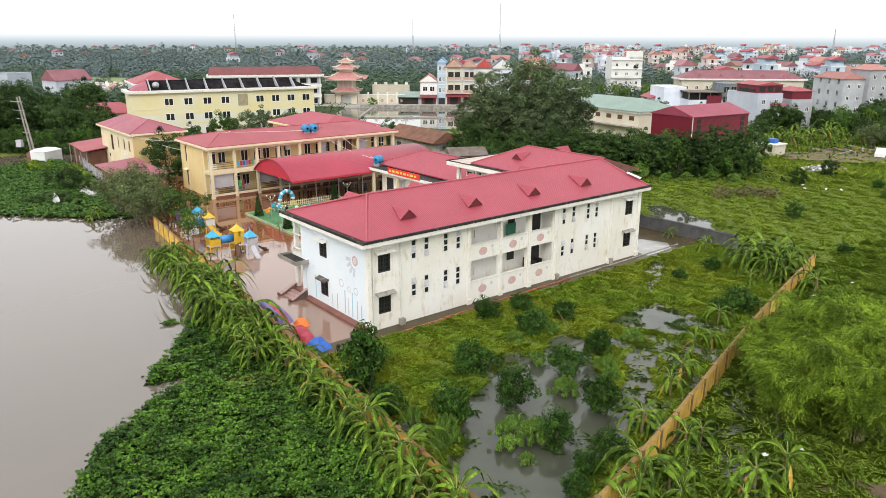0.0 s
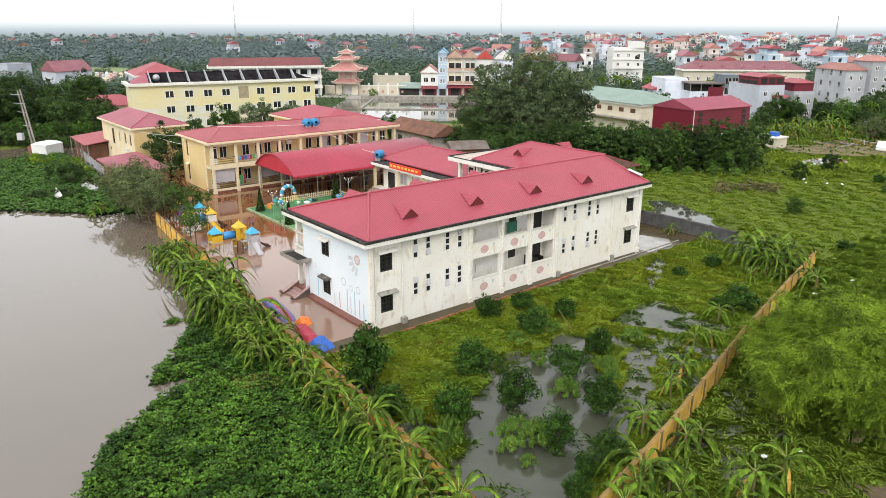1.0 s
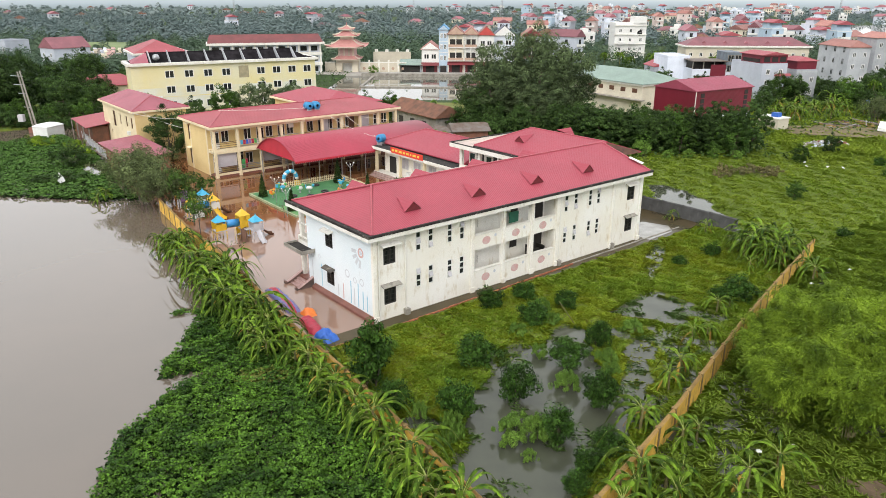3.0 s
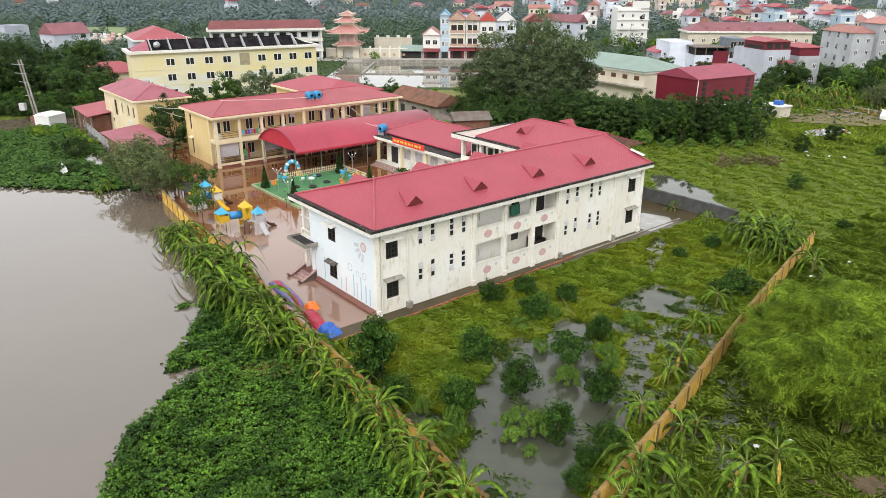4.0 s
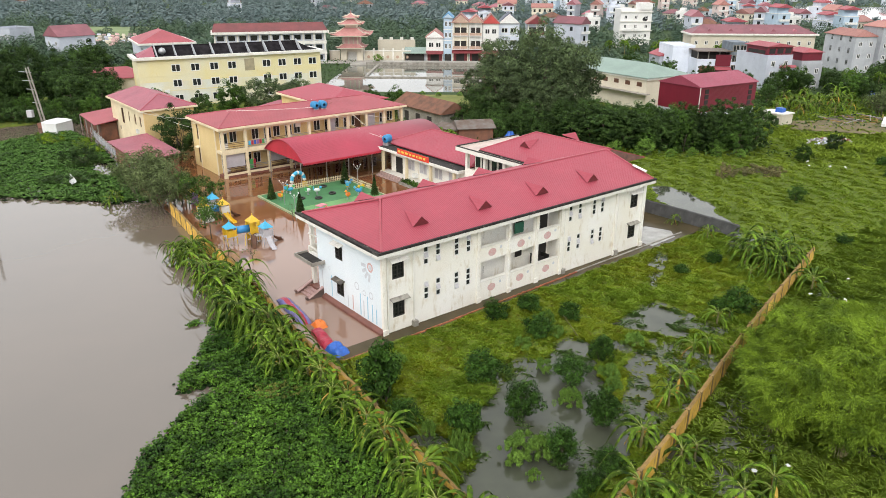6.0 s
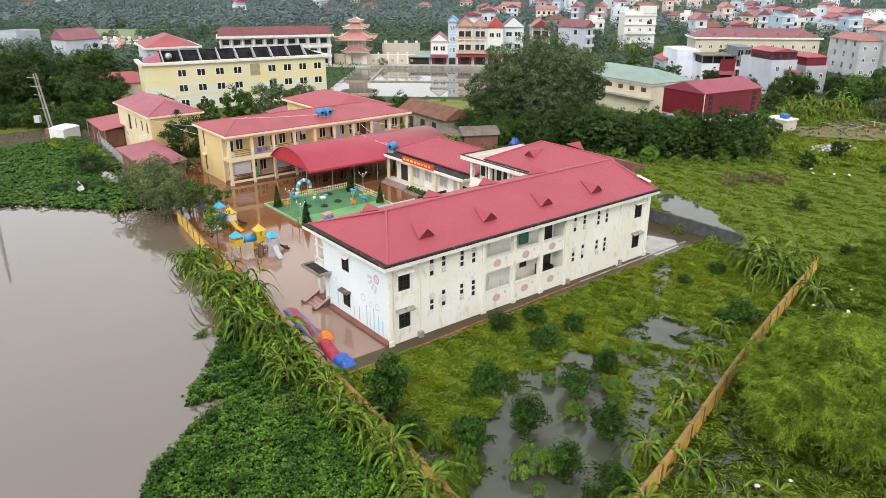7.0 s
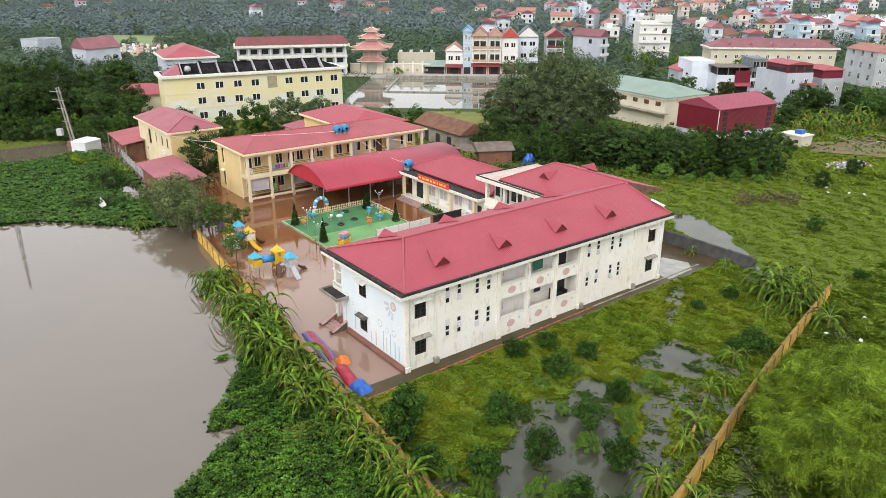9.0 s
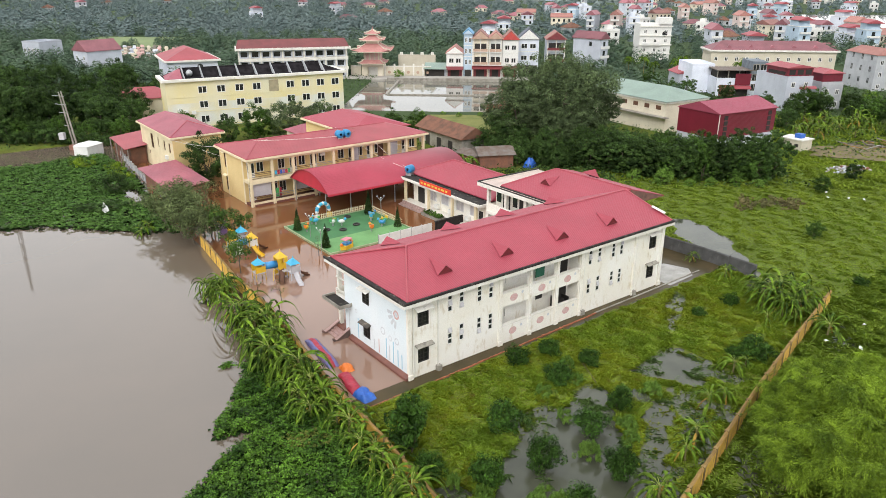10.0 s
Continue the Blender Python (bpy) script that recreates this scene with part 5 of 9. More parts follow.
pa = thing("climbing_frame", at(-1.8, 24.2), "plastic climbing frame with blue and yellow roofs standing in flood water", "climbing frame", "climbing frames")
tower(pa, 0.1, 3.0, 1.95, PL_SKY, PL_YELLOW, PL_YELLOW)
tower(pa, 2.6, 2.6, 2.3, PL_YELLOW, PL_YELLOW, PL_YELLOW)
for y in (2.57, 3.7):
    part("tall_panel", G().box(2.62, 2.98, y - 0.03, y + 0.03, 0.1, 2.25).box(3.32, 3.68, y - 0.03, y + 0.03, 0.1, 2.25), PL_YELLOW, pa)
tower(pa, 3.3, 0.9, 1.9, PL_SKY, PL_GREY, PL_GREY)
part("crawl_tube", G().rod((1.15, 3.5, 1.45), (2.7, 3.2, 1.45), 0.42, n=14), PL_BLUE, pa, smooth=True)
slide_part(pa, (3.8, 0.9, 0.95), (3.5, -1.1, 0.05), 0.6, PL_GREY)
slide_part(pa, (2.9, 2.6, 1.0), (2.0, 0.6, 0.05), 0.6, WOOD_DOOR)
slide_part(pa, (4.4, 1.6, 0.9), (5.7, 1.4, 0.0), 0.7, WOOD_DOOR)
part("bridge", G().box(2.9, 3.6, 1.9, 2.7, 0.8, 0.9), PL_GREY, pa)
part("climbing_arch", G().rod((1.6, 2.0, -0.3), (1.9, 2.4, 1.1), 0.035, n=5).rod((1.9, 2.4, 1.1), (2.6, 2.7, 1.2), 0.035, n=5), PL_YELLOW, pa)
pb = thing("climbing_frame", at(-0.6, 35.6), "plastic climbing frame half hidden by small trees", "climbing frame", "climbing frames")
tower(pb, 1.8, 0.2, 1.9, PL_YELLOW, PL_YELLOW, PL_WHITE)
tower(pb, 1.5, 2.6, 2.1, PL_SKY, STEEL, PL_GREY)
tower(pb, -0.4, 0.9, 1.9, PL_YELLOW, PL_YELLOW, PL_WHITE)
part("crawl_tube", G().rod((0.5, 1.5, 1.3), (1.9, 1.2, 1.3), 0.42, n=14), PL_BLUE, pb, smooth=True)
slide_part(pb, (2.9, 0.6, 0.95), (4.2, 0.9, 0.05), 0.7, WOOD_DOOR)
slide_part(pb, (2.2, 0.2, 0.95), (2.6, -1.7, 0.05), 0.6, PL_YELLOW)
part("white_panel", G().box(-0.2, 0.9, 0.1, 0.16, 0.2, 1.3), PL_WHITE, pb)
pc = thing("climbing_frame", at(0.4, 45.6), "plastic climbing frame with a yellow mushroom roof by the wall", "climbing frame", "climbing frames")
part("leg", G().rod((0.5, 1.4, -0.4), (0.5, 1.4, 2.4), 0.1, n=8), PL_YELLOW, pc)
part("mushroom_roof", ball(0.5, 1.4, 2.35, 0.9, 1, 1, 0.35), PL_YELLOW, pc, smooth=True)
slide_part(pc, (0.9, 0.8, 1.4), (2.2, -1.8, 0.1), 0.6, PL_YELLOW)
part("castle_panel", G().box(0.3, 1.3, -1.2, -1.1, 0.0, 1.5), TARP_PURPLE, pc)

# ---- covered play things along the wall ----


def tarp_heap(name, u, v, lx, ly, h, material, label, turn=0.0, seed=1):
    n, k = 40, 24
    g = G()
    for i in range(n + 1):
        for j in range(k + 1):
            a, b = -1 + 2 * i / n, -1 + 2 * j / k
            prof = max(0.0, 1 - abs(a) ** 4) * max(0.0, 1 - abs(b) ** 3)
            w_ = noise.noise(Vector((a * lx * 0.9 + seed, b * ly * 1.3, seed * 1.7))) + 0.45 * noise.noise(Vector((a * lx * 3.1, b * ly * 3.4 + seed, 2.0 * seed))) + 0.35 * abs(noise.noise(Vector((a * lx * 4.6, b * ly * 4.6, 3.0 * seed))))
            g.v.append((a * lx / 2 + 0.08 * w_, b * ly / 2 + 0.1 * w_, -0.15 + (h + 0.15) * prof * (0.85 + 0.35 * w_)))
    g.f = [(i * (k + 1) + j, (i + 1) * (k + 1) + j, (i + 1) * (k + 1) + j + 1, i * (k + 1) + j + 1) for i in range(n) for j in range(k)]
    t = thing(name, at(u, v, 0, turn), label, "tarpaulin")
    part("sheet", g, material, t, smooth=True)


def covered_train(u0, v0, u1, v1, w, h, body, stripe, label, seed):
    """A long sheet drawn over a row of low wagons, sagging between them, with a stripe along its crown."""
    L = math.hypot(u1 - u0, v1 - v0)
    t = thing("covered_ride", at(u0, v0, 0, math.degrees(math.atan2(v1 - v0, u1 - u0))), label, "tarpaulin", "covered play trains")

    def skin(b0, b1, lift, n=70, k=16):
        g = G()
        for i in range(n + 1):
            q = i / n
            end = min(1.0, 6 * q, 6 * (1 - q)) ** 0.5
            sag = 0.86 + 0.14 * abs(math.cos(math.pi * q * L / 1.5))
            for j in range(k + 1):
                a = b0 + (b1 - b0) * j / k
                fold = 0.5 * noise.noise(Vector((q * L * 2.3, a * 1.6, seed))) + 0.3 * noise.noise(Vector((q * L * 6.0, a * 3.0, seed + 4.0)))
                r = 1 + 0.16 * fold
                g.v.append((q * L + 0.05 * fold, w / 2 * math.sin(a) * r * (0.8 + 0.2 * end), max(-0.15, -0.12 + (h + 0.12) * (max(0.0, math.cos(a)) ** 0.6) * end * sag * r) + lift))
        g.f = [(i * (k + 1) + j, (i + 1) * (k + 1) + j, (i + 1) * (k + 1) + j + 1, i * (k + 1) + j + 1) for i in range(n) for j in range(k)]
        return g

    sheet = part("sheet", skin(-1.57, 1.57, 0.0), body, t, smooth=True)
    if stripe:
        part("stripe", skin(-0.45, 0.3, 0.006, k=6), stripe, sheet, smooth=True)


TARP_LILAC = mat("faded_lilac_tarpaulin", (0.13, 0.15, 0.36), (0.2, 0.14, 0.3), 0.5, 0.5, 0.3, 8)
covered_train(-3.35, 11.6, -4.05, 5.5, 1.15, 0.5, TARP_LILAC, TARP_RED, "faded violet-blue tarpaulin with a red stripe over a play train", 2.0)
tarp_heap("orange_cover", -3.3, 4.7, 1.1, 1.5, 0.55, PL_ORANGE, "crumpled orange cover in the flood water", 0, 7)
covered_train(-3.95, 4.3, -4.6, 0.6, 1.05, 0.5, TARP_RED, None, "smooth crimson tarpaulin over a play train by the wall", 9.0)
tarp_heap("blue_tarp_heap", -4.35, 0.1, 1.4, 2.2, 0.6, TARP_BLUE, "crumpled bright blue tarpaulin at the end of the wall", 5, 12)

# ---- brick kerb of the flooded path ----
kb = thing("brick_kerb", at(0, 0), "orange brick kerb along the flooded path", "kerb")
kerb_mesh = None
for i in range(150):
    u = -5.0 + 0.3 * i
    if u > 22.0:
        break
    v = -1.62 + 0.033 * max(0, u)
    if kerb_mesh is None:
        ob = part("brick", G().box(0, 0.27, -0.07, 0.07, -0.3, 0.09), BRICK_KERB, kb)
        kerb_mesh = ob.data
    else:
        ob = new("brick", kerb_mesh)
        ob.parent = kb
    ob.matrix_basis = pose(u, v + random.uniform(-0.02, 0.02), random.uniform(-0.03, 0.03), 0, 0, 2)
part("kerb_stone", G().box(22.2, 40.4, -0.86, -0.7, -0.3, 0.07), OLD_CONC, kb, at=pose(0, 0, 0, 0, 0, 1.0) @ Matrix.Translation((0, -0.4, 0)))

# ---- garden walls ----


POST_OLD = mat("stained_wall_post", (0.26, 0.17, 0.06), (0.13, 0.09, 0.04), 0.9, 1.2, 0.3, 14, each=0.25)


def wall_run(name, pts, label, material, coping_m, h, step_=2.6, post=0.28, thick=0.22, low=-0.8):
    w = thing(name, at(0, 0), label, "wall")
    panel_n = 0
    for (u0, v0), (u1, v1) in zip(pts[:-1], pts[1:]):
        d = math.hypot(u1 - u0, v1 - v0)
        k = max(1, round(d / step_))
        deg = math.degrees(math.atan2(v1 - v0, u1 - u0))
        for i in range(k):
            a = i / k
            m = pose(u0 + (u1 - u0) * a, v0 + (v1 - v0) * a, 0, random.uniform(-0.6, 0.6), 0, deg)
            l_ = d / k
            part("wall_panel", G().box(post / 2, l_ - post / 2, -thick / 2, thick / 2, low, h), material, w, at=m)
            part("coping", G().add([(post / 2, -thick / 2 - 0.02, h), (l_ - post / 2, -thick / 2 - 0.02, h), (l_ - post / 2, thick / 2 + 0.02, h), (post / 2, thick / 2 + 0.02, h), (post / 2, 0, h + 0.12), (l_ - post / 2, 0, h + 0.12)],
                                 [(3, 2, 1, 0), (0, 1, 5, 4), (2, 3, 4, 5), (1, 2, 5), (3, 0, 4)]), coping_m, w, at=m)
            part("post", G().box(-post / 2, post / 2, -post / 2, post / 2, low, h + 0.12).box(-post / 2, post / 2, -post / 2, post / 2, h + 0.12, h + 0.13), POST_OLD if material is YELLOW_WALL else material, w, at=m)
            part("post_cap", G().cone(0, 0, h + 0.131, h + 0.2, post * 0.72, 4, math.pi / 4), POST_OLD if material is YELLOW_WALL else coping_m, w, at=m)
    return w


DARK_WALL = mat("dark_bare_block_wall", (0.1, 0.1, 0.1), (0.06, 0.06, 0.06), 0.9, 1.0, 0.3, 12, stain=(0.17, 0.16, 0.15), amount=0.3)
LEFT_WALL = [(-2.6, 42.0), (-4.15, 27.0), (-4.4, 18.0), (-6.5, 1.5), (-7.1, -7.4), (-8.7, -22.5), (-9.3, -27.0)]
wall_run("garden_wall", LEFT_WALL, "ochre garden wall with stained posts along the pond", YELLOW_WALL, COPING, 1.4)
wall_run("garden_wall", [(-9.3, -27.0), (5.4, -23.5), (20.0, -19.5), (29.0, -17.3), (43.4, -13.9)], "weathered ochre garden wall with mossy coping", YELLOW_WALL, COPING, 1.5)
wall_run("dark_boundary_wall", [(43.4, 9.6), (43.6, 6.65), (43.8, 1.3), (43.7, -5.6)], "dark grey bare boundary wall beside the ditch", DARK_WALL, DARK_WALL, 1.45, 3.0, 0.2)
wall_run("post_fence", [(0.0, 60.0), (0.2, 68.6), (0.7, 78.2), (1.5, 90.0), (3.2, 106.0)], "grey concrete post wall beside the water plants", GREY_WALL, OLD_CONC, 1.1, 1.9, 0.4, 0.14)

# ---- small cream building, its annex and shed ----
sm = thing("cream_house", at(5.1, 74.9), "cream two-storey school house with a violet-red hip roof", "school house")
SW, SL = 8.1, 17.9
sholes = [(1.5, 2.3, 4.2, 5.9), (4.2, 5.0, 4.2, 5.9), (7.6, 8.2, 4.2, 5.9), (10.8, 12.2, 3.4, 6.0), (13.5, 14.2, 2.0, 2.6)]
part("end_wall", wall_with_holes(0, SL, -0.5, 7.0, sholes, 0.0, 0.3, "x"), CREAM, sm)
part("inner_wall", G().box(0.3, SW, 0.3, SL, -0.5, 7.0), YELLOW, sm)
part("front_wall", G().box(0.0, SW, -0.25, 0.0, -0.5, 7.0), YELLOW, sm)
for v0, v1, z0, z1 in sholes:
    window(sm, pose(0.12, v1, z0, 0, 0, -90), v1 - v0, z1 - z0, WOOD_DOOR, GLASS, 2, 2, 0.1, fw=0.06)
part("eave_slab", G().box(-0.6, SW + 0.6, -0.75, SL + 0.5, 6.95, 7.22), CREAM, sm)
part("roof_sheet", G().hip(-0.45, SW + 0.45, -0.6, SL + 0.35, 7.3, 1.6, 4.5, "y", 0.08, 2.5), ROOF_VIOLET, sm, "violet-red faded sheet roof")
part("hip_cap", G().rod((-0.45, -0.6, 7.32), (SW / 2, 3.9, 8.92), 0.08, n=6).rod((SW + 0.45, -0.6, 7.32), (SW / 2, 3.9, 8.92), 0.08, n=6), ROOF_RIDGE, sm)
part("air_conditioner", G().box(-0.35, 0, 3.0, 3.9, 3.0, 3.6), PL_WHITE, sm)
an = thing("lean_to", at(-0.2, 59.6), "lean-to with a violet-red sheet roof beside the cream house", "lean-to")
part("roof_sheet", G().add([(-0.6, -0.4, 2.75), (5.4, -0.4, 3.4), (5.4, 15.0, 3.6), (-0.6, 15.4, 3.0), (-0.6, -0.4, 2.65), (5.4, -0.4, 3.3), (5.4, 15.0, 3.5), (-0.6, 15.4, 2.9)],
                           [(0, 1, 2, 3), (7, 6, 5, 4), (0, 4, 5, 1), (1, 5, 6, 2), (2, 6, 7, 3), (3, 7, 4, 0)]), ROOF_VIOLET, an)
part("wall", G().box(0.2, 5.0, 0, 14.5, -0.5, 2.7), BRICK_OLD, an)
ls = thing("shed", at(2.0, 90.2), "open shed with a rose sheet roof at the fence", "shed")
part("roof_sheet", G().add([(-0.9, -0.4, 3.0), (3.2, -0.4, 3.5), (5.8, 12.6, 3.6), (-0.3, 12.4, 3.0), (-0.9, -0.4, 2.9), (3.2, -0.4, 3.4), (5.8, 12.6, 3.5), (-0.3, 12.4, 2.9)],
                           [(0, 1, 2, 3), (7, 6, 5, 4), (0, 4, 5, 1), (1, 5, 6, 2), (2, 6, 7, 3), (3, 7, 4, 0)]), ROOF_OLD, ls)
part("wall", G().box(0.2, 2.9, 0.3, 12.0, -0.5, 2.9), CLAY_TILE, ls)
for v in (0, 4, 8, 12):
    part("post", G().box(-0.4, -0.25, v, v + 0.15, -0.5, 2.95), OLD_CONC, ls)

# hut, pole and litter by the water plants
ht = thing("white_hut", at(-2.9, 100.6, 0, 35), "small white box hut at the water's edge", "hut")
part("body", G().box(0, 4.0, 0, 3.2, -0.4, 2.0), PL_WHITE, ht)
part("domed_roof", G().add([(-0.1, -0.1, 2.0), (4.1, -0.1, 2.0), (4.1, 3.3, 2.0), (-0.1, 3.3, 2.0), (0.6, 0.6, 2.4), (3.4, 0.6, 2.4), (3.4, 2.6, 2.4), (0.6, 2.6, 2.4)], [(3, 2, 1, 0), (4, 5, 6, 7), (0, 1, 5, 4), (1, 2, 6, 5), (2, 3, 7, 6), (3, 0, 4, 7)]), PL_WHITE, ht)
po = thing("power_pole", Matrix.Translation((-81.5, 132.2, 0)), "twin concrete power pole with cross-arms and fittings", "power pole")
part("pole", G().rod((0, 0, -0.5), (-1.5, 0.3, 11.0), 0.2, 0.13, 8), OLD_CONC, po)
part("pole", G().rod((0.8, -0.3, -0.5), (-0.9, 0.1, 11.2), 0.2, 0.13, 8), OLD_CONC, po)
for z, w in ((10.2, 1.6), (8.6, 1.5), (7.0, 1.2), (4.5, 0.9)):
    part("cross_arm", G().rod((-0.13 * z - w, 0.3, z + 0.1), (-0.13 * z + w * 0.6, 0, z), 0.06, n=5), STEEL, po)
part("control_box", G().box(-2.6, -1.6, -0.5, 0.3, 1.9, 3.2), PL_GREY, po)
part("pole_foot", G().box(-0.6, 1.5, -1.0, 0.8, -0.4, 0.9), BRICK_OLD, po)
lit = thing("white_plastic_sheet", at(-9.2, 62.0, 0.45, 30), "torn white plastic sheet caught on the water plants", "litter")
part("sheet", G().add([(0, 0, 0), (0.9, 0.1, 0.1), (1.3, 0.8, 0.5), (1.1, 1.3, 1.2), (0.3, 0.9, 0.2), (0.6, 0.5, 0.15)], [(0, 1, 5), (0, 5, 4), (1, 2, 5), (5, 2, 4), (2, 3, 4)]), PL_WHITE, lit)
# thin cables across the roofs
for i, (a, b, sag) in enumerate((((14, 57.5, 8.7), (4, 74, 7.3), 1.2), ((24.5, 55, 8.3), (12, 58, 8.7), 0.1), ((28.8, 41.7, 5.2), (27, 53.2, 7.3), 0.4), ((29.3, 42, 5.0), (30, 53.2, 7.3), 0.4), ((36, 50, 6.0), (27, 60, 8.6), 0.5), ((6, 75, 7.2), (12, 53, 7.1), 1.5))):
    g = G()
    pts = [Vector(a).lerp(Vector(b), k / 12) - Vector((0, 0, sag * 4 * (k / 12) * (1 - k / 12))) for k in range(13)]
    for p, q in zip(pts[:-1], pts[1:]):
        g.rod(p, q, 0.025, n=4)
    tagged(part("cable", g, TRIM_WHITE, at=at(0, 0)), "thin pale cable strung over the school roofs", "cable", "roof cables")

# ---- buildings behind the school ----


def place(x, y, turn=0.0, z=0.0):
    return Matrix.Translation((x, y, z)) @ pose(0, 0, 0, 0, 0, turn)


def simple_window(parent, x, z, w, h, y=0.0, frame_m=None, side=None, pane=None):
    """A framed window on the face y = 0 (looking along -y), or on the face x = side."""
    f = frame_m or FRAME_WHITE
    def turn_(g):
        if side is None:
            return g
        s, x0 = side
        g.v = [(x0 + s * (-(p[1] - y)), p[0], p[2]) for p in g.v]
        return g
    k = 0.14
    g = G().box(x, x + w, y - 0.06, y - 0.003, z, z + k).box(x, x + w, y - 0.06, y - 0.003, z + h - k, z + h)
    g.box(x, x + k, y - 0.06, y - 0.003, z + k, z + h - k).box(x + w - k, x + w, y - 0.06, y - 0.003, z + k, z + h - k).box(x + w / 2 - 0.07, x + w / 2 + 0.07, y - 0.05, y - 0.003, z + k, z + h - k)
    win = part("window", turn_(g), f, parent)
    part("pane", turn_(G().box(x + k, x + w - k, y - 0.03, y - 0.002, z + k, z + h - k)), pane or GLASS, win)
    return win


# long three-storey block with an open roof
big = thing("three_storey_block", place(-70.3, 150.8, 31.0), "pale yellow three-storey block with its roof sheets torn open", "apartment block")
BL, BD = 40.2, 9.0
part("wall", G().box(0, BL, 0, BD, -0.5, 10.3), PALE_YELLOW, big)
part("roof_slab", G().box(-0.7, BL + 0.7, -0.7, BD + 0.5, 10.3, 10.85), TRIM_WHITE, big)
fracs = (0.19, 0.29, 0.39, 0.487, 0.68, 0.77, 0.86, 0.95)
for z in (7.6, 4.4, 1.2):
    for q in fracs:
        simple_window(big, BL * q - 0.95, z, 1.9, 1.6, -0.006)
    part("string_course", G().box(0, BL, -0.06, 0, z - 0.75, z - 0.6), PALE_YELLOW, big)
part("washed_wall", G().box(0.0, BL, -0.006, -0.001, -0.5, 5.6), mat("rain_washed_pale_plaster", (0.66, 0.67, 0.63), (0.68, 0.62, 0.42), 0.85, 0.25, 0.1, 15), big, "rain-washed whitish lower wall")
# flat panel; the stair recess's shade is in its colour
part("stair_opening", G().box(BL * 0.584 - 1.1, BL * 0.584 + 1.1, -0.02, 0.05, 6.9, 9.6), mat("shaded_stair_wall", (0.4, 0.34, 0.22), (0.3, 0.26, 0.17), 0.9, 1), big)
for q in (0.05, 0.08, 0.12):
    part("air_conditioner", G().box(BL * q, BL * q + 0.9, -0.4, 0, 4.2 - 8 * q, 4.9 - 8 * q), PL_WHITE, big)
DARK_SHEET = mat("black_roof_sheet", (0.03, 0.027, 0.03), (0.012, 0.011, 0.012), 0.95, 0.8, 0.3, 5, spec=0.05)
part("roof_back", G().add([(1.0, 2.6, 10.87), (BL - 1.0, 2.6, 10.87), (BL - 4.5, 4.6, 12.6), (4.0, 4.6, 12.6), (BL - 1.0, BD - 0.3, 10.87), (1.0, BD - 0.3, 10.87)], [(0, 1, 2, 3), (1, 4, 2), (4, 5, 3, 2), (5, 0, 3)]), DARK_SHEET, big, "black underside of torn roof sheeting")
for i in range(9):
    x = 4.2 + 3.95 * i
    part("roof_fin", G().add([(x, 0.1, 10.87), (x, 4.7, 10.87), (x, 4.7, 13.1), (x, 3.9, 13.1), (x + 0.14, 0.1, 10.87), (x + 0.14, 4.7, 10.87), (x + 0.14, 4.7, 13.1), (x + 0.14, 3.9, 13.1)],
                            [(0, 1, 2, 3), (7, 6, 5, 4), (0, 4, 5, 1), (1, 5, 6, 2), (2, 6, 7, 3), (3, 7, 4, 0)]), GREY_WALL, big)
part("ridge_beam", G().box(3.8, BL - 4.2, 4.5, 4.75, 12.6, 12.75), DARK_SHEET, big)
part("roof_edge_sheet", G().add([(0.2, 0.2, 10.87), (3.8, 0.4, 10.88), (4.0, 4.5, 12.7), (0.4, 4.5, 11.2)], [(0, 1, 2, 3)]), ROOF_VIOLET, big)
part("roof_deck", G().box(0.2, BL - 0.2, 0.2, BD - 0.2, 10.852, 10.868), DARK_SHEET, big)
part("roof_tank", ball(5.6, 2.2, 11.8, 0.75), STEEL, big, smooth=True)

# white block with open galleries behind it
wb = thing("white_gallery_block", place(-80.2, 227.0, 19.0), "white three-storey block with open galleries and brown-red roof", "school block")
WBL = 34.8
part("wall", G().box(0, WBL, 1.6, 9.5, -0.5, 9.6), TOWN_WALL, wb)
for z in (3.0, 6.2):
    part("gallery_floor", G().box(0, WBL, 0, 1.6, z, z + 0.9), TRIM_WHITE, wb)
for i in range(11):
    part("column", G().box(3.4 * i, 3.4 * i + 0.5, 0.05, 0.55, -0.5, 9.6), TRIM_WHITE, wb)
for i in range(10):
    for z in (0.6, 3.9, 7.1):
        part("dark_window", G().box(3.4 * i + 0.9, 3.4 * i + 2.9, 1.55, 1.6, z + 0.4, z + 1.9), GLASS, wb)
part("eave_slab", G().box(-0.8, WBL + 0.8, -0.8, 10.2, 9.6, 10.3), TRIM_WHITE, wb)
part("roof", G().hip(-0.4, WBL + 0.4, -0.4, 9.8, 10.35, 2.3, 0.8, "x", 0.1), mat("brown_red_tile_roof", (0.19, 0.05, 0.05), (0.14, 0.04, 0.04), 0.7, 0.4, 0.3, 5), wb)

bh = thing("hip_roofed_block", place(-92.3, 202.2, 31.0), "white block under a rose hip roof with arched window", "school block")
part("wall", G().box(0, 14.0, 0, 20.0, -0.5, 8.8), TOWN_WALL, bh)
part("eave_slab", G().box(-0.9, 14.9, -0.9, 20.9, 8.6, 9.1), TRIM_WHITE, bh)
part("roof", G().hip(-0.5, 14.5, -0.5, 20.5, 9.15, 3.0, 7.0, "y", 0.1), ROOF_OLD, bh)
for i in range(6):
    for z in (1.0, 4.2, 6.6):
        simple_window(bh, 1.5 + 3 * i, z, 1.1, 1.4, 0, FRAME_WHITE, (1, 14.0))
part("round_window", G().rod((9.0, -0.05, 7.2), (9.0, 0.02, 7.2), 0.8, n=16), GLASS, bh)

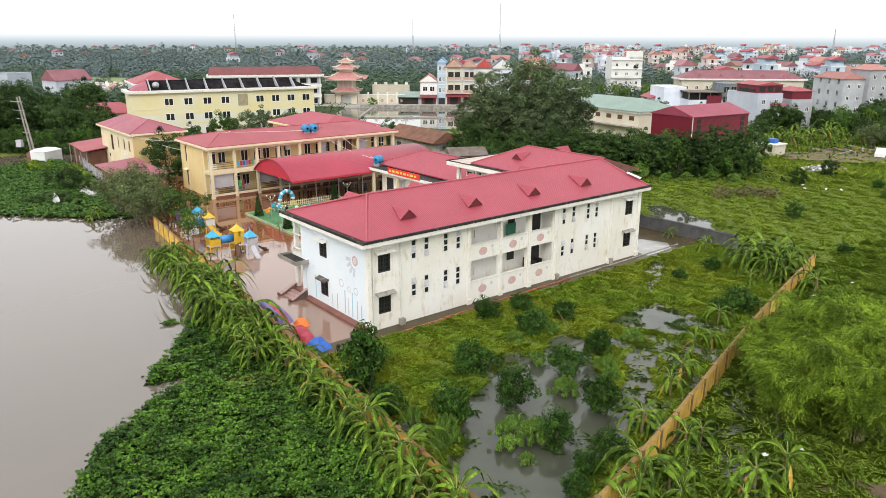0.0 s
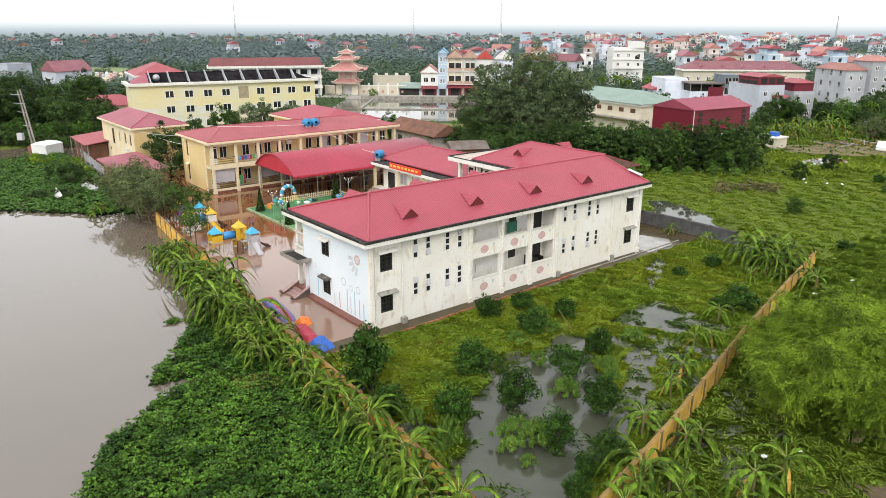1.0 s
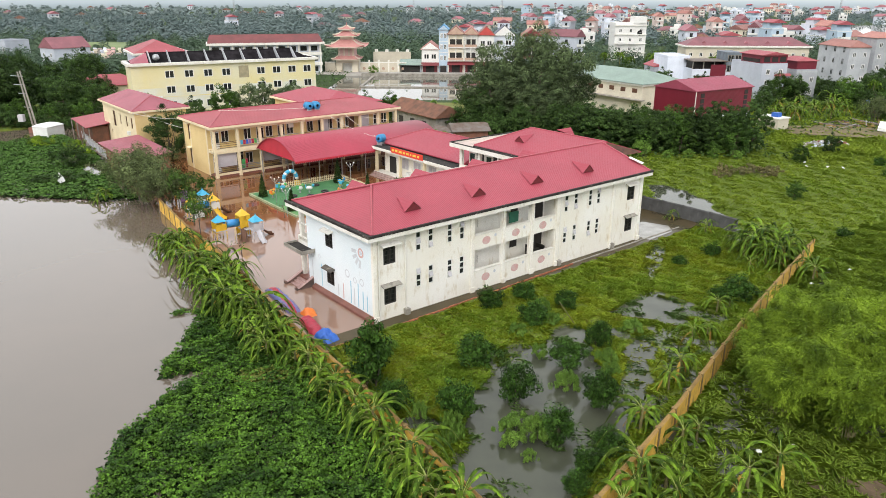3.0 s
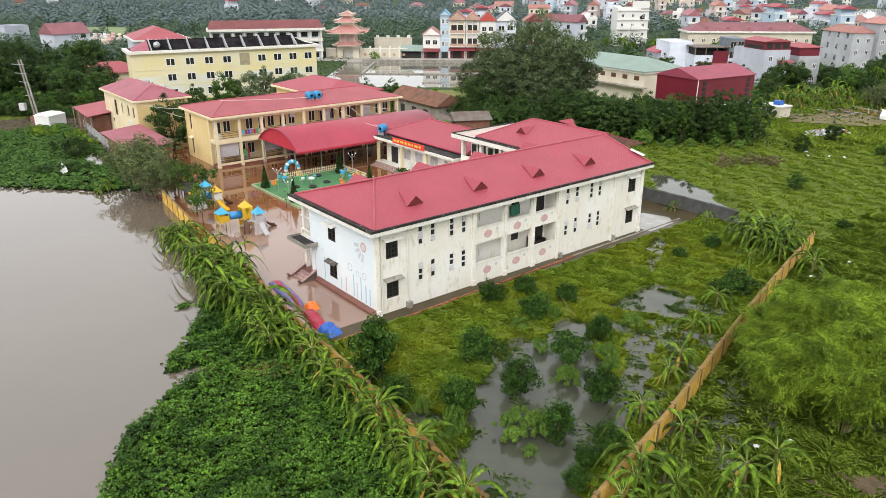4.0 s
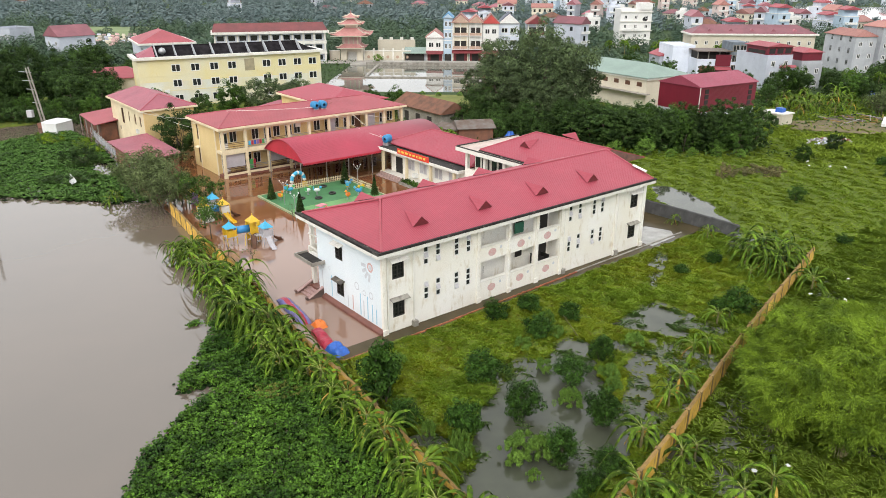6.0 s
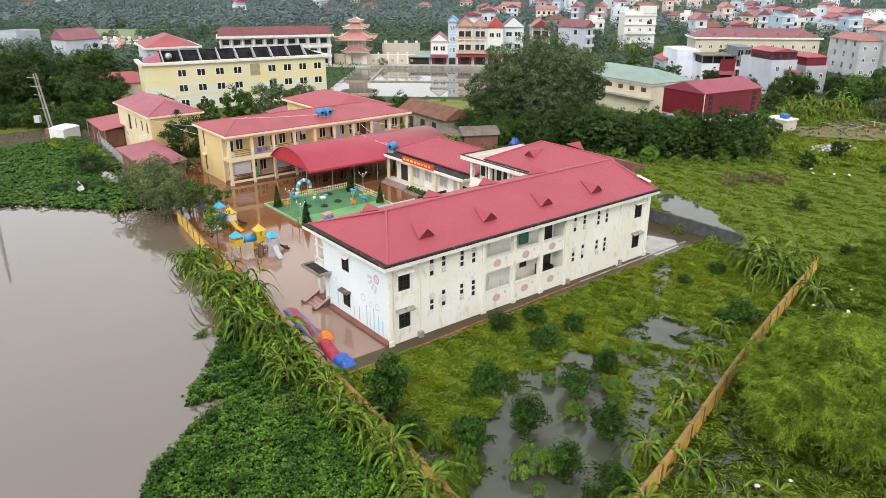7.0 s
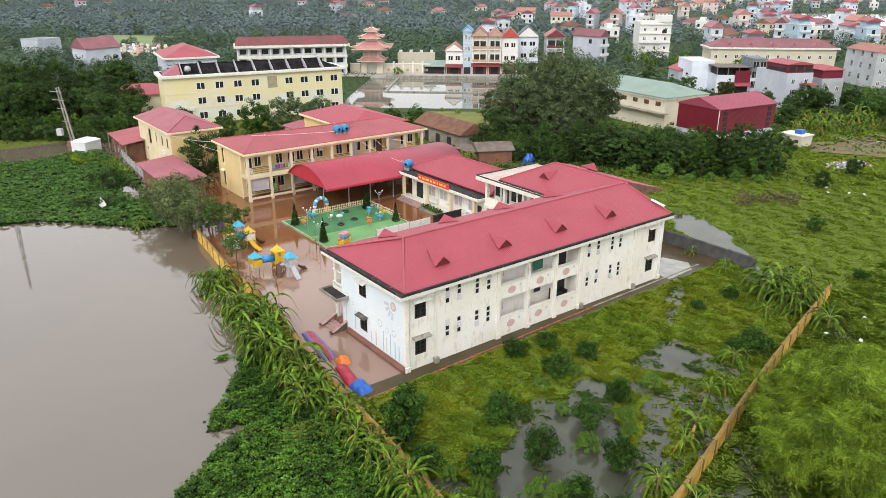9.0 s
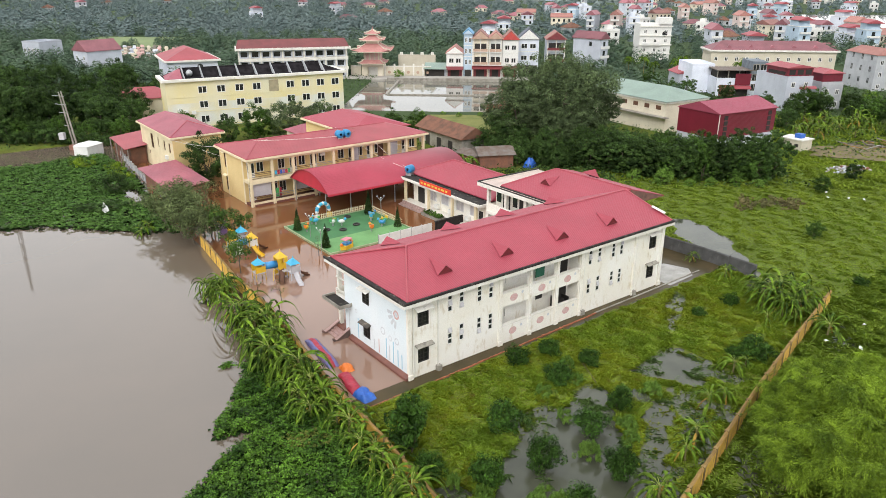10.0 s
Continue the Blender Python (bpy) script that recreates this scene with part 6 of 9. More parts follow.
rl = thing("low_red_roofed_house", place(-85.5, 158.0, 31.0), "low house with a crimson sheet roof", "house")
part("wall", G().box(0, 12, 0, 9, -0.5, 5.2), TOWN_CREAM, rl)
part("roof", G().hip(-0.6, 12.6, -0.6, 9.6, 5.3, 2.0, 3.5, "x", 0.15), ROOF_OLD, rl)
mid = thing("small_rose_roof", at(30.5, 80.0), "small outbuilding with a violet-red roof among trees", "outbuilding")
part("wall", G().box(0, 8, 0, 6, -0.5, 3.6), TOWN_CREAM, mid)
part("roof", G().hip(-0.5, 8.5, -0.5, 6.5, 3.7, 1.3, 2.5, "x", 0.1), ROOF_VIOLET, mid)

# pagoda gate
pg = thing("pagoda_gate", place(-39.9, 243.5, 0), "three-tier pagoda gate with upturned red tile roofs", "pagoda")


def curved_roof(parent, z, r, h, r_top):
    """A square tier with eaves that sag at the middle and lift at the corners."""
    g = G()
    n, k = 32, 5
    for j in range(k + 1):
        q = j / k
        rad = r + (r_top - r) * q
        zz = z + h * q ** 1.7
        for i in range(n):
            a = 2 * math.pi * i / n
            c = 1 / max(abs(math.cos(a)), abs(math.sin(a)))
            lift = (c - 1) / 0.414
            g.v.append((rad * math.cos(a) * c * (1 + 0.06 * lift * (1 - q)), rad * math.sin(a) * c * (1 + 0.06 * lift * (1 - q)), zz + (1 - q) ** 2 * lift ** 2 * h * 0.38))
    for j in range(k):
        g.f += [(j * n + i, j * n + (i + 1) % n, (j + 1) * n + (i + 1) % n, (j + 1) * n + i) for i in range(n)]
    g.f += [tuple(range(n - 1, -1, -1)), tuple(range(k * n, (k + 1) * n))]
    rf = part("tier_roof", g, PAGODA_RED, parent)
    c_ = r * 1.06
    for sx in (-1, 1):
        for sy in (-1, 1):
            part("corner_ridge", G().rod((sx * c_, sy * c_, z + h * 0.4), (sx * (c_ + r_top) / 2, sy * (c_ + r_top) / 2, z + h * 0.47), 0.16, n=5).rod((sx * (c_ + r_top) / 2, sy * (c_ + r_top) / 2, z + h * 0.47), (sx * r_top, sy * r_top, z + h), 0.16, n=5), TOWN_CREAM, rf)
    part("eave_edge", G().box(-r, r, -r - 0.08, -r, z - 0.12, z + 0.14), TOWN_CREAM, rf)


part("gate_body", G().box(-3.6, -1.7, -2, 2, -0.5, 4.6).box(1.7, 3.6, -2, 2, -0.5, 4.6).box(-1.7, 1.7, -2, 2, 3.4, 4.6), TOWN_CREAM, pg)
part("gate_leaf", G().box(-1.7, 1.7, -0.1, 0.1, -0.3, 3.4), FRAME_WHITE, pg)
curved_roof(pg, 4.6, 4.4, 1.2, 2.8)
part("tier_wall", G().box(-2.7, 2.7, -2.7, 2.7, 5.6, 8.6), PINK_PAINT, pg)
for x in (-2.5, -0.9, 0.7, 2.1):
    part("tier_column", G().box(x, x + 0.4, -3.0, -2.7, 5.8, 8.6), TOWN_CREAM, pg)
curved_roof(pg, 8.5, 6.0, 2.4, 2.2)
part("tier_wall", G().box(-1.9, 1.9, -1.9, 1.9, 10.7, 12.0), TOWN_CREAM, pg)
curved_roof(pg, 11.9, 3.7, 1.6, 1.2)
part("tier_wall", G().box(-1.0, 1.0, -1.0, 1.0, 13.3, 14.0), TOWN_CREAM, pg)
curved_roof(pg, 13.9, 2.3, 1.3, 0.25)
part("finial", G().rod((0, 0, 15.1), (0, 0, 16.3), 0.25, 0.05, 8), PAGODA_RED, pg)

gw = thing("cream_gate_wall", place(-47.5, 243.0, 0), "cream ornamental wall beside the pagoda gate", "wall")
for x0, x1 in ((0, 3.5), (11.5, 27.0)):
    part("wall_panel", G().box(x0, x1, 0, 0.4, -0.5, 3.4), TOWN_CREAM, gw)
    part("coping", G().box(x0, x1, -0.15, 0.55, 3.4, 3.65), TRIM_WHITE, gw)
for i in range(5):
    part("ornament", G().rod((13 + 3.2 * i, -0.06, 1.6), (13 + 3.2 * i, 0.0, 1.6), 0.5, n=12), BROWN_TRIM, gw)
    part("wall_post", G().box(11.3 + 3.2 * i, 11.8 + 3.2 * i, -0.12, 0.5, -0.5, 4.3), TRIM_WHITE, gw)
hw = thing("cream_shrine_hall", place(-33.0, 256.0, 0), "low cream shrine wall with stepped coping behind trees", "wall")
part("wall_panel", G().box(0, 13, 0, 1.0, -0.5, 6.0), TOWN_CREAM, hw)
for i in range(4):
    part("merlon", G().box(0.6 + 3.6 * i, 1.6 + 3.6 * i, -0.1, 0.9, 6.0, 6.8), TRIM_WHITE, hw)

# row of villas across the far pond
def villa(x, w, floors, fh, wall, roof, gable_h, label, depth=9.0, y=243.5, balcony=True, accent=None, awning=True):
    v = thing("villa", place(x, y, 0), label, "villa", "villas by the pond")
    top = floors * fh
    part("wall", G().box(0, w, 0, depth, -0.5, top), wall, v)
    acc = accent or BROWN_TRIM
    for k in range(floors):
        z = k * fh
        if k == 0:
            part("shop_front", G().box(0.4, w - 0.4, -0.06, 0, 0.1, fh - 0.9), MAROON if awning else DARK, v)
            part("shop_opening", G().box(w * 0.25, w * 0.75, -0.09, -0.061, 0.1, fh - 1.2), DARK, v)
            if awning:
                part("awning", G().add([(-0.1, 0, fh - 0.3), (w + 0.1, 0, fh - 0.3), (w + 0.1, -2.4, fh - 1.1), (-0.1, -2.4, fh - 1.1), (-0.1, -2.4, fh - 1.2), (w + 0.1, -2.4, fh - 1.2), (w + 0.1, 0, fh - 0.45), (-0.1, 0, fh - 0.45)],
                                       [(0, 3, 2, 1), (4, 7, 6, 5), (3, 4, 5, 2), (0, 7, 4, 3), (1, 2, 5, 6)]), MAROON, v)
            continue
        if balcony:
            part("balcony_slab", G().box(0.15, w - 0.15, -1.0, 0, z - 0.1, z + 0.12), FRAME_WHITE, v)
            part("balustrade", G().box(0.2, w - 0.2, -1.0, -0.9, z + 0.12, z + 1.0), acc, v)
            part("loggia_opening", G().box(0.7, w - 0.7, -0.05, 0.0, z + 0.15, z + 2.6), DARK, v)
            for q in (0.15, w / 2 - 0.15, w - 0.45):
                part("pillar", G().rod((q + 0.15, -0.85, z + 0.1), (q + 0.15, -0.85, z + fh - 0.2), 0.16, n=8), TRIM_WHITE, v)
        else:
            simple_window(v, w * 0.14, z + 0.8, w * 0.3, 1.6)
            simple_window(v, w * 0.56, z + 0.8, w * 0.3, 1.6)
        part("string_course", G().box(-0.06, w + 0.06, -0.1, 0, z + fh - 0.25, z + fh - 0.05), FRAME_WHITE, v)
    part("roof", G().hip(-0.4, w + 0.4, -1.3 if balcony else -0.5, depth + 0.3, top + 0.05, gable_h, 0.0, "y", 0.15), roof, v)
    part("gable_trim", G().add([(-0.2, -1.35 if balcony else -0.55, top), (w + 0.2, -1.35 if balcony else -0.55, top), (w / 2, -1.35 if balcony else -0.55, top + gable_h - 0.3)], [(0, 1, 2)]), acc, v)
    return v


BLUE_ROOF = mat("blue_sheet_roof", (0.1, 0.3, 0.5), (0.08, 0.25, 0.43), 0.6, 0.5)
GREY_ROOF = mat("slate_grey_roof", (0.12, 0.13, 0.17), (0.09, 0.1, 0.13), 0.7, 0.5)
villa(-15.4, 5.6, 2, 3.9, FRAME_WHITE, SALMON, 2.4, "white two-storey villa with salmon gable roof", balcony=False, accent=FRAME_WHITE)
villa(-9.7, 2.9, 4, 3.5, VILLA_BLUE, BLUE_ROOF, 1.6, "narrow pale blue villa with blue roof", balcony=False, accent=VILLA_BLUE, awning=False)
villa(-6.8, 5.3, 3, 4.2, TOWN_CREAM, SALMON, 2.7, "cream villa with brown balconies and salmon gable")
villa(-1.4, 4.4, 3, 4.2, FRAME_WHITE, SALMON, 2.3, "white villa with arched loggias and red gable")
villa(3.1, 5.2, 3, 4.1, FRAME_WHITE, SALMON, 2.9, "white villa with windows and a crimson gable", balcony=False, accent=mat("crimson_gable", (0.5, 0.07, 0.06)))
villa(8.6, 7.0, 3, 3.9, TOWN_WALL, GREY_ROOF, 3.4, "grey-roofed white villa behind the row", balcony=False, y=254.0, accent=FRAME_WHITE, awning=False)
villa(18.5, 6.5, 3, 3.8, TOWN_WALL, SALMON, 2.6, "villa with maroon gable at the end of the row", y=258.0, accent=MAROON, awning=False)
lowsh = thing("low_shop", place(-22.5, 243.0, 0), "low shop row with a pale green sheet roof", "shop")
part("wall", G().box(0, 7.0, 0, 6, -0.5, 3.2), TOWN_WALL, lowsh)
part("shop_opening", G().box(0.5, 6.5, -0.05, 0.0, 0.0, 2.6), DARK, lowsh)
part("roof", G().add([(-0.4, -1.6, 3.0), (7.4, -1.6, 3.0), (7.4, 6.3, 4.2), (-0.4, 6.3, 4.2), (-0.4, -1.6, 2.85), (7.4, -1.6, 2.85), (7.4, 6.3, 4.05), (-0.4, 6.3, 4.05)], [(0, 1, 2, 3), (7, 6, 5, 4), (0, 4, 5, 1), (1, 5, 6, 2), (2, 6, 7, 3), (3, 7, 4, 0)]), GREEN_SHEET, lowsh)
# bank, road and far pond edges
tagged(part("pond_embankment", G().box(-34, 4, 233.0, 234.0, -0.6, 1.0).box(-30.6, -29.9, 205, 233, -0.6, 0.25).box(-30, 3, 204.2, 205.0, -0.6, 0.3), OLD_CONC), "stained concrete embankment of the far pond", "embankment", kind="structure")
tagged(part("pond_road", G().box(-52, 12, 234.2, 242.4, 0.0, 0.55), PAVE), "pale concrete road in front of the villas", "road", kind="structure")
tagged(part("dry_lawn", G().box(-15, 8, 148, 172, 0.3, 0.46), LAWN), "yellowish lawn by the far pond", "lawn", kind="structure")
tagged(part("pond_side_wall", G().box(2.5, 3.2, 178, 203, -0.5, 2.2).box(-1.5, 11, 175.5, 176.2, -0.5, 2.4), BRICK_OLD), "old brick wall by the far pond", "wall", kind="structure")

# tile house and sheds by the big trees
th = thing("tile_roofed_house", place(-15.5, 143.2, -52.5), "old low house with a brown clay tile roof", "house")
part("wall", G().box(0.4, 15.6, 0.4, 5.6, -0.5, 3.4), OLD_CONC, th)
part("gable", G().add([(15.6, 0.4, 3.4), (15.6, 5.6, 3.4), (15.6, 3.0, 4.9)], [(0, 1, 2)]), TOWN_WALL, th)
part("roof", G().hip(-0.2, 16.2, -0.3, 6.3, 3.4, 1.9, 0.0, "x", 0.12), CLAY_TILE, th, "brown weathered clay tile roof")
for x in (3, 7, 11):
    part("doorway", G().box(x, x + 1.4, 0.34, 0.4, 0, 2.3), DARK, th)
s1 = thing("brick_shed", place(-2.2, 121.3, 14), "small brick shed with a grey sheet roof", "shed")
part("wall", G().box(0, 6.0, 0, 4.5, -0.5, 2.6), BRICK_OLD, s1)
part("roof", G().hip(-0.4, 6.4, -0.5, 5.0, 2.65, 1.1, 0.0, "x", 0.08), RUST_SHEET, s1)
s2 = thing("lean_to_shed", place(-6.5, 125.5, -50), "dark sheet-roofed lean-to beside the tile house", "shed")
part("wall", G().box(0, 5.0, 0, 3.5, -0.5, 2.2), BRICK_OLD, s2)
part("roof", G().hip(-0.3, 5.3, -0.3, 3.8, 2.25, 0.6, 0.0, "x", 0.08), RUST_SHEET, s2)
tarp_heap("blue_tarp_cover", *to_uv(6.6, 123.2), 2.8, 2.0, 2.0, TARP_BLUE, "crumpled blue tarpaulin over a woodpile under the trees", 20, 4)

# crimson sheet shed
rs = thing("crimson_shed", place(41.8, 134.7, 33.0), "tall crimson sheet shed with a rose roof on a white base", "shed")
RL, RD = 15.8, 9.8
part("base_wall", G().box(0, RL, 0, RD, -0.5, 3.3), TOWN_WALL, rs)
part("sheet_wall", G().box(-0.05, RL + 0.05, -0.05, RD + 0.05, 3.3, 8.0), DEEP_RED_SHEET, rs)
part("gable_sheet", G().add([(-0.05, -0.05, 8.0), (-0.05, RD + 0.05, 8.0), (-0.05, RD / 2, 9.6)], [(0, 2, 1)]), DEEP_RED_SHEET, rs)
part("roof", G().hip(-0.25, RL + 0.25, -0.35, RD + 0.35, 8.02, 1.65, 0.0, "x", 0.1), ROOF_CRIMSON, rs)
for x in (1.3, 13.6):
    for k in range(4):
        part("louvre", G().box(x, x + 1.0, -0.12, -0.052, 3.7 + 1.0 * k, 4.5 + 1.0 * k), DARK, rs)
part("corner_pipe", G().rod((-0.1, -0.15, 0), (-0.1, -0.15, 8.0), 0.08, n=6), TRIM_WHITE, rs)

# hall with the pale green roof
gh = thing("green_roofed_hall", place(36.5, 153.7, 124.0), "cream hall under a pale green sheet roof", "hall")
GL, GD = 26.0, 13.5
part("wall", G().box(0.6, GL, -GD + 0.6, -0.6, -0.5, 6.7), TOWN_CREAM, gh)
part("eave_band", G().box(0.2, GL + 0.3, -GD + 0.2, -0.2, 6.5, 6.95), TRIM_WHITE, gh)
part("roof", G().hip(0, GL + 0.5, -GD, 0, 7.0, 2.2, 5.5, "x", 0.1), GREEN_SHEET, gh)
for i in range(7):
    w_ = G().box(2.0 + 3.4 * i, 3.4 + 3.4 * i, -0.6, -0.54, 5.0, 5.9)
    part("window", w_, WOOD_DOOR, gh)
part("lower_awning", G().box(-0.5, GL, -0.6, 0.9, 3.6, 3.75), OLD_CONC, gh)

# outhouse on the field's edge
oh = thing("outhouse", place(58.9, 138.2, 125.0), "small cream outhouse with two dark windows", "outhouse")
part("wall", G().box(0, 4.6, -3.4, 0, -0.5, 2.4), TOWN_CREAM, oh)
part("roof_slab", G().box(-0.2, 4.8, -3.6, 0.2, 2.4, 2.6), TRIM_WHITE, oh)
for x in (0.6, 2.0, 3.3):
    part("window", G().box(x, x + 0.8, 0.0, 0.04, 1.1, 1.7), DARK, oh)
part("blue_box", G().box(1.0, 2.4, -2.4, -1.2, 2.6, 3.4), TARP_BLUE, oh)

# houses of the near town edge


def town_block(name, x, y, turn, w, d, h, wall, label, roof=None, rh=1.5, rin=None, win=(2, 2), extra=None):
    t = thing(name, place(x, y, turn), label, "house", "town houses")
    part("wall", G().box(0, w, 0, d, -0.5, h), wall, t)
    if roof:
        part("roof", G().hip(-0.35, w + 0.35, -0.35, d + 0.35, h + 0.05, rh, rin, "x" if w > d else "y", 0.12), roof, t)
    else:
        part("parapet", G().box(0, w, 0, 0.15, h, h + 0.7).box(0, w, d - 0.15, d, h, h + 0.7).box(0, 0.15, 0.15, d - 0.15, h, h + 0.7).box(w - 0.15, w, 0.15, d - 0.15, h, h + 0.7), wall, t)
    nx, nz = win
    for k in range(nz):
        for i in range(nx):
            simple_window(t, w * (i + 0.5) / nx - 0.55, 1.0 + (h - 0.4) / nz * k, 1.1, 1.3)
    return t


ys = town_block("yellow_school", 73.2, 252.6, -1.0, 40.5, 11.0, 8.8, TOWN_CREAM, "long cream school under a red hip roof", TOWN_RED, 2.6, 5.0, (12, 2))
part("eave_band", G().box(-0.8, 41.3, -0.8, 11.8, 8.3, 8.82), TRIM_WHITE, ys)
for i in range(5):
    part("gablet", G().add([(5 + 7 * i, 1.2, 9.4), (7 + 7 * i, 1.2, 9.4), (6 + 7 * i, 1.2, 10.3), (6 + 7 * i, 4, 10.3)], [(0, 1, 2), (0, 2, 3), (2, 1, 3)]), TOWN_RED, ys)
g1 = town_block("grey_tower_house", 111.0, 220.0, 8.0, 6.5, 15.0, 10.5, GREY_WALL, "tall bare grey house with an orange tile roof", SALMON, 1.8, 2.0, (2, 3))
for i in range(3):
    for k in range(3):
        simple_window(g1, 2.0 + 4.4 * i, 2.2 + 3.3 * k, 1.1, 1.7, 0, GREY_WALL, (-1, 0.0))
town_block("grey_tower_house", 117.7, 219.0, 8.0, 6.0, 9.0, 13.2, GREY_WALL, "narrow stained grey house with orange roof terrace", SALMON, 1.5, 2.0, (2, 4))
town_block("cream_house", 127.0, 222.0, 5.0, 10.0, 12.0, 9.5, TOWN_CREAM, "cream town house with balconies", TOWN_RED, 2.0, 2.0, (3, 3))
wm = town_block("grey_white_house", 72.0, 183.0, 14.0, 7.0, 13.0, 8.2, TOWN_WALL, "grey-white narrow house with maroon roof terrace", None, win=(2, 3))
part("terrace_wall", G().box(0, 7.0, 0.5, 9.0, 8.9, 10.8), DEEP_RED_SHEET, wm)
for x in (0.6, 2.8, 5.0):
    part("terrace_opening", G().box(x, x + 1.6, 0.44, 0.5, 9.2, 10.4), DARK, wm)
part("terrace_opening", G().box(-0.06, 0.0, 1.2, 8.2, 9.1, 9.9), DARK, wm)
part("terrace_roof", G().hip(-0.4, 7.4, 0, 9.5, 10.9, 0.7, 0.0, "y", 0.1), ROOF_OLD, wm)
part("awning", G().hip(3.6, 7.6, -1.4, 0.1, 6.0, 0.5, 0.0, "x", 0.1), ROOF_OLD, wm)
wm2 = town_block("stained_house", 82.0, 186.5, 14.0, 6.0, 10.0, 6.5, GREY_WALL, "stained concrete house with a crimson roof room", None, win=(2, 2))
part("roof_room", G().box(0.2, 5.8, 0.5, 7, 7.2, 9.2), DEEP_RED_SHEET, wm2)
part("room_roof", G().hip(-0.2, 6.2, 0.1, 7.4, 9.25, 0.9, 1.5, "y", 0.1), ROOF_OLD, wm2)
town_block("grey_house", 57.3, 214.5, 5.0, 6.5, 12.0, 7.6, TOWN_WALL, "pale white windowless house wall beside the hall", None, win=(0, 0))
gm = town_block("half_built_house", 62.5, 207.5, 2.0, 13.5, 11.0, 4.6, TOWN_WALL, "white half-built house with an open terrace and crimson screens", None, win=(0, 0))
part("terrace_roof", G().box(-0.3, 9.5, -0.6, 8.0, 7.3, 7.55), RUST_SHEET, gm)
part("terrace_room", G().box(0.6, 8.6, 2.2, 8.0, 4.6, 7.3), DARK, gm)
for x in (0, 3.0, 6.0, 8.9):
    part("terrace_post", G().box(x, x + 0.22, 0.2, 0.42, 4.6, 7.3), OLD_CONC, gm)
part("brick_panel", G().box(0.8, 5.0, -0.08, -0.01, 0.2, 3.4), BRICK_OLD, gm)
part("crimson_screen", G().box(5.0, 9.2, -0.3, -0.12, 3.4, 6.5), DEEP_RED_SHEET, gm)
part("crimson_awning", G().add([(4.8, -0.05, 3.3), (9.3, -0.05, 3.3), (9.3, -1.7, 2.5), (4.8, -1.7, 2.5), (4.8, -0.05, 3.2), (9.3, -0.05, 3.2), (9.3, -1.7, 2.42), (4.8, -1.7, 2.42)], [(0, 3, 2, 1), (4, 5, 6, 7), (2, 3, 7, 6), (0, 4, 7, 3), (1, 2, 6, 5)]), ROOF_OLD, gm)
part("shop_opening", G().box(5.3, 8.8, -0.06, -0.01, 0.1, 2.4), DARK, gm)
part("upper_room", G().box(9.2, 13.48, 0.02, 8.0, 4.6, 9.8), mat("blue_grey_panel_wall", (0.16, 0.19, 0.22), (0.1, 0.12, 0.145), 0.6, 0.8, stain=(0.36, 0.38, 0.4), amount=0.35), gm, "dark blue-grey panelled upper room")
for k in range(3):
    simple_window(gm, 9.5, 1.8 + 2.7 * k, 1.7, 1.9, 0.0, OLD_CONC)
    simple_window(gm, 11.5, 1.8 + 2.7 * k, 1.7, 1.9, 0.0, OLD_CONC)
town_block("small_white_house", 55.5, 221.5, 6.0, 7.5, 9.0, 4.6, TOWN_WALL, "small white house with a rose gable roof", ROOF_OLD, 1.8, 0.0, (0, 0))
wt = town_block("white_tower_house", 56.5, 291.0, 3.0, 12.0, 10.0, 14.0, FRAME_WHITE, "tall white tower house with arched windows", None, win=(3, 4))
for z_ in (3.4, 6.8, 10.2, 13.6):
    part("cornice", G().box(-0.35, 12.35, -0.5, 0.0, z_, z_ + 0.3), TRIM_WHITE, wt)
for x_ in (1.0, 5.2):
    part("balcony", G().box(x_, x_ + 3.0, -1.3, -0.5, 6.8, 7.8), FRAME_WHITE, wt)
part("tower", G().box(7.0, 12.0, 0.0, 6.0, 14.0, 17.0), FRAME_WHITE, wt)
part("arched_window", G().rod((9.5, -0.06, 11.0), (9.5, 0.0, 11.0), 1.0, n=14), GLASS, wt)
town_block("grey_gable_house", -146.0, 248.0, -34.0, 9.5, 12.5, 7.4, TOWN_WALL, "white house with a red gable roof among trees", TOWN_RED, 3.4, 0.0, (2, 2))
town_block("white_house", -177.0, 268.0, -20.0, 9.0, 10.0, 8.0, TOWN_WALL, "white flat-roofed house among trees", None, win=(4, 2))
tarp_heap("blue_tarp_shelter", *to_uv(92.5, 173.0), 5.0, 3.4, 2.4, TARP_BLUE, "bright blue crumpled tarpaulin at the edge of the field", 10, 8)
# heap of timber and rubble on the field's edge, with a pickup
rub = thing("timber_heap", place(70.5, 139.5, 12), "heap of grey timber and rubble on bare soil", "rubble")
for i in range(40):
    a, x, y = random.uniform(0, 3.14), random.uniform(0, 13), random.uniform(0, 7)
    l_ = random.uniform(0.8, 2.4)
    part("plank", G().rod((x - l_ * math.cos(a), y - l_ * math.sin(a), 0.35 + random.uniform(0, 0.3)), (x + l_ * math.cos(a), y + l_ * math.sin(a), 0.45 + random.uniform(0, 0.7)), 0.1, n=5), random.choice((OLD_CONC, RUST_SHEET, COPING)), rub)
soil = [(71 + 11 * math.cos(t * 0.3927) * (1 + 0.25 * math.sin(3 * t)), 138 + 6.5 * math.sin(t * 0.3927) * (1 + 0.2 * math.cos(2 * t))) for t in range(16)]
flat("bare_soil_patch", soil, BARE, 0.47, "bare trodden soil patch on the field", "ground")
stones = thing("rubble_heap", place(62.0, 124.5, 20), "heap of pale broken brick and concrete rubble", "rubble")
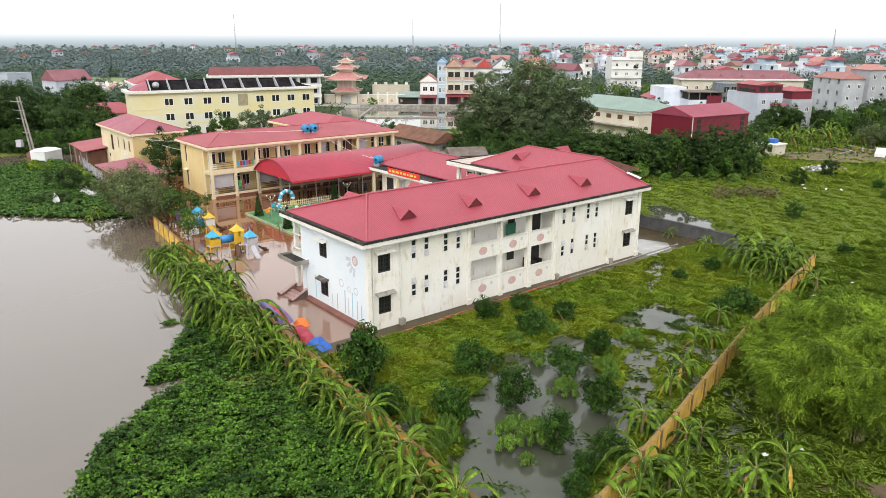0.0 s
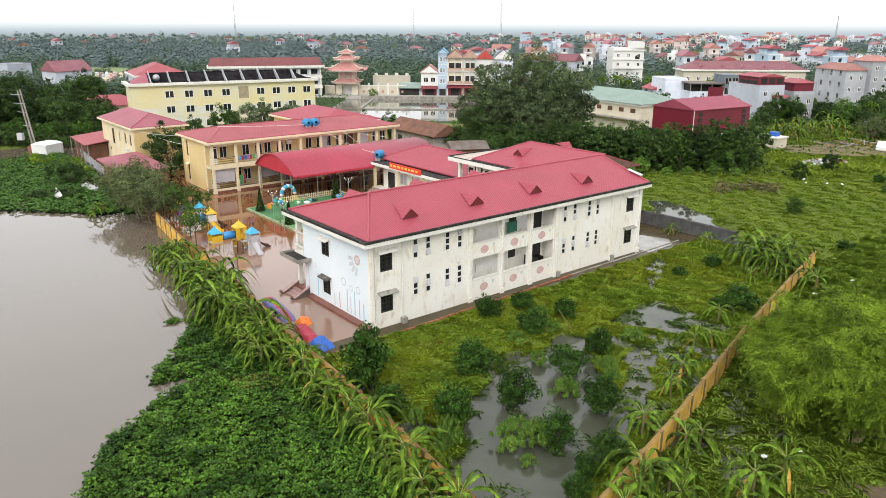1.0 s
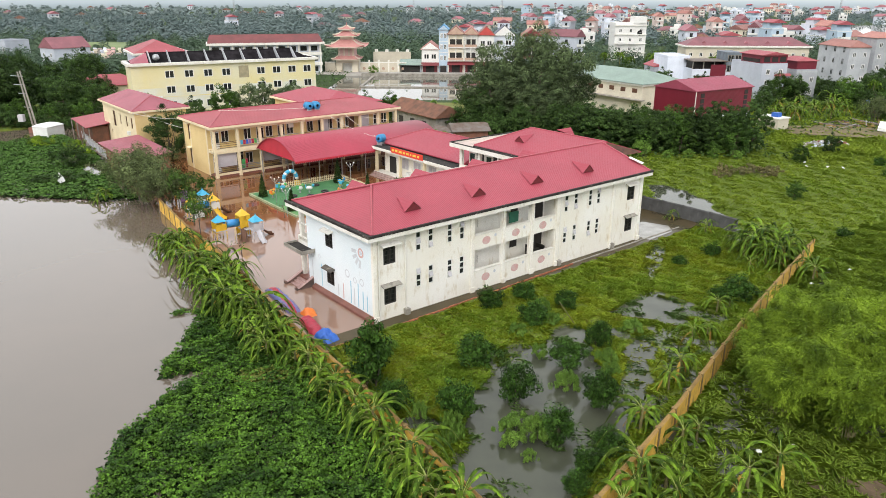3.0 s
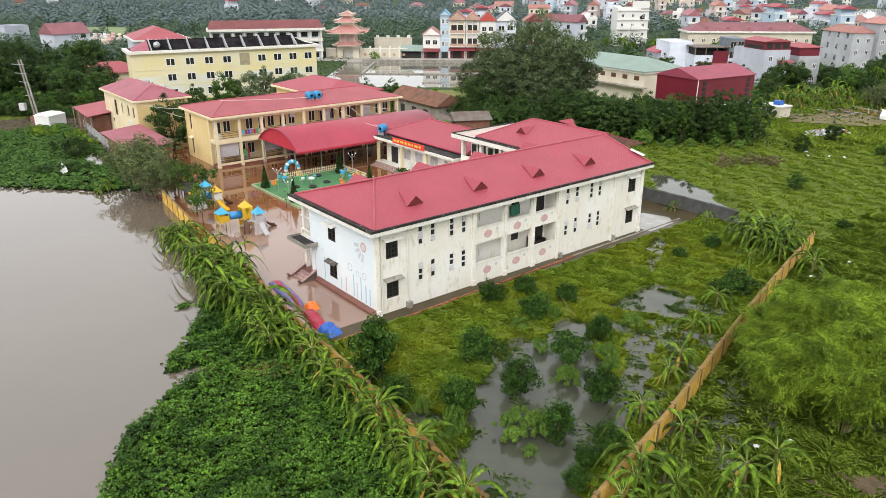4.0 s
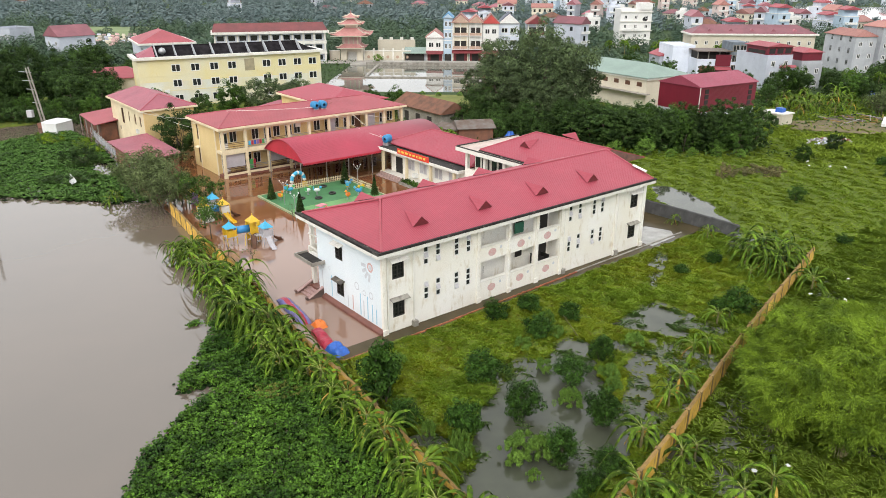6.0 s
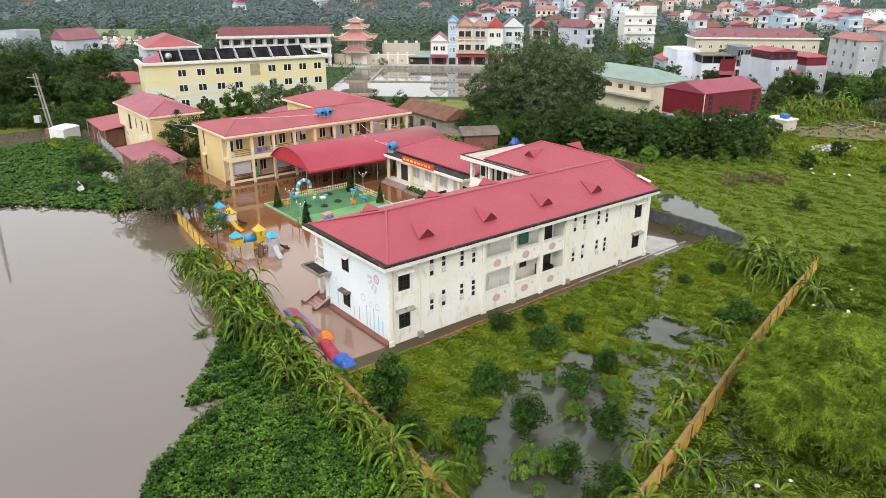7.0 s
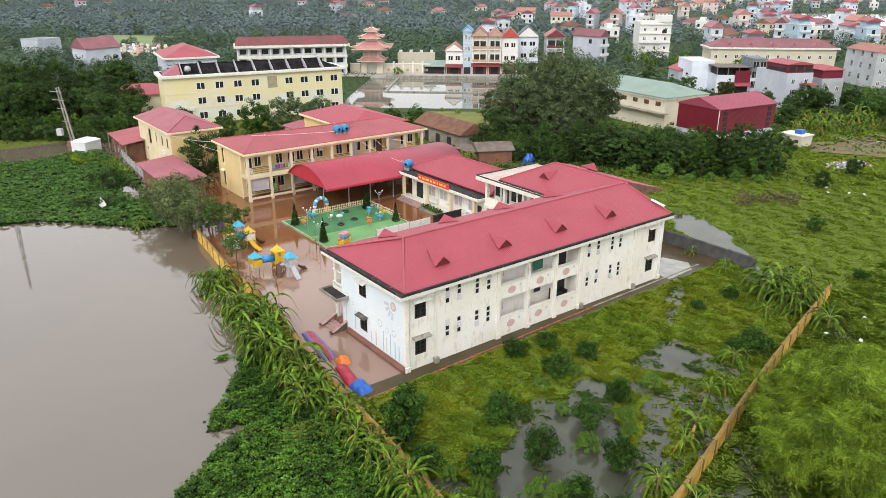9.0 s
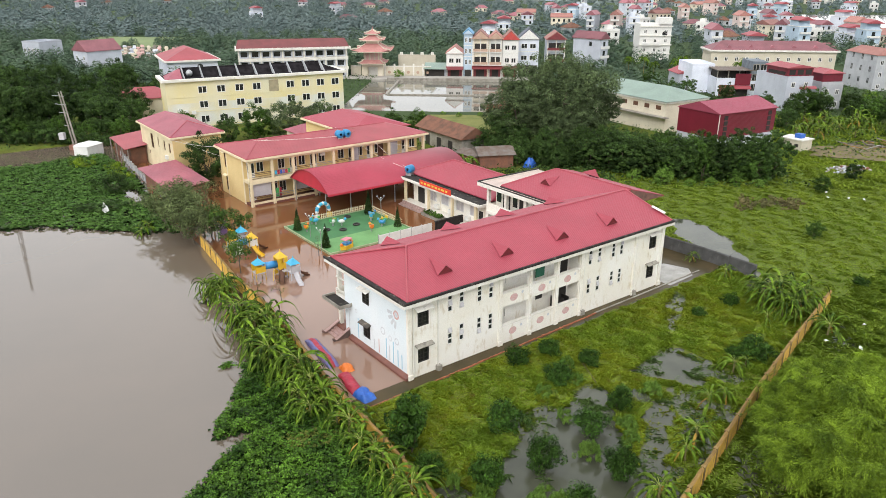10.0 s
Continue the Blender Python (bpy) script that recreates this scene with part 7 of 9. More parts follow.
for i in range(70):
    a, r_ = random.uniform(0, 6.28), random.random() ** 0.6
    x, y, q = 5.0 * r_ * math.cos(a), 2.6 * r_ * math.sin(a), random.uniform(0.15, 0.5)
    z = 0.25 + 0.7 * (1 - r_)
    st_ = G().add([(x - q, y - q * 0.7, z - 0.2), (x + q, y - q * 0.6, z - 0.2), (x + q * 0.8, y + q, z - 0.2), (x - q * 0.7, y + q * 0.8, z - 0.2), (x - q * 0.6, y - q * 0.4, z + q * 0.7), (x + q * 0.7, y - q * 0.3, z + q * 0.5), (x + q * 0.4, y + q * 0.6, z + q * 0.8), (x - q * 0.5, y + q * 0.5, z + q * 0.6)],
                  [(3, 2, 1, 0), (4, 5, 6, 7), (0, 1, 5, 4), (1, 2, 6, 5), (2, 3, 7, 6), (3, 0, 4, 7)])
    part("stone", st_, random.choice((OLD_CONC, PAVE, BRICK_OLD, TOWN_WALL)), stones)
pk = thing("white_pickup", place(79.8, 138.4, 60), "white pickup truck parked at the field's edge", "truck")
part("cab", G().add([(0, 0, 0.6), (2.0, 0, 0.6), (2.0, 1.8, 0.6), (0, 1.8, 0.6), (0.2, 0.1, 1.9), (1.5, 0.1, 1.9), (1.5, 1.7, 1.9), (0.2, 1.7, 1.9)], [(3, 2, 1, 0), (4, 5, 6, 7), (0, 1, 5, 4), (1, 2, 6, 5), (2, 3, 7, 6), (3, 0, 4, 7)]), PL_WHITE, pk)
part("bonnet", G().box(2.0, 3.2, 0.05, 1.75, 0.6, 1.15), PL_WHITE, pk)
part("bed", G().box(-2.4, 0, 0, 1.8, 0.6, 1.2), PL_WHITE, pk)
part("window_glass", G().box(0.35, 1.4, 0.0, 1.8, 1.3, 1.75), GLASS, pk)
for x in (-1.6, 2.3):
    for y in (-0.05, 1.65):
        part("wheel", G().rod((x, y, 0.62), (x, y + 0.2, 0.62), 0.35, n=12), FRAME_BLACK, pk)

copy_thing(pk, place(101.0, 176.5, 70, 0.15))
tagged(part("field_road", G().prism([(81, 137), (86, 137), (118, 186), (108, 190)], 0.2, 0.5), PAVE), "pale concrete road past the field", "road", kind="structure")

# ---- the town further off ----


def house_kind(w, d, floors, wall, roof, rh, label, terrace=0.0):
    """A town house: walls, roof, windows, cornices with balconies, and a tank or gable on top."""
    fh = 3.3
    h = fh * floors + 0.3
    t = thing("town_house", place(0, -900, 0), label, "house", "far town houses")
    part("wall", G().box(0, w, 0, d, -0.5, h), wall, t)
    o, zc = 0.2, h - 0.35
    part("cornice", G().prism([(-o, d), (-o, -o), (w + o, -o), (w + o, d), (w, d), (w, 0), (0, 0), (0, d)], zc, zc + 0.3), FRAME_WHITE, t)
    for k in range(1, floors if w < 9 else 1):
        zb = fh * k + 0.05
        part("balcony", G().prism([(w * 0.1, 0), (w * 0.1, -1.1), (w * 0.9, -1.1), (w * 0.9, 0), (w * 0.87, 0), (w * 0.87, -1.0), (w * 0.13, -1.0), (w * 0.13, 0)], zb, zb + 0.95), FRAME_WHITE, t)
    if roof:
        rf = G().hip(-0.5, w + 0.5, -0.5, d * (1 - terrace) + 0.5, h + 0.05 + (2.6 if terrace else 0), rh, 0.0 if floors > 1 else min(w, d) / 2.2, "x" if w > d else "y", 0.2)
        part("roof", rf, roof, t)
        gb = G()
        if floors > 1 and w <= d:
            gb.add([(0, 0.02, h), (w, 0.02, h), (w / 2, 0.02, h + rh * 0.93)], [(0, 1, 2)])
            part("gable", gb, wall, t)
        if terrace:
            part("roof_room", G().box(0.2, w - 0.2, 2.0, d * (1 - terrace), h, h + 2.65), wall, t)
    else:
        part("stair_room", G().box(w * 0.2, w * 0.6, d * 0.3, d * 0.8, h, h + 2.4), wall, t)
        part("parapet", G().box(0, w, 0, 0.15, h, h + 0.8).box(0, 0.15, 0.15, d, h, h + 0.8).box(w - 0.15, w, 0.15, d, h, h + 0.8), wall, t)
        part("water_tank", G().rod((w * 0.75, d * 0.4, h + 0.9), (w * 0.75, d * 0.4 + 1.6, h + 0.9), 0.6, n=10), STEEL, t)
    for k in range(floors):
        n_ = max(1, int(w / 3.2))
        for i in range(n_):
            x = (i + 0.5) * w / n_ - 0.65
            part("window", G().box(x, x + 1.3, -0.05, 0.0, 0.9 + fh * k, 2.6 + fh * k), GLASS, t)
    part("side_window", G().box(-0.05, 0.0, d * 0.3, d * 0.3 + 1.2, 1.0 + fh * (floors - 1), 2.5 + fh * (floors - 1)), GLASS, t)
    return t


PALE_PINK = mat("pale_pink_town_wall", (0.66, 0.54, 0.5), (0.58, 0.47, 0.44), 0.85, 0.25, 0.1, 8, stain=(0.4, 0.34, 0.3), amount=0.3, each=0.2)
kinds = [house_kind(8, 10, 2, TOWN_WALL, TOWN_RED, 2.2, "white two-storey town house with a red roof"),
         house_kind(5, 12, 3, TOWN_WALL, TOWN_RED, 2.4, "narrow three-storey town house with a red gable"),
         house_kind(6, 11, 3, TOWN_WALL, None, 0, "pale grey three-storey house with a flat roof"),
         house_kind(11, 8, 1, TOWN_CREAM, TOWN_RED, 2.4, "low cream house with a red hip roof"),
         house_kind(13, 9, 2, TOWN_CREAM, SALMON, 2.4, "cream house with a salmon tile roof"),
         house_kind(6, 11, 3, PALE_PINK, SALMON, 2.6, "tall pale pink house with an orange gable roof"),
         house_kind(9, 9, 1, GREY_WALL, CLAY_TILE, 2.6, "low house with a brown tile roof"),
         house_kind(7, 9, 2, FRAME_WHITE, None, 0, "white flat-roofed two-storey house"),
         house_kind(6, 13, 3, VILLA_BLUE, ROOF_OLD, 1.4, "pale blue narrow house with a rose roof terrace", 0.3),
         house_kind(7, 12, 2, TOWN_WALL, ROOF_OLD, 1.3, "white house with a rose sheet roof over its terrace", 0.25)]
town = random.Random(7)
spots = []
for i in range(900):
    y = 265 + 1150 * town.random() ** 1.25
    x = town.uniform(-0.72, 0.72) * y
    a = x / y
    dens = 0.015 + 0.98 / (1 + math.exp(-(a - 0.08) * 18))
    if y < 330 and a < 0.1:
        dens *= 0.25
    if y > 600:
        dens = max(dens, 0.2)
    if town.random() > dens or (x > 182 + 0.33 * (y - 450) and 432 < y < 690):
        continue
    if any((x - p) ** 2 + (y - q) ** 2 < 150 for p, q in spots) or (40 < x < 150 and y < 300) or (50 < x < 72 and 285 < y < 305) or (5 < x < 27 and y < 270):
        continue
    spots.append((x, y))
    if len(spots) > 250:
        break
for x, y in spots:
    copy_thing(town.choice(kinds if x > 0.03 * y else [kinds[0], kinds[3], kinds[3], kinds[6], kinds[6], kinds[9]]), place(x, y, town.choice((0, 0, 18, -20, 38)) + town.uniform(-10, 10), 0.2))
for i, t in enumerate(kinds):
    t.matrix_basis = place(20 + 24 * i, 520 + 25 * (i % 3), 6 * (i % 5))
# masts on the skyline
for x, y, h in ((38, 900, 62), (-330, 1050, 52), (-74, 1000, 46), (395, 820, 34), (-135, 185.5, 56)):
    ms = thing("lattice_mast", place(x, y, 0), "slim lattice radio mast over the town", "mast", "radio masts")
    for a in range(3):
        part("mast_leg", G().rod((1.4 * math.cos(a * 2.09), 1.4 * math.sin(a * 2.09), 0), (0.25 * math.cos(a * 2.09), 0.25 * math.sin(a * 2.09), h), 0.22, 0.14, 4), STEEL, ms)
    br = G()
    for k in range(int(h / 4)):
        r0, r1 = 1.4 - 1.15 * k * 4 / h, 1.4 - 1.15 * (k + 1) * 4 / h
        for a in range(3):
            br.rod((r0 * math.cos(a * 2.09), r0 * math.sin(a * 2.09), 4 * k), (r1 * math.cos((a + 1) * 2.09), r1 * math.sin((a + 1) * 2.09), 4 * k + 4), 0.1, n=3)
    part("bracing", br, STEEL, ms)

GRAVE, PADDY = (-150.0, 303.0, 15.0, 20.0), (-188.0, 366.0, 27.0, 28.0)
RICE = mat("pale_rice_field", (0.19, 0.24, 0.1), (0.15, 0.2, 0.085), 0.95, 0.08, 0.4, 3)
flat("paddy_field", [(-205, 340), (-158, 336), (-166, 392), (-214, 394)], RICE, 0.42, "pale green rice field beyond the wood", "field")
# graves on a clearing and a paddy beyond the wood
tomb_m = (TOWN_WALL, PINK_PAINT, OLD_CONC, TOWN_CREAM)
for i in range(46):
    x, y = GRAVE[0] + random.uniform(-1, 1) * GRAVE[2], GRAVE[1] + random.uniform(-1, 1) * GRAVE[3]
    tb = thing("tomb", place(x, y, random.uniform(-15, 15)), "small pale tomb on a clearing", "tomb", "tombs")
    m_ = random.choice(tomb_m)
    part("base", G().box(-0.8, 0.8, -1.2, 1.2, -0.2, 1.0), m_, tb)
    part("headstone", G().box(-0.6, 0.6, 0.8, 1.1, 1.0, 2.0 + random.random()).hip(-0.8, 0.8, 0.5, 1.4, 2.0, 0.5, 0.0, "x", 0.1), m_, tb)

# ---- plants ----
rng = np.random.default_rng(11)


def unit(n):
    d = rng.normal(size=(n, 3))
    return d / np.linalg.norm(d, axis=1, keepdims=True)


def leaf_quads(c, length, width, droop=0.0, up=0.35, lean=None, out=None):
    """Kite-shaped leaves at the points c: each one a folded quad of its own."""
    n = len(c)
    nrm = unit(n)
    if out is None:
        nrm[:, 2] = np.abs(nrm[:, 2]) + up
    else:
        nrm = out + 0.5 * nrm + np.array([0, 0, up])
    nrm /= np.linalg.norm(nrm, axis=1, keepdims=True)
    t = np.cross(nrm, unit(n)) if lean is None else lean + 0.45 * unit(n)
    t /= np.linalg.norm(t, axis=1, keepdims=True) + 1e-9
    t[:, 2] -= droop
    s = np.cross(nrm, t)
    s /= np.linalg.norm(s, axis=1, keepdims=True) + 1e-9
    L = (length * rng.uniform(0.65, 1.3, n))[:, None]
    W = (width * rng.uniform(0.65, 1.3, n))[:, None]
    v = np.stack([c - t * L / 2, c + s * W / 2 + nrm * L * 0.06, c + t * L / 2 - np.array([0, 0, 1]) * L * 0.1, c - s * W / 2 + nrm * L * 0.06], 1)
    return v.reshape(-1, 3), np.arange(4 * n).reshape(-1, 4)


def crown_points(n_clump, n_leaf, rx, ry, rz, z, clump=0.32, hollow=0.62):
    d = unit(n_clump)
    ph = rng.uniform(0, 6.28, 3)
    lump = 1 + 0.2 * np.sin(3 * np.arctan2(d[:, 1], d[:, 0]) + ph[0]) + 0.14 * np.sin(5 * d[:, 2] + 2 * np.arctan2(d[:, 1], d[:, 0]) + ph[1])
    r = (hollow + (1 - hollow) * rng.uniform(0, 1, n_clump)) * lump
    cc = d * r[:, None] * np.array([rx, ry, rz]) + np.array([0, 0, z])
    k = rng.integers(0, n_clump, n_leaf)
    size = rng.uniform(0.6, 1.25, n_clump)[k] * clump * min(rx, ry, rz * 1.2)
    way = unit(n_leaf)
    way[:, 2] += 0.25
    off = way * (size * rng.uniform(0.45, 1, n_leaf) ** 0.5)[:, None]
    off[:, 2] *= 0.75
    return cc[k] + off, cc, way


def tree(name, h, spread, leaf_m, label, n_leaf=5000, leaf=(0.4, 0.24), trunk=0.25, bare=0.3, n_clump=60, category="tree", group="", trunks=1, clump=0.32, droop=0.0, hollow=0.62):
    """A tree at the origin, h high: trunk with limbs, and a crown of single leaves."""
    t = thing(name, place(0, -950), label, category, group)
    rz = h * (1 - bare) / 2
    z = h - rz
    pts, cc, way = crown_points(n_clump, n_leaf, spread, spread * rng.uniform(0.85, 1.1), rz, z, clump, hollow)
    ok = pts[:, 2] > 0.12
    v, f = leaf_quads(pts[ok], leaf[0], leaf[1], droop, 0.2, None, way[ok])
    quads("crown", v, f, leaf_m, t)
    g = G()
    for k in range(trunks):
        a = k * 2.4
        ox, oy = (0.25 * spread * math.cos(a), 0.25 * spread * math.sin(a)) if trunks > 1 else (0, 0)
        top = Vector((ox * 1.8 + 0.1 * h * math.sin(k + h), oy * 1.8 + 0.05 * h, h * 0.62))
        midp = Vector((ox * 1.1, oy * 1.1, h * bare))
        g.rod((ox * 0.6, oy * 0.6, -0.4), midp, trunk, trunk * 0.75, 7)
        g.rod(midp, top, trunk * 0.75, trunk * 0.35, 6)
        for i in range(6):
            e = Vector(cc[(i * 7 + k * 3) % len(cc)])
            g.rod(midp.lerp(top, 0.15 * i), e, trunk * 0.35, trunk * 0.1, 5)
    part("trunk", g, BARK, t)
    return t


def put(t, x, y, s=1.0, turn=None, first=[None], sz=None):
    """One more of a kind; the first call moves the original itself."""
    m = place(x, y, rng.uniform(0, 360) if turn is None else turn) @ Matrix.Diagonal((s, s, sz or s, 1))
    if t.name not in used:
        used.add(t.name)
        t.matrix_basis = m
        return t
    return copy_thing(t, m)


used = set()


def put_uv(t, u, v, s=1.0, sz=None):
    x, y = xy(u, v)
    return put(t, x, y, s, None, sz=sz)


# big trees beyond the school
great = [tree("great_tree", 16.6, 10.6, LEAF_GREAT, "great dark spreading tree above the sheds", 46000, (0.36, 0.2), 0.5, 0.12, 300, clump=0.16),
         tree("great_tree", 14.0, 8.8, LEAF_GREAT, "great olive-green tree with an uneven crown", 36000, (0.34, 0.19), 0.45, 0.12, 240, clump=0.16),
         tree("broad_tree", 11.0, 6.0, LEAF_DARK, "broad dark green tree", 20000, (0.31, 0.18), 0.3, 0.12, 170, clump=0.18)]
for k, x, y, s in ((0, 12.5, 141, 1.05), (1, 5.5, 137.5, 0.9), (1, 18.5, 147.5, 0.95), (2, 2.5, 133.5, 0.7), (2, 10.0, 127.5, 0.8), (2, 16.5, 127.5, 0.85), (2, 22.0, 131.5, 0.8), (2, 8.0, 151, 1.1), (2, 13.0, 154, 1.2), (1, 12.0, 133, 0.75), (2, 20.5, 125, 0.8), (2, 25.5, 127.5, 0.75), (2, 29.0, 124, 0.62), (2, 5.0, 129, 0.6)):
    put(great[k], x, y, s)
for k, x, y, s in ((2, 1.0, 128.5, 0.55), (2, 4.5, 125.0, 0.5), (2, 8.0, 126.5, 0.6), (2, -1.5, 132.5, 0.55), (2, 3.0, 135.0, 0.8), (2, 11.5, 122.5, 0.5)):
    put(great[k], x, y, s)
mids = [tree("round_tree", 7.5, 3.6, LEAF_DARK, "dense dark green tree by the field", 12000, (0.27, 0.16), 0.2, 0.05, 110, group="field edge trees", clump=0.22),
        tree("round_tree", 7.0, 3.3, LEAF_MID, "dense green tree by the field", 11500, (0.27, 0.15), 0.18, 0.05, 100, group="field edge trees", clump=0.22),
        tree("light_bush", 4.2, 2.5, LEAF_LIGHT, "light green tall bush", 3600, (0.28, 0.14), 0.1, 0.05, 36, "bush", "light bushes", trunks=2)]
for k, x, y, s in ((0, 26.5, 118.5, 0.95), (0, 30.5, 117.5, 1.0), (1, 33.8, 119, 1.05), (0, 37.0, 117.5, 1.05), (0, 40.2, 118.8, 1.1), (1, 43.0, 116.2, 0.9), (0, 44.6, 119.4, 1.1), (1, 29, 122.5, 1.1), (0, 34.5, 123, 1.05),
                  (0, 23.5, 121.5, 1.0), (0, 32.0, 127.5, 1.0), (1, 38.0, 127.5, 0.95), (2, 27.5, 113.5, 0.8), (2, 31.5, 112.5, 0.7), (2, 35.0, 113, 0.75), (2, 39.0, 113.3, 0.8), (2, 42.5, 112.6, 0.7), (2, 23.5, 116.0, 0.9),
                  (1, 51.5, 110.8, 0.45), (0, 59.6, 118.5, 0.5)):
    put(mids[k], x, y, s * (0.92 if k < 2 else 0.8))
crisp = [tree("field_tree", 8.2, 2.9, LEAF_DARK, "dense rounded dark green tree by the field", 15000, (0.26, 0.15), 0.2, 0.04, 160, group="field edge trees", clump=0.17, hollow=0.75),
         tree("field_tree", 7.4, 2.7, LEAF_MID, "dense rounded bright green tree by the field", 14000, (0.26, 0.15), 0.2, 0.04, 150, group="field edge trees", clump=0.17, hollow=0.75)]
for k, x, y, s in ((0, 37.2, 117.0, 0.95), (0, 40.4, 118.2, 1.0), (0, 43.2, 116.6, 0.98), (0, 46.2, 117.6, 1.05), (1, 34.4, 115.8, 0.85), (0, 31.4, 117.2, 0.95), (1, 28.4, 116.5, 0.9), (0, 25.5, 118.0, 1.0), (0, 42.0, 121.0, 1.05), (1, 39.0, 114.0, 0.55), (0, 22.5, 120.0, 1.0), (0, 9.0, 124.0, 0.6), (0, 13.0, 123.2, 0.75), (0, 17.0, 122.6, 0.8), (0, 20.0, 121.5, 0.85)):
    put(crisp[k], x, y, s * rng.uniform(0.8, 1.1), sz=s * rng.uniform(0.8, 1.08))
db = tree("dry_bush", 1.3, 2.4, LEAF_BROWN, "low brownish bush on the pasture", 2600, (0.26, 0.1), 0.06, 0.0, 40, "bush", "dry bushes", 2, 0.4)
for x, y, s in ((38.5, 103, 1.0), (41.5, 102, 1.1), (44.0, 104, 0.8), (36.5, 101, 0.7)):
    put(db, x, y, s)
put(mids[1], 41.6, 89.4, 0.34)
# grove beyond the pond
for i in range(34):
    x, y = -76 - 62 * rng.random(), 141 + 50 * rng.random() ** 1.2
    put(mids[0] if i % 3 else great[2], x, y, (rng.uniform(1.1, 1.6) if i % 3 else rng.uniform(0.9, 1.25)) * (1.05 if x < -92 else 0.85))
for i in range(13):
    put(mids[i % 2], -112 + 3.3 * i, 137.2 + 0.25 * i + rng.uniform(-1, 1), rng.uniform(0.5, 0.8))
# trees among the school buildings
for k, x, y, s in ((1, -48.0, 142.5, 1.05), (0, -53.0, 139, 0.8), (0, -21.0, 146, 0.85), (1, -15.5, 148.5, 0.8), (1, -26.0, 150, 0.7), (0, -11.0, 147, 0.55), (1, -63.0, 143, 0.8), (0, -84.5, 150.5, 1.15), (0, -88.0, 153, 1.2), (0, -91.5, 156, 1.2), (0, -95.5, 150, 1.25)):
    put(mids[k], x, y, s)
for x, y, s in ((-41.5, 144, 0.62), (-36.5, 146.5, 0.58)):
    put(great[1], x, y, s)
put_uv(mids[0], 8.9, 70.6, 1.12)
for x, y, s in ((-31, 239.5, 1.0), (-8, 170, 0.5), (-3, 171, 0.5), (-12, 172.5, 0.45), (-17, 172, 0.5), (3.5, 176, 0.8), (8, 186, 1.2), (6, 196, 1.4)):
    put(mids[2], x, y, s)
for i in range(26):
    x, y = rng.uniform(84, 118), rng.uniform(150, 214)
    put(mids[i % 2], x, y, rng.uniform(0.7, 1.15))
for x, y, s in ((66, 178, 0.8), (70, 172, 0.8), (78, 176, 0.9), (60, 165, 0.9), (64, 160, 0.8), (84, 172, 0.8), (75, 177.5, 1.0), (79, 180, 0.9), (62.5, 197, 0.75), (52, 176, 0.8), (48, 196, 0.9), (45, 210, 1.0), (54, 205, 0.8)):
    put(mids[int(x) % 2], x, y, s)

# feathery olive trees leaning over the wall, small yard trees and cypresses
ol = [tree("olive_tree", 5.2, 2.9, LEAF_OLIVE, "feathery grey-green tree leaning over the pond wall", 3600, (0.34, 0.1), 0.12, 0.15, 46, trunks=3, clump=0.34, hollow=0.45),
      tree("young_tree", 3.8, 1.5, LEAF_MID, "thin young tree in the flooded yard", 900, (0.24, 0.11), 0.06, 0.3, 18, group="yard trees", clump=0.4),
      tree("bare_young_tree", 2.6, 0.9, LEAF_OLIVE, "almost bare young tree in the flooded yard", 60, (0.14, 0.07), 0.05, 0.4, 9, group="yard trees", clump=0.4)]
for k, u, v, s in ((0, -2.9, 46.0, 1.0), (0, -1.6, 50.0, 1.05), (0, -3.2, 53.0, 0.9), (0, -0.8, 55.0, 0.8), (0, -2.6, 43.0, 0.75), (0, -0.6, 45.0, 0.7), (1, 1.3, 40.3, 1.1), (1, -0.2, 42.5, 1.0), (1, -2.2, 30.6, 0.9), (1, -1.5, 34.2, 0.85), (1, 3.0, 42.0, 0.7), (2, -1.8, 20.8, 1.0), (2, 7.6, 30.2, 1.0), (2, -3.0, 24.0, 0.9)):
    put_uv(ol[k], u, v, s * (1.08, 1.05, 1.0)[k])
put(ol[0], 83.7, 151.0, 0.95)


def cypress(h=2.9):
    t = thing("cypress", place(0, -950), "small dark cone-shaped cypress on the turf", "tree", "cypresses")
    n = 1500
    z = h * (1 - np.sqrt(rng.random(n))) + 0.1
    r = 0.55 * (1 - z / (h + 0.1)) * rng.uniform(0.5, 1.1, n)
    a = rng.uniform(0, 6.28, n)
    v, f = leaf_quads(np.stack([r * np.cos(a), r * np.sin(a), z], 1), 0.2, 0.08, up=0.2)
    quads("crown", v, f, LEAF_DARK, t)
    part("trunk", G().rod((0, 0, -0.2), (0, 0, h * 0.8), 0.06, 0.02, 6), BARK, t)
    return t


cy = cypress()
for u, v, s in ((9.6, 39.9, 1.1), (9.5, 31.9, 1.0), (20.9, 40.3, 1.1), (21.1, 33.2, 0.9)):
    put_uv(cy, u, v, s)

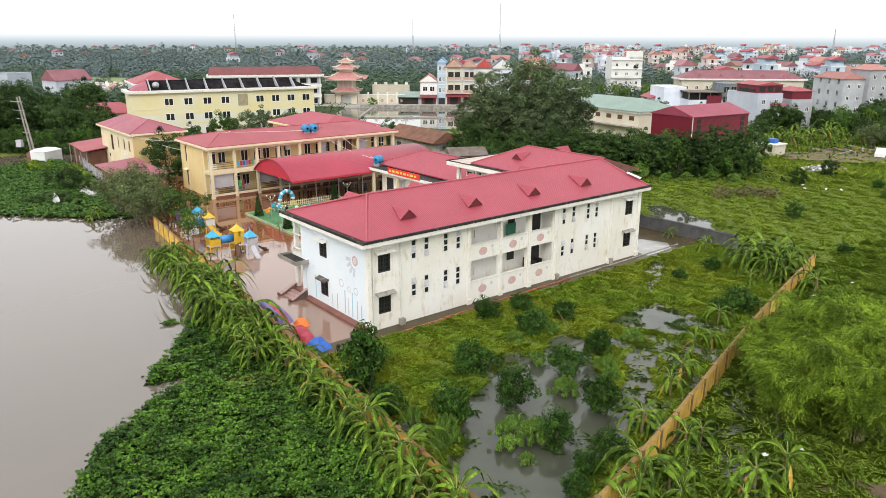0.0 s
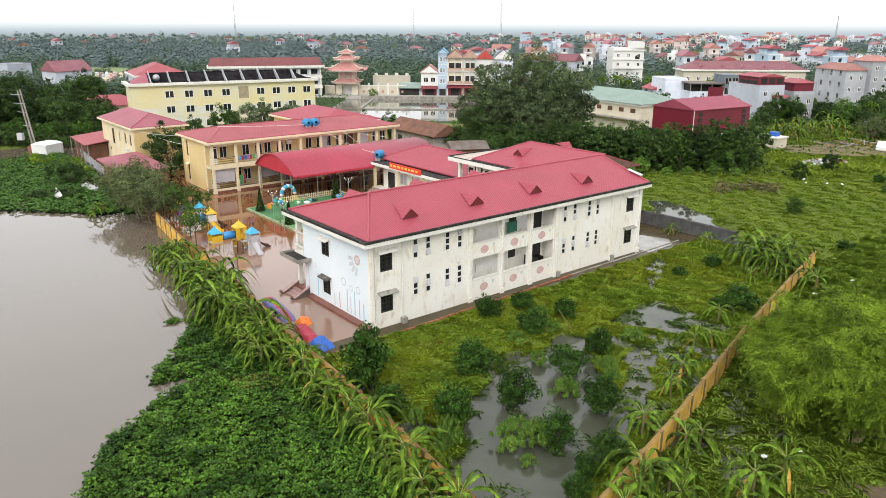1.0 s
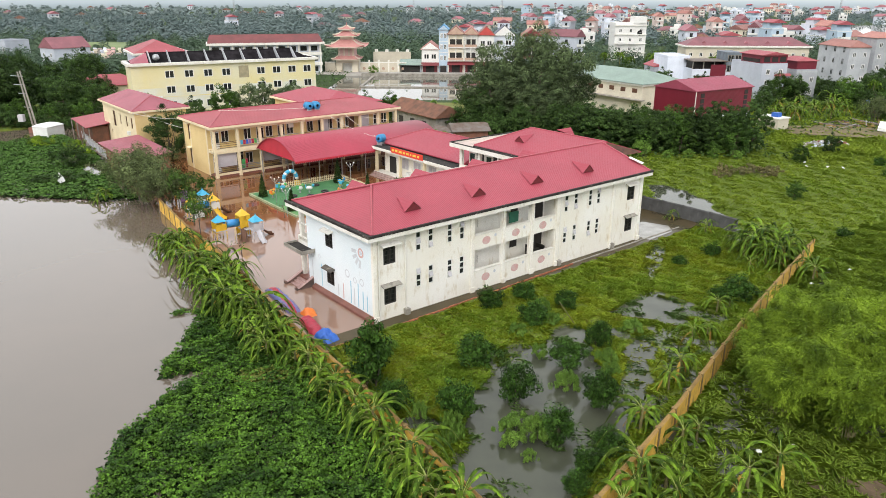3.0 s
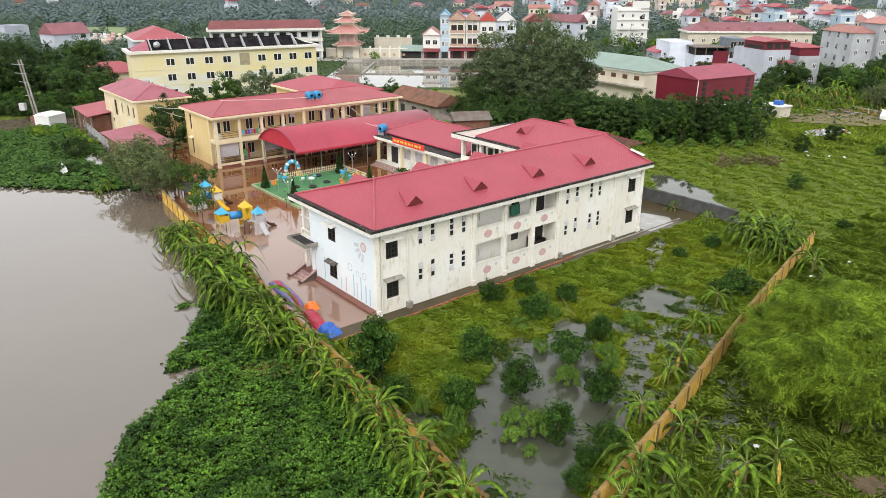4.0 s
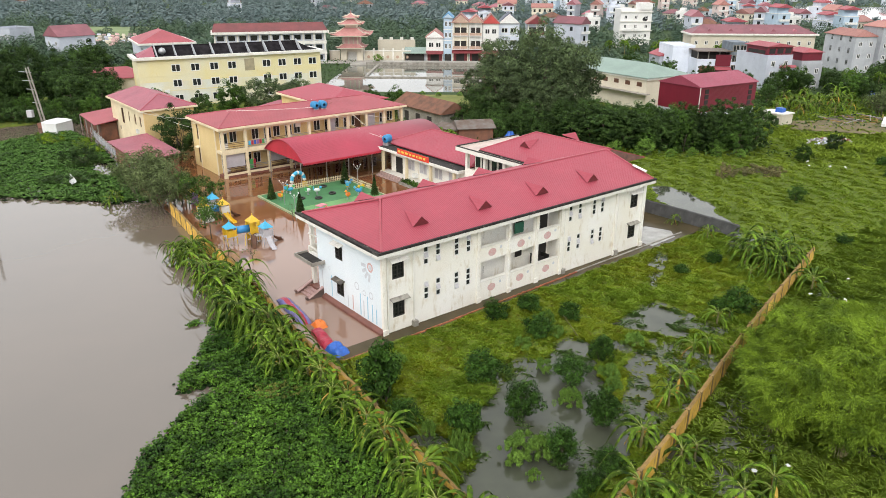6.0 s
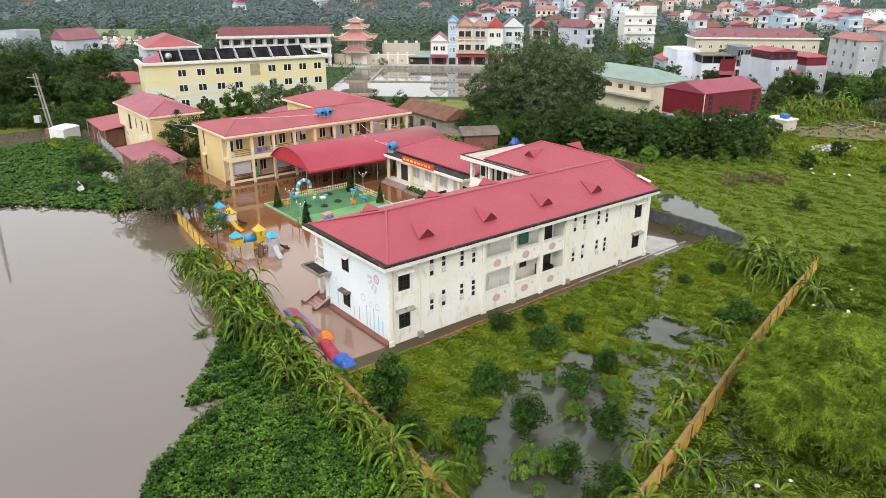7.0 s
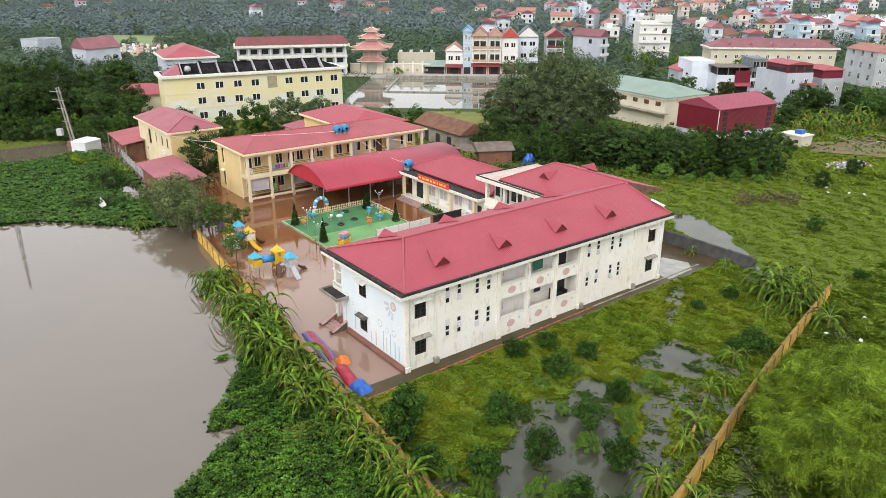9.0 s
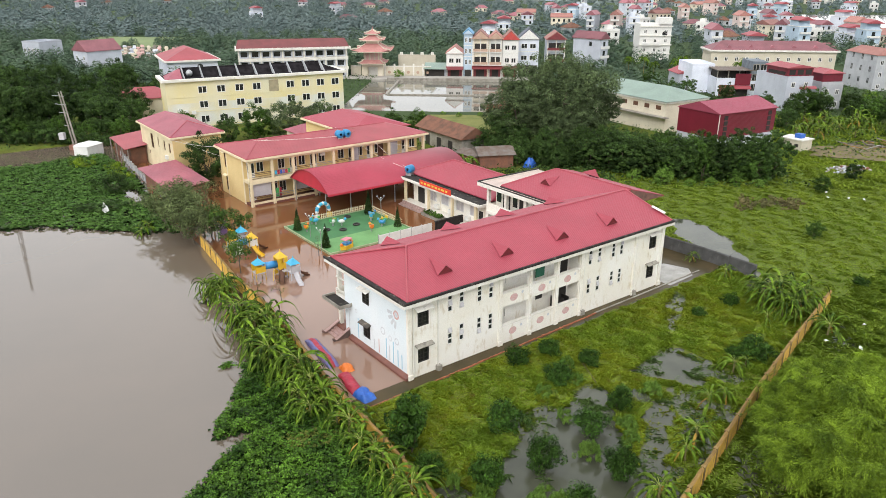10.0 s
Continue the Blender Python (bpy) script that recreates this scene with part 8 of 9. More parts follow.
# garden shrubs standing in the flood
shr = [tree("garden_shrub", 2.6, 1.45, LEAF_SHRUB, "dark round citrus shrub standing in flood water", 4200, (0.2, 0.12), 0.06, 0.04, 60, "shrub", "garden shrubs", 2, 0.42),
       tree("garden_shrub", 2.4, 1.35, LEAF_SHRUB, "dark leafy shrub among the weeds", 3900, (0.2, 0.11), 0.05, 0.04, 56, "shrub", "garden shrubs", 2, 0.42),
       tree("garden_shrub", 3.4, 1.05, LEAF_SHRUB, "tall dark shrub at the corner of the house", 4600, (0.2, 0.11), 0.07, 0.03, 70, "shrub", "garden shrubs", 2, 0.42)]
for k, u, v, r_, h_ in ((2, -5.87, -8.26, 1.27, 4.9), (0, -6.2, -11.39, 0.86, 1.9), (0, -3.82, -14.45, 1.35, 3.3), (1, 1.78, -10.12, 1.17, 2.1), (0, 0.81, -15.24, 1.5, 3.1), (1, -0.62, -19.79, 1.04, 2.4), (0, 4.42, -19.01, 1.4, 2.9),
                        (1, 6.49, -14.3, 1.16, 2.3), (0, 10.58, -13.73, 1.13, 2.5), (1, 13.91, -7.5, 0.92, 1.9), (0, 9.73, -7.93, 1.4, 2.3), (1, 12.41, -4.13, 1.0, 1.9), (0, 8.92, -3.53, 1.27, 2.3), (1, 26.52, -15.65, 1.4, 2.5),
                        (0, -1.56, -22.93, 0.9, 1.7), (1, 0.75, -22.59, 0.93, 1.8), (0, -3.3, -23.67, 0.86, 1.6), (1, 34.66, -8.08, 0.8, 1.7), (0, 25.2, -14.4, 0.9, 1.6), (1, 30.0, -7.5, 0.7, 1.2), (0, 50, -14, 1.0, 1.8), (1, 84, -6, 1.1, 2.0), (0, 90, -2, 1.1, 2.0)):
    s_ = r_ / (1.1 if k == 2 else 1.3)
    put_uv(shr[k], u, v, s_, h_ / (3.5 if k == 2 else 2.55))
wm_ = tree("weed_mound", 1.0, 1.7, LEAF_LIGHT, "soft bright green weed mound rising from the water", 6500, (0.17, 0.05), 0.04, 0.0, 70, "weeds", "weed mounds", 2, 0.45)
for u, v, r_, h_ in ((-2.2, -18.3, 1.5, 1.3), (-1.4, -18.9, 1.1, 1.1), (4.14, -16.25, 1.3, 0.9), (-5.6, -16.2, 1.0, 1.2), (-4.6, -15.2, 0.9, 1.0), (-5.5, -13.0, 0.8, 0.8), (9.2, -15.6, 1.0, 0.8), (8.0, -16.8, 0.9, 0.7), (12.4, -12.4, 0.9, 0.7), (12.0, -6.6, 1.0, 0.8), (-3.0, -5.2, 1.1, 0.9), (-1.8, -4.4, 0.9, 0.7),
                     (14.6, -13.6, 1.2, 0.7), (6.2, -12.0, 0.9, 0.7), (7.4, -8.6, 1.1, 0.7), (-3.2, -20.2, 0.6, 0.5), (10.8, -8.8, 1.0, 0.7)):
    put_uv(wm_, u, v, r_ / 1.8, h_ / 1.05)
# bushes on the water-plant mat and by the channel
dk = tree("pond_bush", 3.2, 2.8, LEAF_DARK, "dense green bush among the water plants", 4200, (0.26, 0.14), 0.1, 0.02, 46, "bush", "pond bushes", 2, 0.36)
yb = tree("pond_bush", 2.4, 3.0, LEAF_BAMBOO, "yellow-green bush at the water's edge", 3200, (0.26, 0.1), 0.08, 0.02, 40, "bush", "pond bushes", 2, 0.36)
put_uv(dk, -5.4, 72.6, 1.0)
put_uv(dk, -8.2, 64.2, 0.85, 0.5)
put_uv(dk, -11.0, 65.5, 0.6, 0.35)
for i in range(15):
    put(dk, -114 + 2.7 * i + rng.uniform(-0.6, 0.6), 134.4 + 0.1 * i + rng.uniform(-0.8, 0.8), rng.uniform(0.6, 0.95))
put_uv(yb, -5.3, 93.0, 0.8)
put_uv(yb, -2.0, 81.0, 0.9)
put_uv(yb, -1.6, 87.5, 0.8)

# ---- bananas ----


def frond(g, base, azim, length, leaflet, rise, drop, k=13):
    """One arching leaf torn into narrow strips along both sides of its midrib."""
    d, s = Vector((math.cos(azim), math.sin(azim), 0)), Vector((-math.sin(azim), math.cos(azim), 0))
    down = Vector((0, 0, 1))
    pts = []
    for i in range(k + 1):
        q = i / k
        pts.append(Vector(base) + d * (length * (q - 0.15 * q * q)) + down * (length * (rise * q - drop * q * q)))
    for i in range(1, k + 1):
        q = i / k
        p, t = pts[i], (pts[i] - pts[i - 1]).normalized()
        w = (pts[i] - pts[i - 1]).length * rng.uniform(0.5, 0.95)
        for sg in (-1, 1):
            if rng.random() < 0.08:
                continue
            L = leaflet * (0.35 + 1.5 * q * (1.15 - q)) * rng.uniform(0.75, 1.2)
            o = (s * sg * rng.uniform(0.75, 1.0) + t * rng.uniform(0.2, 0.6) - down * rng.uniform(0.25, 0.9)).normalized() * L
            m_ = p + o * 0.55 + down * 0.12 * L
            st = len(g.v)
            g.v += [tuple(p - t * w / 2), tuple(p + t * w / 2), tuple(m_ + t * w * 0.5), tuple(p + o), tuple(m_ - t * w * 0.45)]
            g.f.append((st, st + 1, st + 2, st + 3, st + 4))
    for a_, b_ in zip(pts[:-1:3], pts[3::3]):
        g.rod(a_, b_, 0.022, 0.016, 4)


def blade_leaf(g, base, azim, length, width, rise, drop, k=11):
    """One broad arching leaf: strips on both sides of the midrib, some torn apart and hanging."""
    d, s = Vector((math.cos(azim), math.sin(azim), 0)), Vector((-math.sin(azim), math.cos(azim), 0))
    z = Vector((0, 0, 1))

    def mid(q):
        return Vector(base) + d * (length * (q - 0.2 * q * q)) + z * (length * (rise * q - drop * q * q))

    hang = [rng.uniform(0.1, 0.5), rng.uniform(0.1, 0.5)]
    for i in range(k):
        q0, q1 = 0.1 + 0.9 * i / k, 0.1 + 0.9 * (i + 1) / k
        p0, p1 = mid(q0), mid(q1)
        for n, sg in enumerate((-1, 1)):
            if rng.random() < 0.35:
                hang[n] = rng.uniform(0.1, 0.9)
            gap = 0.0 if rng.random() < 0.6 else rng.uniform(0.1, 0.3)
            w0, w1 = [width / 2 * min(1.0, 3.2 * q) * (1 - max(0.0, (q - 0.45) / 0.55) ** 2.2) + 0.02 for q in (q0, q1)]
            o = s * sg - z * hang[n] + d * 0.15
            o.normalize()
            e = p0.lerp(p1, gap)
            st = len(g.v)
            g.v += [tuple(p0), tuple(p1), tuple(p1 + o * w1), tuple(e + o * w0)]
            g.f.append((st, st + 1, st + 2, st + 3) if sg < 0 else (st + 3, st + 2, st + 1, st))


def banana(h, n, length, width, label, dry=2, name="banana_plant", stem_r=0.12, torn=True):
    t = thing(name, place(0, -950), label, "banana plant" if name.startswith("ban") else "palm", "banana plants" if name.startswith("ban") else "palms")
    part("stem", G().rod((0, 0, -0.5), (0.08, 0.05, h), stem_r, stem_r * 0.6, 8), STEM, t)
    for i in range(n):
        g = G()
        low = i % 3 == 2 and not torn
        b_ = (0.08, 0.05, h * (rng.uniform(0.5, 0.7) if low else rng.uniform(0.85, 1.0)))
        az, L, W = i * 2.4 + rng.uniform(-0.5, 0.5), length * rng.uniform(0.75, 1.15), width * rng.uniform(0.75, 1.2)
        rise = rng.uniform(0.1, 0.5) if low else rng.uniform(0.55, 1.5)
        drop = rng.uniform(0.6, 0.9) + 0.6 * rise
        if torn:
            frond(g, b_, az, L, W, rise, drop + 0.2)
            part("leaf", g, LEAF_BANANA, t)
            continue
        blade_leaf(g, b_, az, L, W, rise, drop)
        n_blade = len(g.f)
        dv = Vector((math.cos(az), math.sin(az), 0))
        pts = [Vector(b_) + dv * (L * (q - 0.2 * q * q)) + Vector((0, 0, L * (rise * q - drop * q * q) + 0.01)) for q in (0, 0.2, 0.45, 0.7, 1.0)]
        for j in range(4):
            g.rod(pts[j], pts[j + 1], 0.03 - 0.006 * j, 0.024 - 0.006 * j, 3)
        lf = part("leaf", g, LEAF_BANANA, t)
        lf.data.materials.append(RIB)
        lf.data.polygons.foreach_set("material_index", [0] * n_blade + [1] * (len(g.f) - n_blade))
    for i in range(dry):
        g = G()
        blade_leaf(g, (0.08, 0.05, h * 0.8), i * 2.9 + rng.uniform(0, 3), length * 0.6, width * 0.7, 0.1, 1.2, 8)
        part("leaf", g, LEAF_DRY, t, "withered yellow-brown leaf")
    return t


bans = [banana(1.5, 11, 2.5, 0.34, "banana plant with broad arching leaves", 1, torn=False), banana(2.0, 13, 2.8, 0.31, "banana plant with drooping wet leaves", 2, torn=False), banana(1.1, 9, 2.0, 0.3, "low banana plant with spreading leaves", 0, torn=False),
        banana(1.7, 15, 2.9, 0.25, "banana plant with many long narrow leaves", 1, torn=False), banana(1.6, 12, 2.4, 0.5, "banana plant with torn feathery leaves", 1)]
# the thick belt along the pond wall, thinning towards the garden's end
for i in range(62):
    v = 19.0 - 19.5 * (i + rng.uniform(-0.35, 0.35)) / 61
    u = float(np.interp(v, WALL_V, WALL_U)) - 1.0 - 2.2 * rng.random() ** 1.1
    put_uv(bans[(0, 3, 1, 3, 2, 4)[i % 6]], u, v, rng.uniform(0.68, 1.16))
for i in range(9):
    put_uv(bans[(3, 1, 3)[i % 3]], -6.6 + rng.uniform(-0.9, 0.9), 25.3 + rng.uniform(-1.6, 1.6), rng.uniform(0.7, 0.95))
for i in range(30):
    v = 0.0 - 26.0 * (i + rng.uniform(-0.35, 0.35)) / 29
    u = float(np.interp(v, WALL_V, WALL_U)) - 0.8 - 0.9 * rng.random() ** 1.3
    put_uv(bans[(0, 2, 1, 0, 3)[i % 5]], u, v, rng.uniform(0.7, 1.05))
dryp = banana(1.3, 3, 2.0, 0.5, "withered yellow banana plant slumped on the wall", 8, torn=False)
for v in (-1.6, -2.6, -4.2, -6.0, -17.5):
    put_uv(dryp, float(np.interp(v, WALL_V, WALL_U)) + 0.1, v, 0.9)
for u, v, s in ((16.13, -17.79, 0.85), (11.33, -20.03, 0.95), (12.6, -19.4, 0.8), (4.08, -22.19, 1.05), (5.2, -22.0, 0.8), (4.61, -24.6, 1.05), (5.6, -25.0, 0.8), (3.63, -29.21, 1.1), (2.2, -29.4, 0.9), (5.78, -29.73, 1.1), (-0.46, -25.6, 1.05), (0.6, -26.4, 1.0), (-1.6, -26.0, 1.0), (1.8, -26.6, 0.9), (-0.4, -27.6, 1.0), (-3.2, -26.4, 1.0), (22.84, -15.79, 0.8), (24.6, -15.9, 0.7), (9.3, -20.6, 0.8), (18.4, -17.8, 0.7),
                (37.26, -13.32, 1.1), (38.5, -12.4, 1.35), (37.2, -11.4, 1.3), (39.4, -11.0, 1.4), (38.2, -9.8, 1.3), (40.2, -12.8, 1.2), (36.3, -12.8, 1.0), (37.6, -13.6, 1.1), (39.2, -13.6, 1.1), (41.0, -11.2, 1.2), (40.3, -10.0, 1.2), (36.6, -10.4, 1.0), (36.0, -14.2, 0.8), (35.41, -17.62, 1.0), (34.0, -12.4, 0.6),
                (42.5, 2.0, 0.5), (40.8, -3.5, 0.7), (-7.6, 25.2, 0.8), (-6.8, 26.4, 1.0), (-7.4, 50.5, 1.0), (-6.2, 51.8, 1.0)):
    put_uv(bans[3 if u > 30 else int(10 * (u + 30)) % 4], u, v, (0.8 if u > 30 else 0.92) * s)
for i in range(34):
    x, y = rng.uniform(62, 90), rng.uniform(150, 170)
    put(bans[i % 4], x, y, rng.uniform(0.9, 1.5))
put(bans[1], -5.0, 118.5, 1.4)
put(bans[0], -4.0, 119.5, 1.3)
palm = banana(7.0, 16, 3.0, 0.8, "areca palm with a full head of fronds", 0, "palm_tree", 0.16)
for x, y, s in ((58, 236, 1.0), (61, 240, 1.1), (50, 246, 1.0), (46, 252, 0.9), (78, 238, 0.9), (81, 241, 1.0), (85, 236, 0.9), (52, 240, 0.85), (96, 176, 0.8), (100, 170, 0.8), (92, 182, 0.8), (104, 180, 0.8)):
    put(palm, x, y, s)

# ---- bamboo ----


def bamboo(h, spread, n_culm, n_leaf, label):
    t = thing("bamboo_clump", place(0, -950), label, "bamboo", "bamboo clumps")
    pts, dirs, g = [], [], G()
    for i in range(n_culm):
        a, lean = rng.uniform(0, 6.28), rng.uniform(0.3, 1.0) * spread
        b = Vector((0.5 * math.cos(a), 0.5 * math.sin(a), -0.3))
        hh = h * rng.uniform(0.65, 1.1)
        prev = b
        for k in range(1, 9):
            q = k / 8
            p = b + Vector((math.cos(a) * lean * q ** 2.2, math.sin(a) * lean * q ** 2.2, hh * (q - 0.22 * q ** 4)))
            g.rod(prev, p, 0.035 * (1 - 0.8 * (q - 0.125)), 0.035 * (1 - 0.8 * q), 4)
            prev = p
            if q < 0.3:
                continue
            for j in range(rng.integers(3, 6) + int(4 * q)):
                m = int(n_leaf / n_culm / 30)
                az, L = rng.uniform(0, 6.28), rng.uniform(0.6, 1.5)
                e = np.array([math.cos(az), math.sin(az), rng.uniform(-0.1, 0.7)])
                w = rng.uniform(0, 1, m)
                line = np.array(p) + e * (w * L)[:, None] - np.array([0, 0, 0.65 * L]) * (w ** 2)[:, None]
                pts.append(line + rng.normal(size=(m, 3)) * 0.1)
                dirs.append(np.repeat((e - np.array([0, 0, 0.7]))[None], m, 0))
    tagged(part("cane", g, STEM, t), kind="stuff")
    c, dv = np.concatenate(pts), np.concatenate(dirs)
    ok = c[:, 2] > 0.1
    v, f = leaf_quads(c[ok], 0.2, 0.045, up=0.5, lean=dv[ok])
    quads("foliage", v, f, LEAF_BAMBOO, t)
    return t


bam = [bamboo(7.0, 3.0, 34, 60000, "feathery bright green bamboo clump"), bamboo(5.2, 2.5, 26, 40000, "lower feathery bamboo clump")]
for k, x, y, s in ((0, 22.5, 36.8, 1.0), (1, 19.6, 39.2, 0.9), (0, 25.5, 40.5, 1.1), (1, 20.2, 43.0, 0.9), (0, 28.5, 35.5, 1.0), (0, 31.5, 41.0, 1.05), (0, 24.5, 45.2, 0.95), (1, 28.5, 47.0, 1.0), (1, 22.2, 48.0, 0.7), (0, 33.5, 46.5, 1.0), (1, 26.5, 51.0, 0.7), (1, 31.0, 51.5, 0.8)):
    put(bam[k], x, y, s)

# ---- water plants ----


def uv_world(u, v):
    return ORIGIN.x + u * AX.x + v * AY.x, ORIGIN.y + u * AX.y + v * AY.y


def scatter(n, x0, x1, y0, y1):
    return rng.uniform(x0, x1, n), rng.uniform(y0, y1, n)


MAT_V = [-45, -15, -6.85, -3.2, -1.4, -0.2, 0.3, 1.1, 1.5, 2.6, 3.6, 4.3, 5.1, 6.3, 8.4, 9.8, 11.4, 14.0, 15.2, 19.0]
MAT_U = [-42, -26, -22.3, -19.5, -16.8, -15.2, -13.4, -13.6, -16.1, -16.2, -15.5, -14.6, -12.9, -12.4, -11.4, -10.6, -9.2, -6.9, -6.4, -5.8]


def mat_of_leaves(name, u, v, size, z_lo, z_hi, material, label, up=0.9, under=None):
    """Rosettes of six leaves each over a tangle of stems, near-black for shaded gaps."""
    x, y = uv_world(u, v)
    lump = 0.5 + 0.5 * wobble(x, y, 0.55, 5.0)
    z = z_lo + (z_hi - z_lo) * np.clip(rng.uniform(0, 1, len(x)) * (0.4 + 0.8 * lump), 0, 1.3)
    k = np.repeat(np.arange(len(x)), 6)
    a = np.tile(np.arange(6) * 1.047, len(x)) + rng.uniform(0, 6.28, len(x))[k] + rng.uniform(-0.3, 0.3, len(k))
    d = np.stack([np.cos(a), np.sin(a), np.full(len(k), 0.25)], 1)
    c = np.stack([x[k], y[k], z[k]], 1) + d * (size * rng.uniform(0.4, 0.9, len(k)))[:, None]
    vv, ff = leaf_quads(c, size, size * 0.8, up=up * 0.55, lean=d)
    ob = quads(name, vv, ff, material)
    tagged(ob, label, "water plants", kind="stuff")
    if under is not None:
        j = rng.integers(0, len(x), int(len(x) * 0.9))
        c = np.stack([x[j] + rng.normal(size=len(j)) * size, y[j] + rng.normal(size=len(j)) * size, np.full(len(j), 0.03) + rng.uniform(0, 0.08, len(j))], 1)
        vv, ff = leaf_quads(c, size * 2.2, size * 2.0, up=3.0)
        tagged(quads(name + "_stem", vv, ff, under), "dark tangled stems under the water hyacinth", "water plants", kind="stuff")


u, v = scatter(62000, -36, -5, -30, 19)
left = np.interp(v, MAT_V, MAT_U) + 0.45 * wobble(u, v, 0.8)
keep = (u > left) & (u < np.interp(v, WALL_V, WALL_U) - 0.35)
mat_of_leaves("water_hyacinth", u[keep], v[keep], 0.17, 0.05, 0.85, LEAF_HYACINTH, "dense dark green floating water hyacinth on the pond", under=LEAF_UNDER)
keep &= (blob(u, v, -10.6, -2.9, 2.4, 1.1, -25) > 0.4) & (rng.random(len(u)) < 0.6)
mat_of_leaves("yellowing_water_hyacinth", u[keep], v[keep], 0.18, 0.3, 0.6, LEAF_YELLOWING, "yellowing patch of floating water hyacinth")
for cu, cv, r in ((-11.4, 11.4, 0.6),):
    n = int(120 * r * r)
    mat_of_leaves("water_hyacinth_raft", cu + rng.normal(size=n) * r * 0.6, cv + rng.normal(size=n) * r * 0.35, 0.18, 0.0, 0.2, LEAF_HYACINTH, "small floating raft of water hyacinth")
u, v = scatter(26000, -62, 0, 46, 104)
front = np.interp(u, [-62, -22, -15.8, -10.2, -5, -2], [92, 64, 60.3, 54.2, 49.3, 47]) + 0.8 * wobble(u, v, 1.6)
keep = (v > front) & (v < 101 + 1.2 * wobble(u, v, 3.0)) & (u < np.interp(v, WALL_V, WALL_U) - 0.6) & (blob(u, v, -3.2, 69.5, 1.3, 5.5) < 0.4)
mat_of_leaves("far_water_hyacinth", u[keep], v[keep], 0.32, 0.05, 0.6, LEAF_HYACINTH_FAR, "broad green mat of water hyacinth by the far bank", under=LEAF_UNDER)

# ---- grass and weeds ----


def blades(name, x, y, z, length, width, per, material, label, lean=0.5, lump=0.45):
    n = len(x)
    k = np.repeat(np.arange(n), per)
    m = len(k)
    a = rng.uniform(0, 6.28, m)
    L = length * rng.uniform(0.5, 1.25, m) * (0.55 + 0.75 * np.clip(0.5 + wobble(x, y, lump, 4.0), 0, 1.3))[k]
    d = np.stack([np.cos(a), np.sin(a), np.zeros(m)], 1)
    s = np.stack([-np.sin(a), np.cos(a), np.zeros(m)], 1) * width / 2
    b = np.stack([x[k], y[k], z[k] - 0.05], 1) + d * rng.uniform(0, 0.12, m)[:, None] * length
    q = rng.uniform(0.15, lean * 1.4, m)
    mid_ = b + d * (L * q * 0.35)[:, None] + np.array([0, 0, 1]) * (L * 0.6)[:, None]
    tip = b + d * (L * q)[:, None] + np.array([0, 0, 1]) * (L * (1.0 - 0.35 * q))[:, None]
    v = np.stack([b - s, b + s, mid_ + s * 0.9, tip, mid_ - s * 0.9], 1).reshape(-1, 3)
    ob = quads(name, v, np.arange(5 * m).reshape(-1, 5), material)
    tagged(ob, label, "grass", kind="stuff")


def inside_garden(u, v):
    return (v < -1.9) & (v > np.interp(u, EAST_U, EAST_V) + 0.3) & (u > np.interp(v, WALL_V, WALL_U) + 0.3) & (u < 44)


u, v = scatter(190000, -9, 44, -27, -1.6)
ok = inside_garden(u, v)
u, v = u[ok], v[ok]
x, y = uv_world(u, v)
z = height(x, y)
tone = wobble(x, y, 3.2, 1.0)
dry = (z > -0.015 + 0.05 * rng.random(len(z))) | ((z > -0.12) & (rng.random(len(z)) < 0.1))
yellow = tone + 0.035 * (v + 12) + rng.uniform(-0.5, 0.5, len(v)) > 0.0
for mask, m, nm, ln, lb in ((dry & ~yellow, GRASS, "garden_grass", 0.36, "wet green grass in the flooded garden"), (dry & yellow, GRASS_YELLOW, "garden_weed", 0.32, "yellow-green creeping weed in the flooded garden")):
    blades(nm, x[mask], y[mask], np.maximum(z[mask], 0), ln * 0.6, 0.032, 4, m, lb, 1.3, 0.45)
wade = (z < 0.0) & (z > -0.34) & (wobble(x, y, 0.9, 8.0) > 0.12) & (rng.random(len(z)) < 0.22)
blades("drowned_grass", x[wade], y[wade], np.zeros(wade.sum()), 0.2, 0.02, 5, GRASS_WATER, "thin grass standing in the flood water", 1.5)
# leafy creeping weed on top
k = dry & (rng.random(len(x)) < 0.2)
vv, ff = leaf_quads(np.stack([x[k], y[k], np.maximum(z[k], 0) + rng.uniform(0.05, 0.28, k.sum())], 1), 0.1, 0.065, up=0.8)
tagged(quads("creeping_weed", vv, ff, GRASS), "low leafy creeping weed over the garden", "weeds", kind="stuff")
# outside the east wall: tall wet grass
u, v = scatter(64000, -10, 62, -46, -13)
ok = (v < np.interp(u, EAST_U, EAST_V) - 0.4)
x, y = uv_world(u[ok], v[ok])
z = height(x, y)
ok = (z > -0.02) | (rng.random(len(z)) < 0.3)
blades("reed_grass", x[ok], y[ok], np.maximum(z[ok], 0), 0.42, 0.04, 4, REED, "tall wet grass outside the wall", 1.5, 0.6)
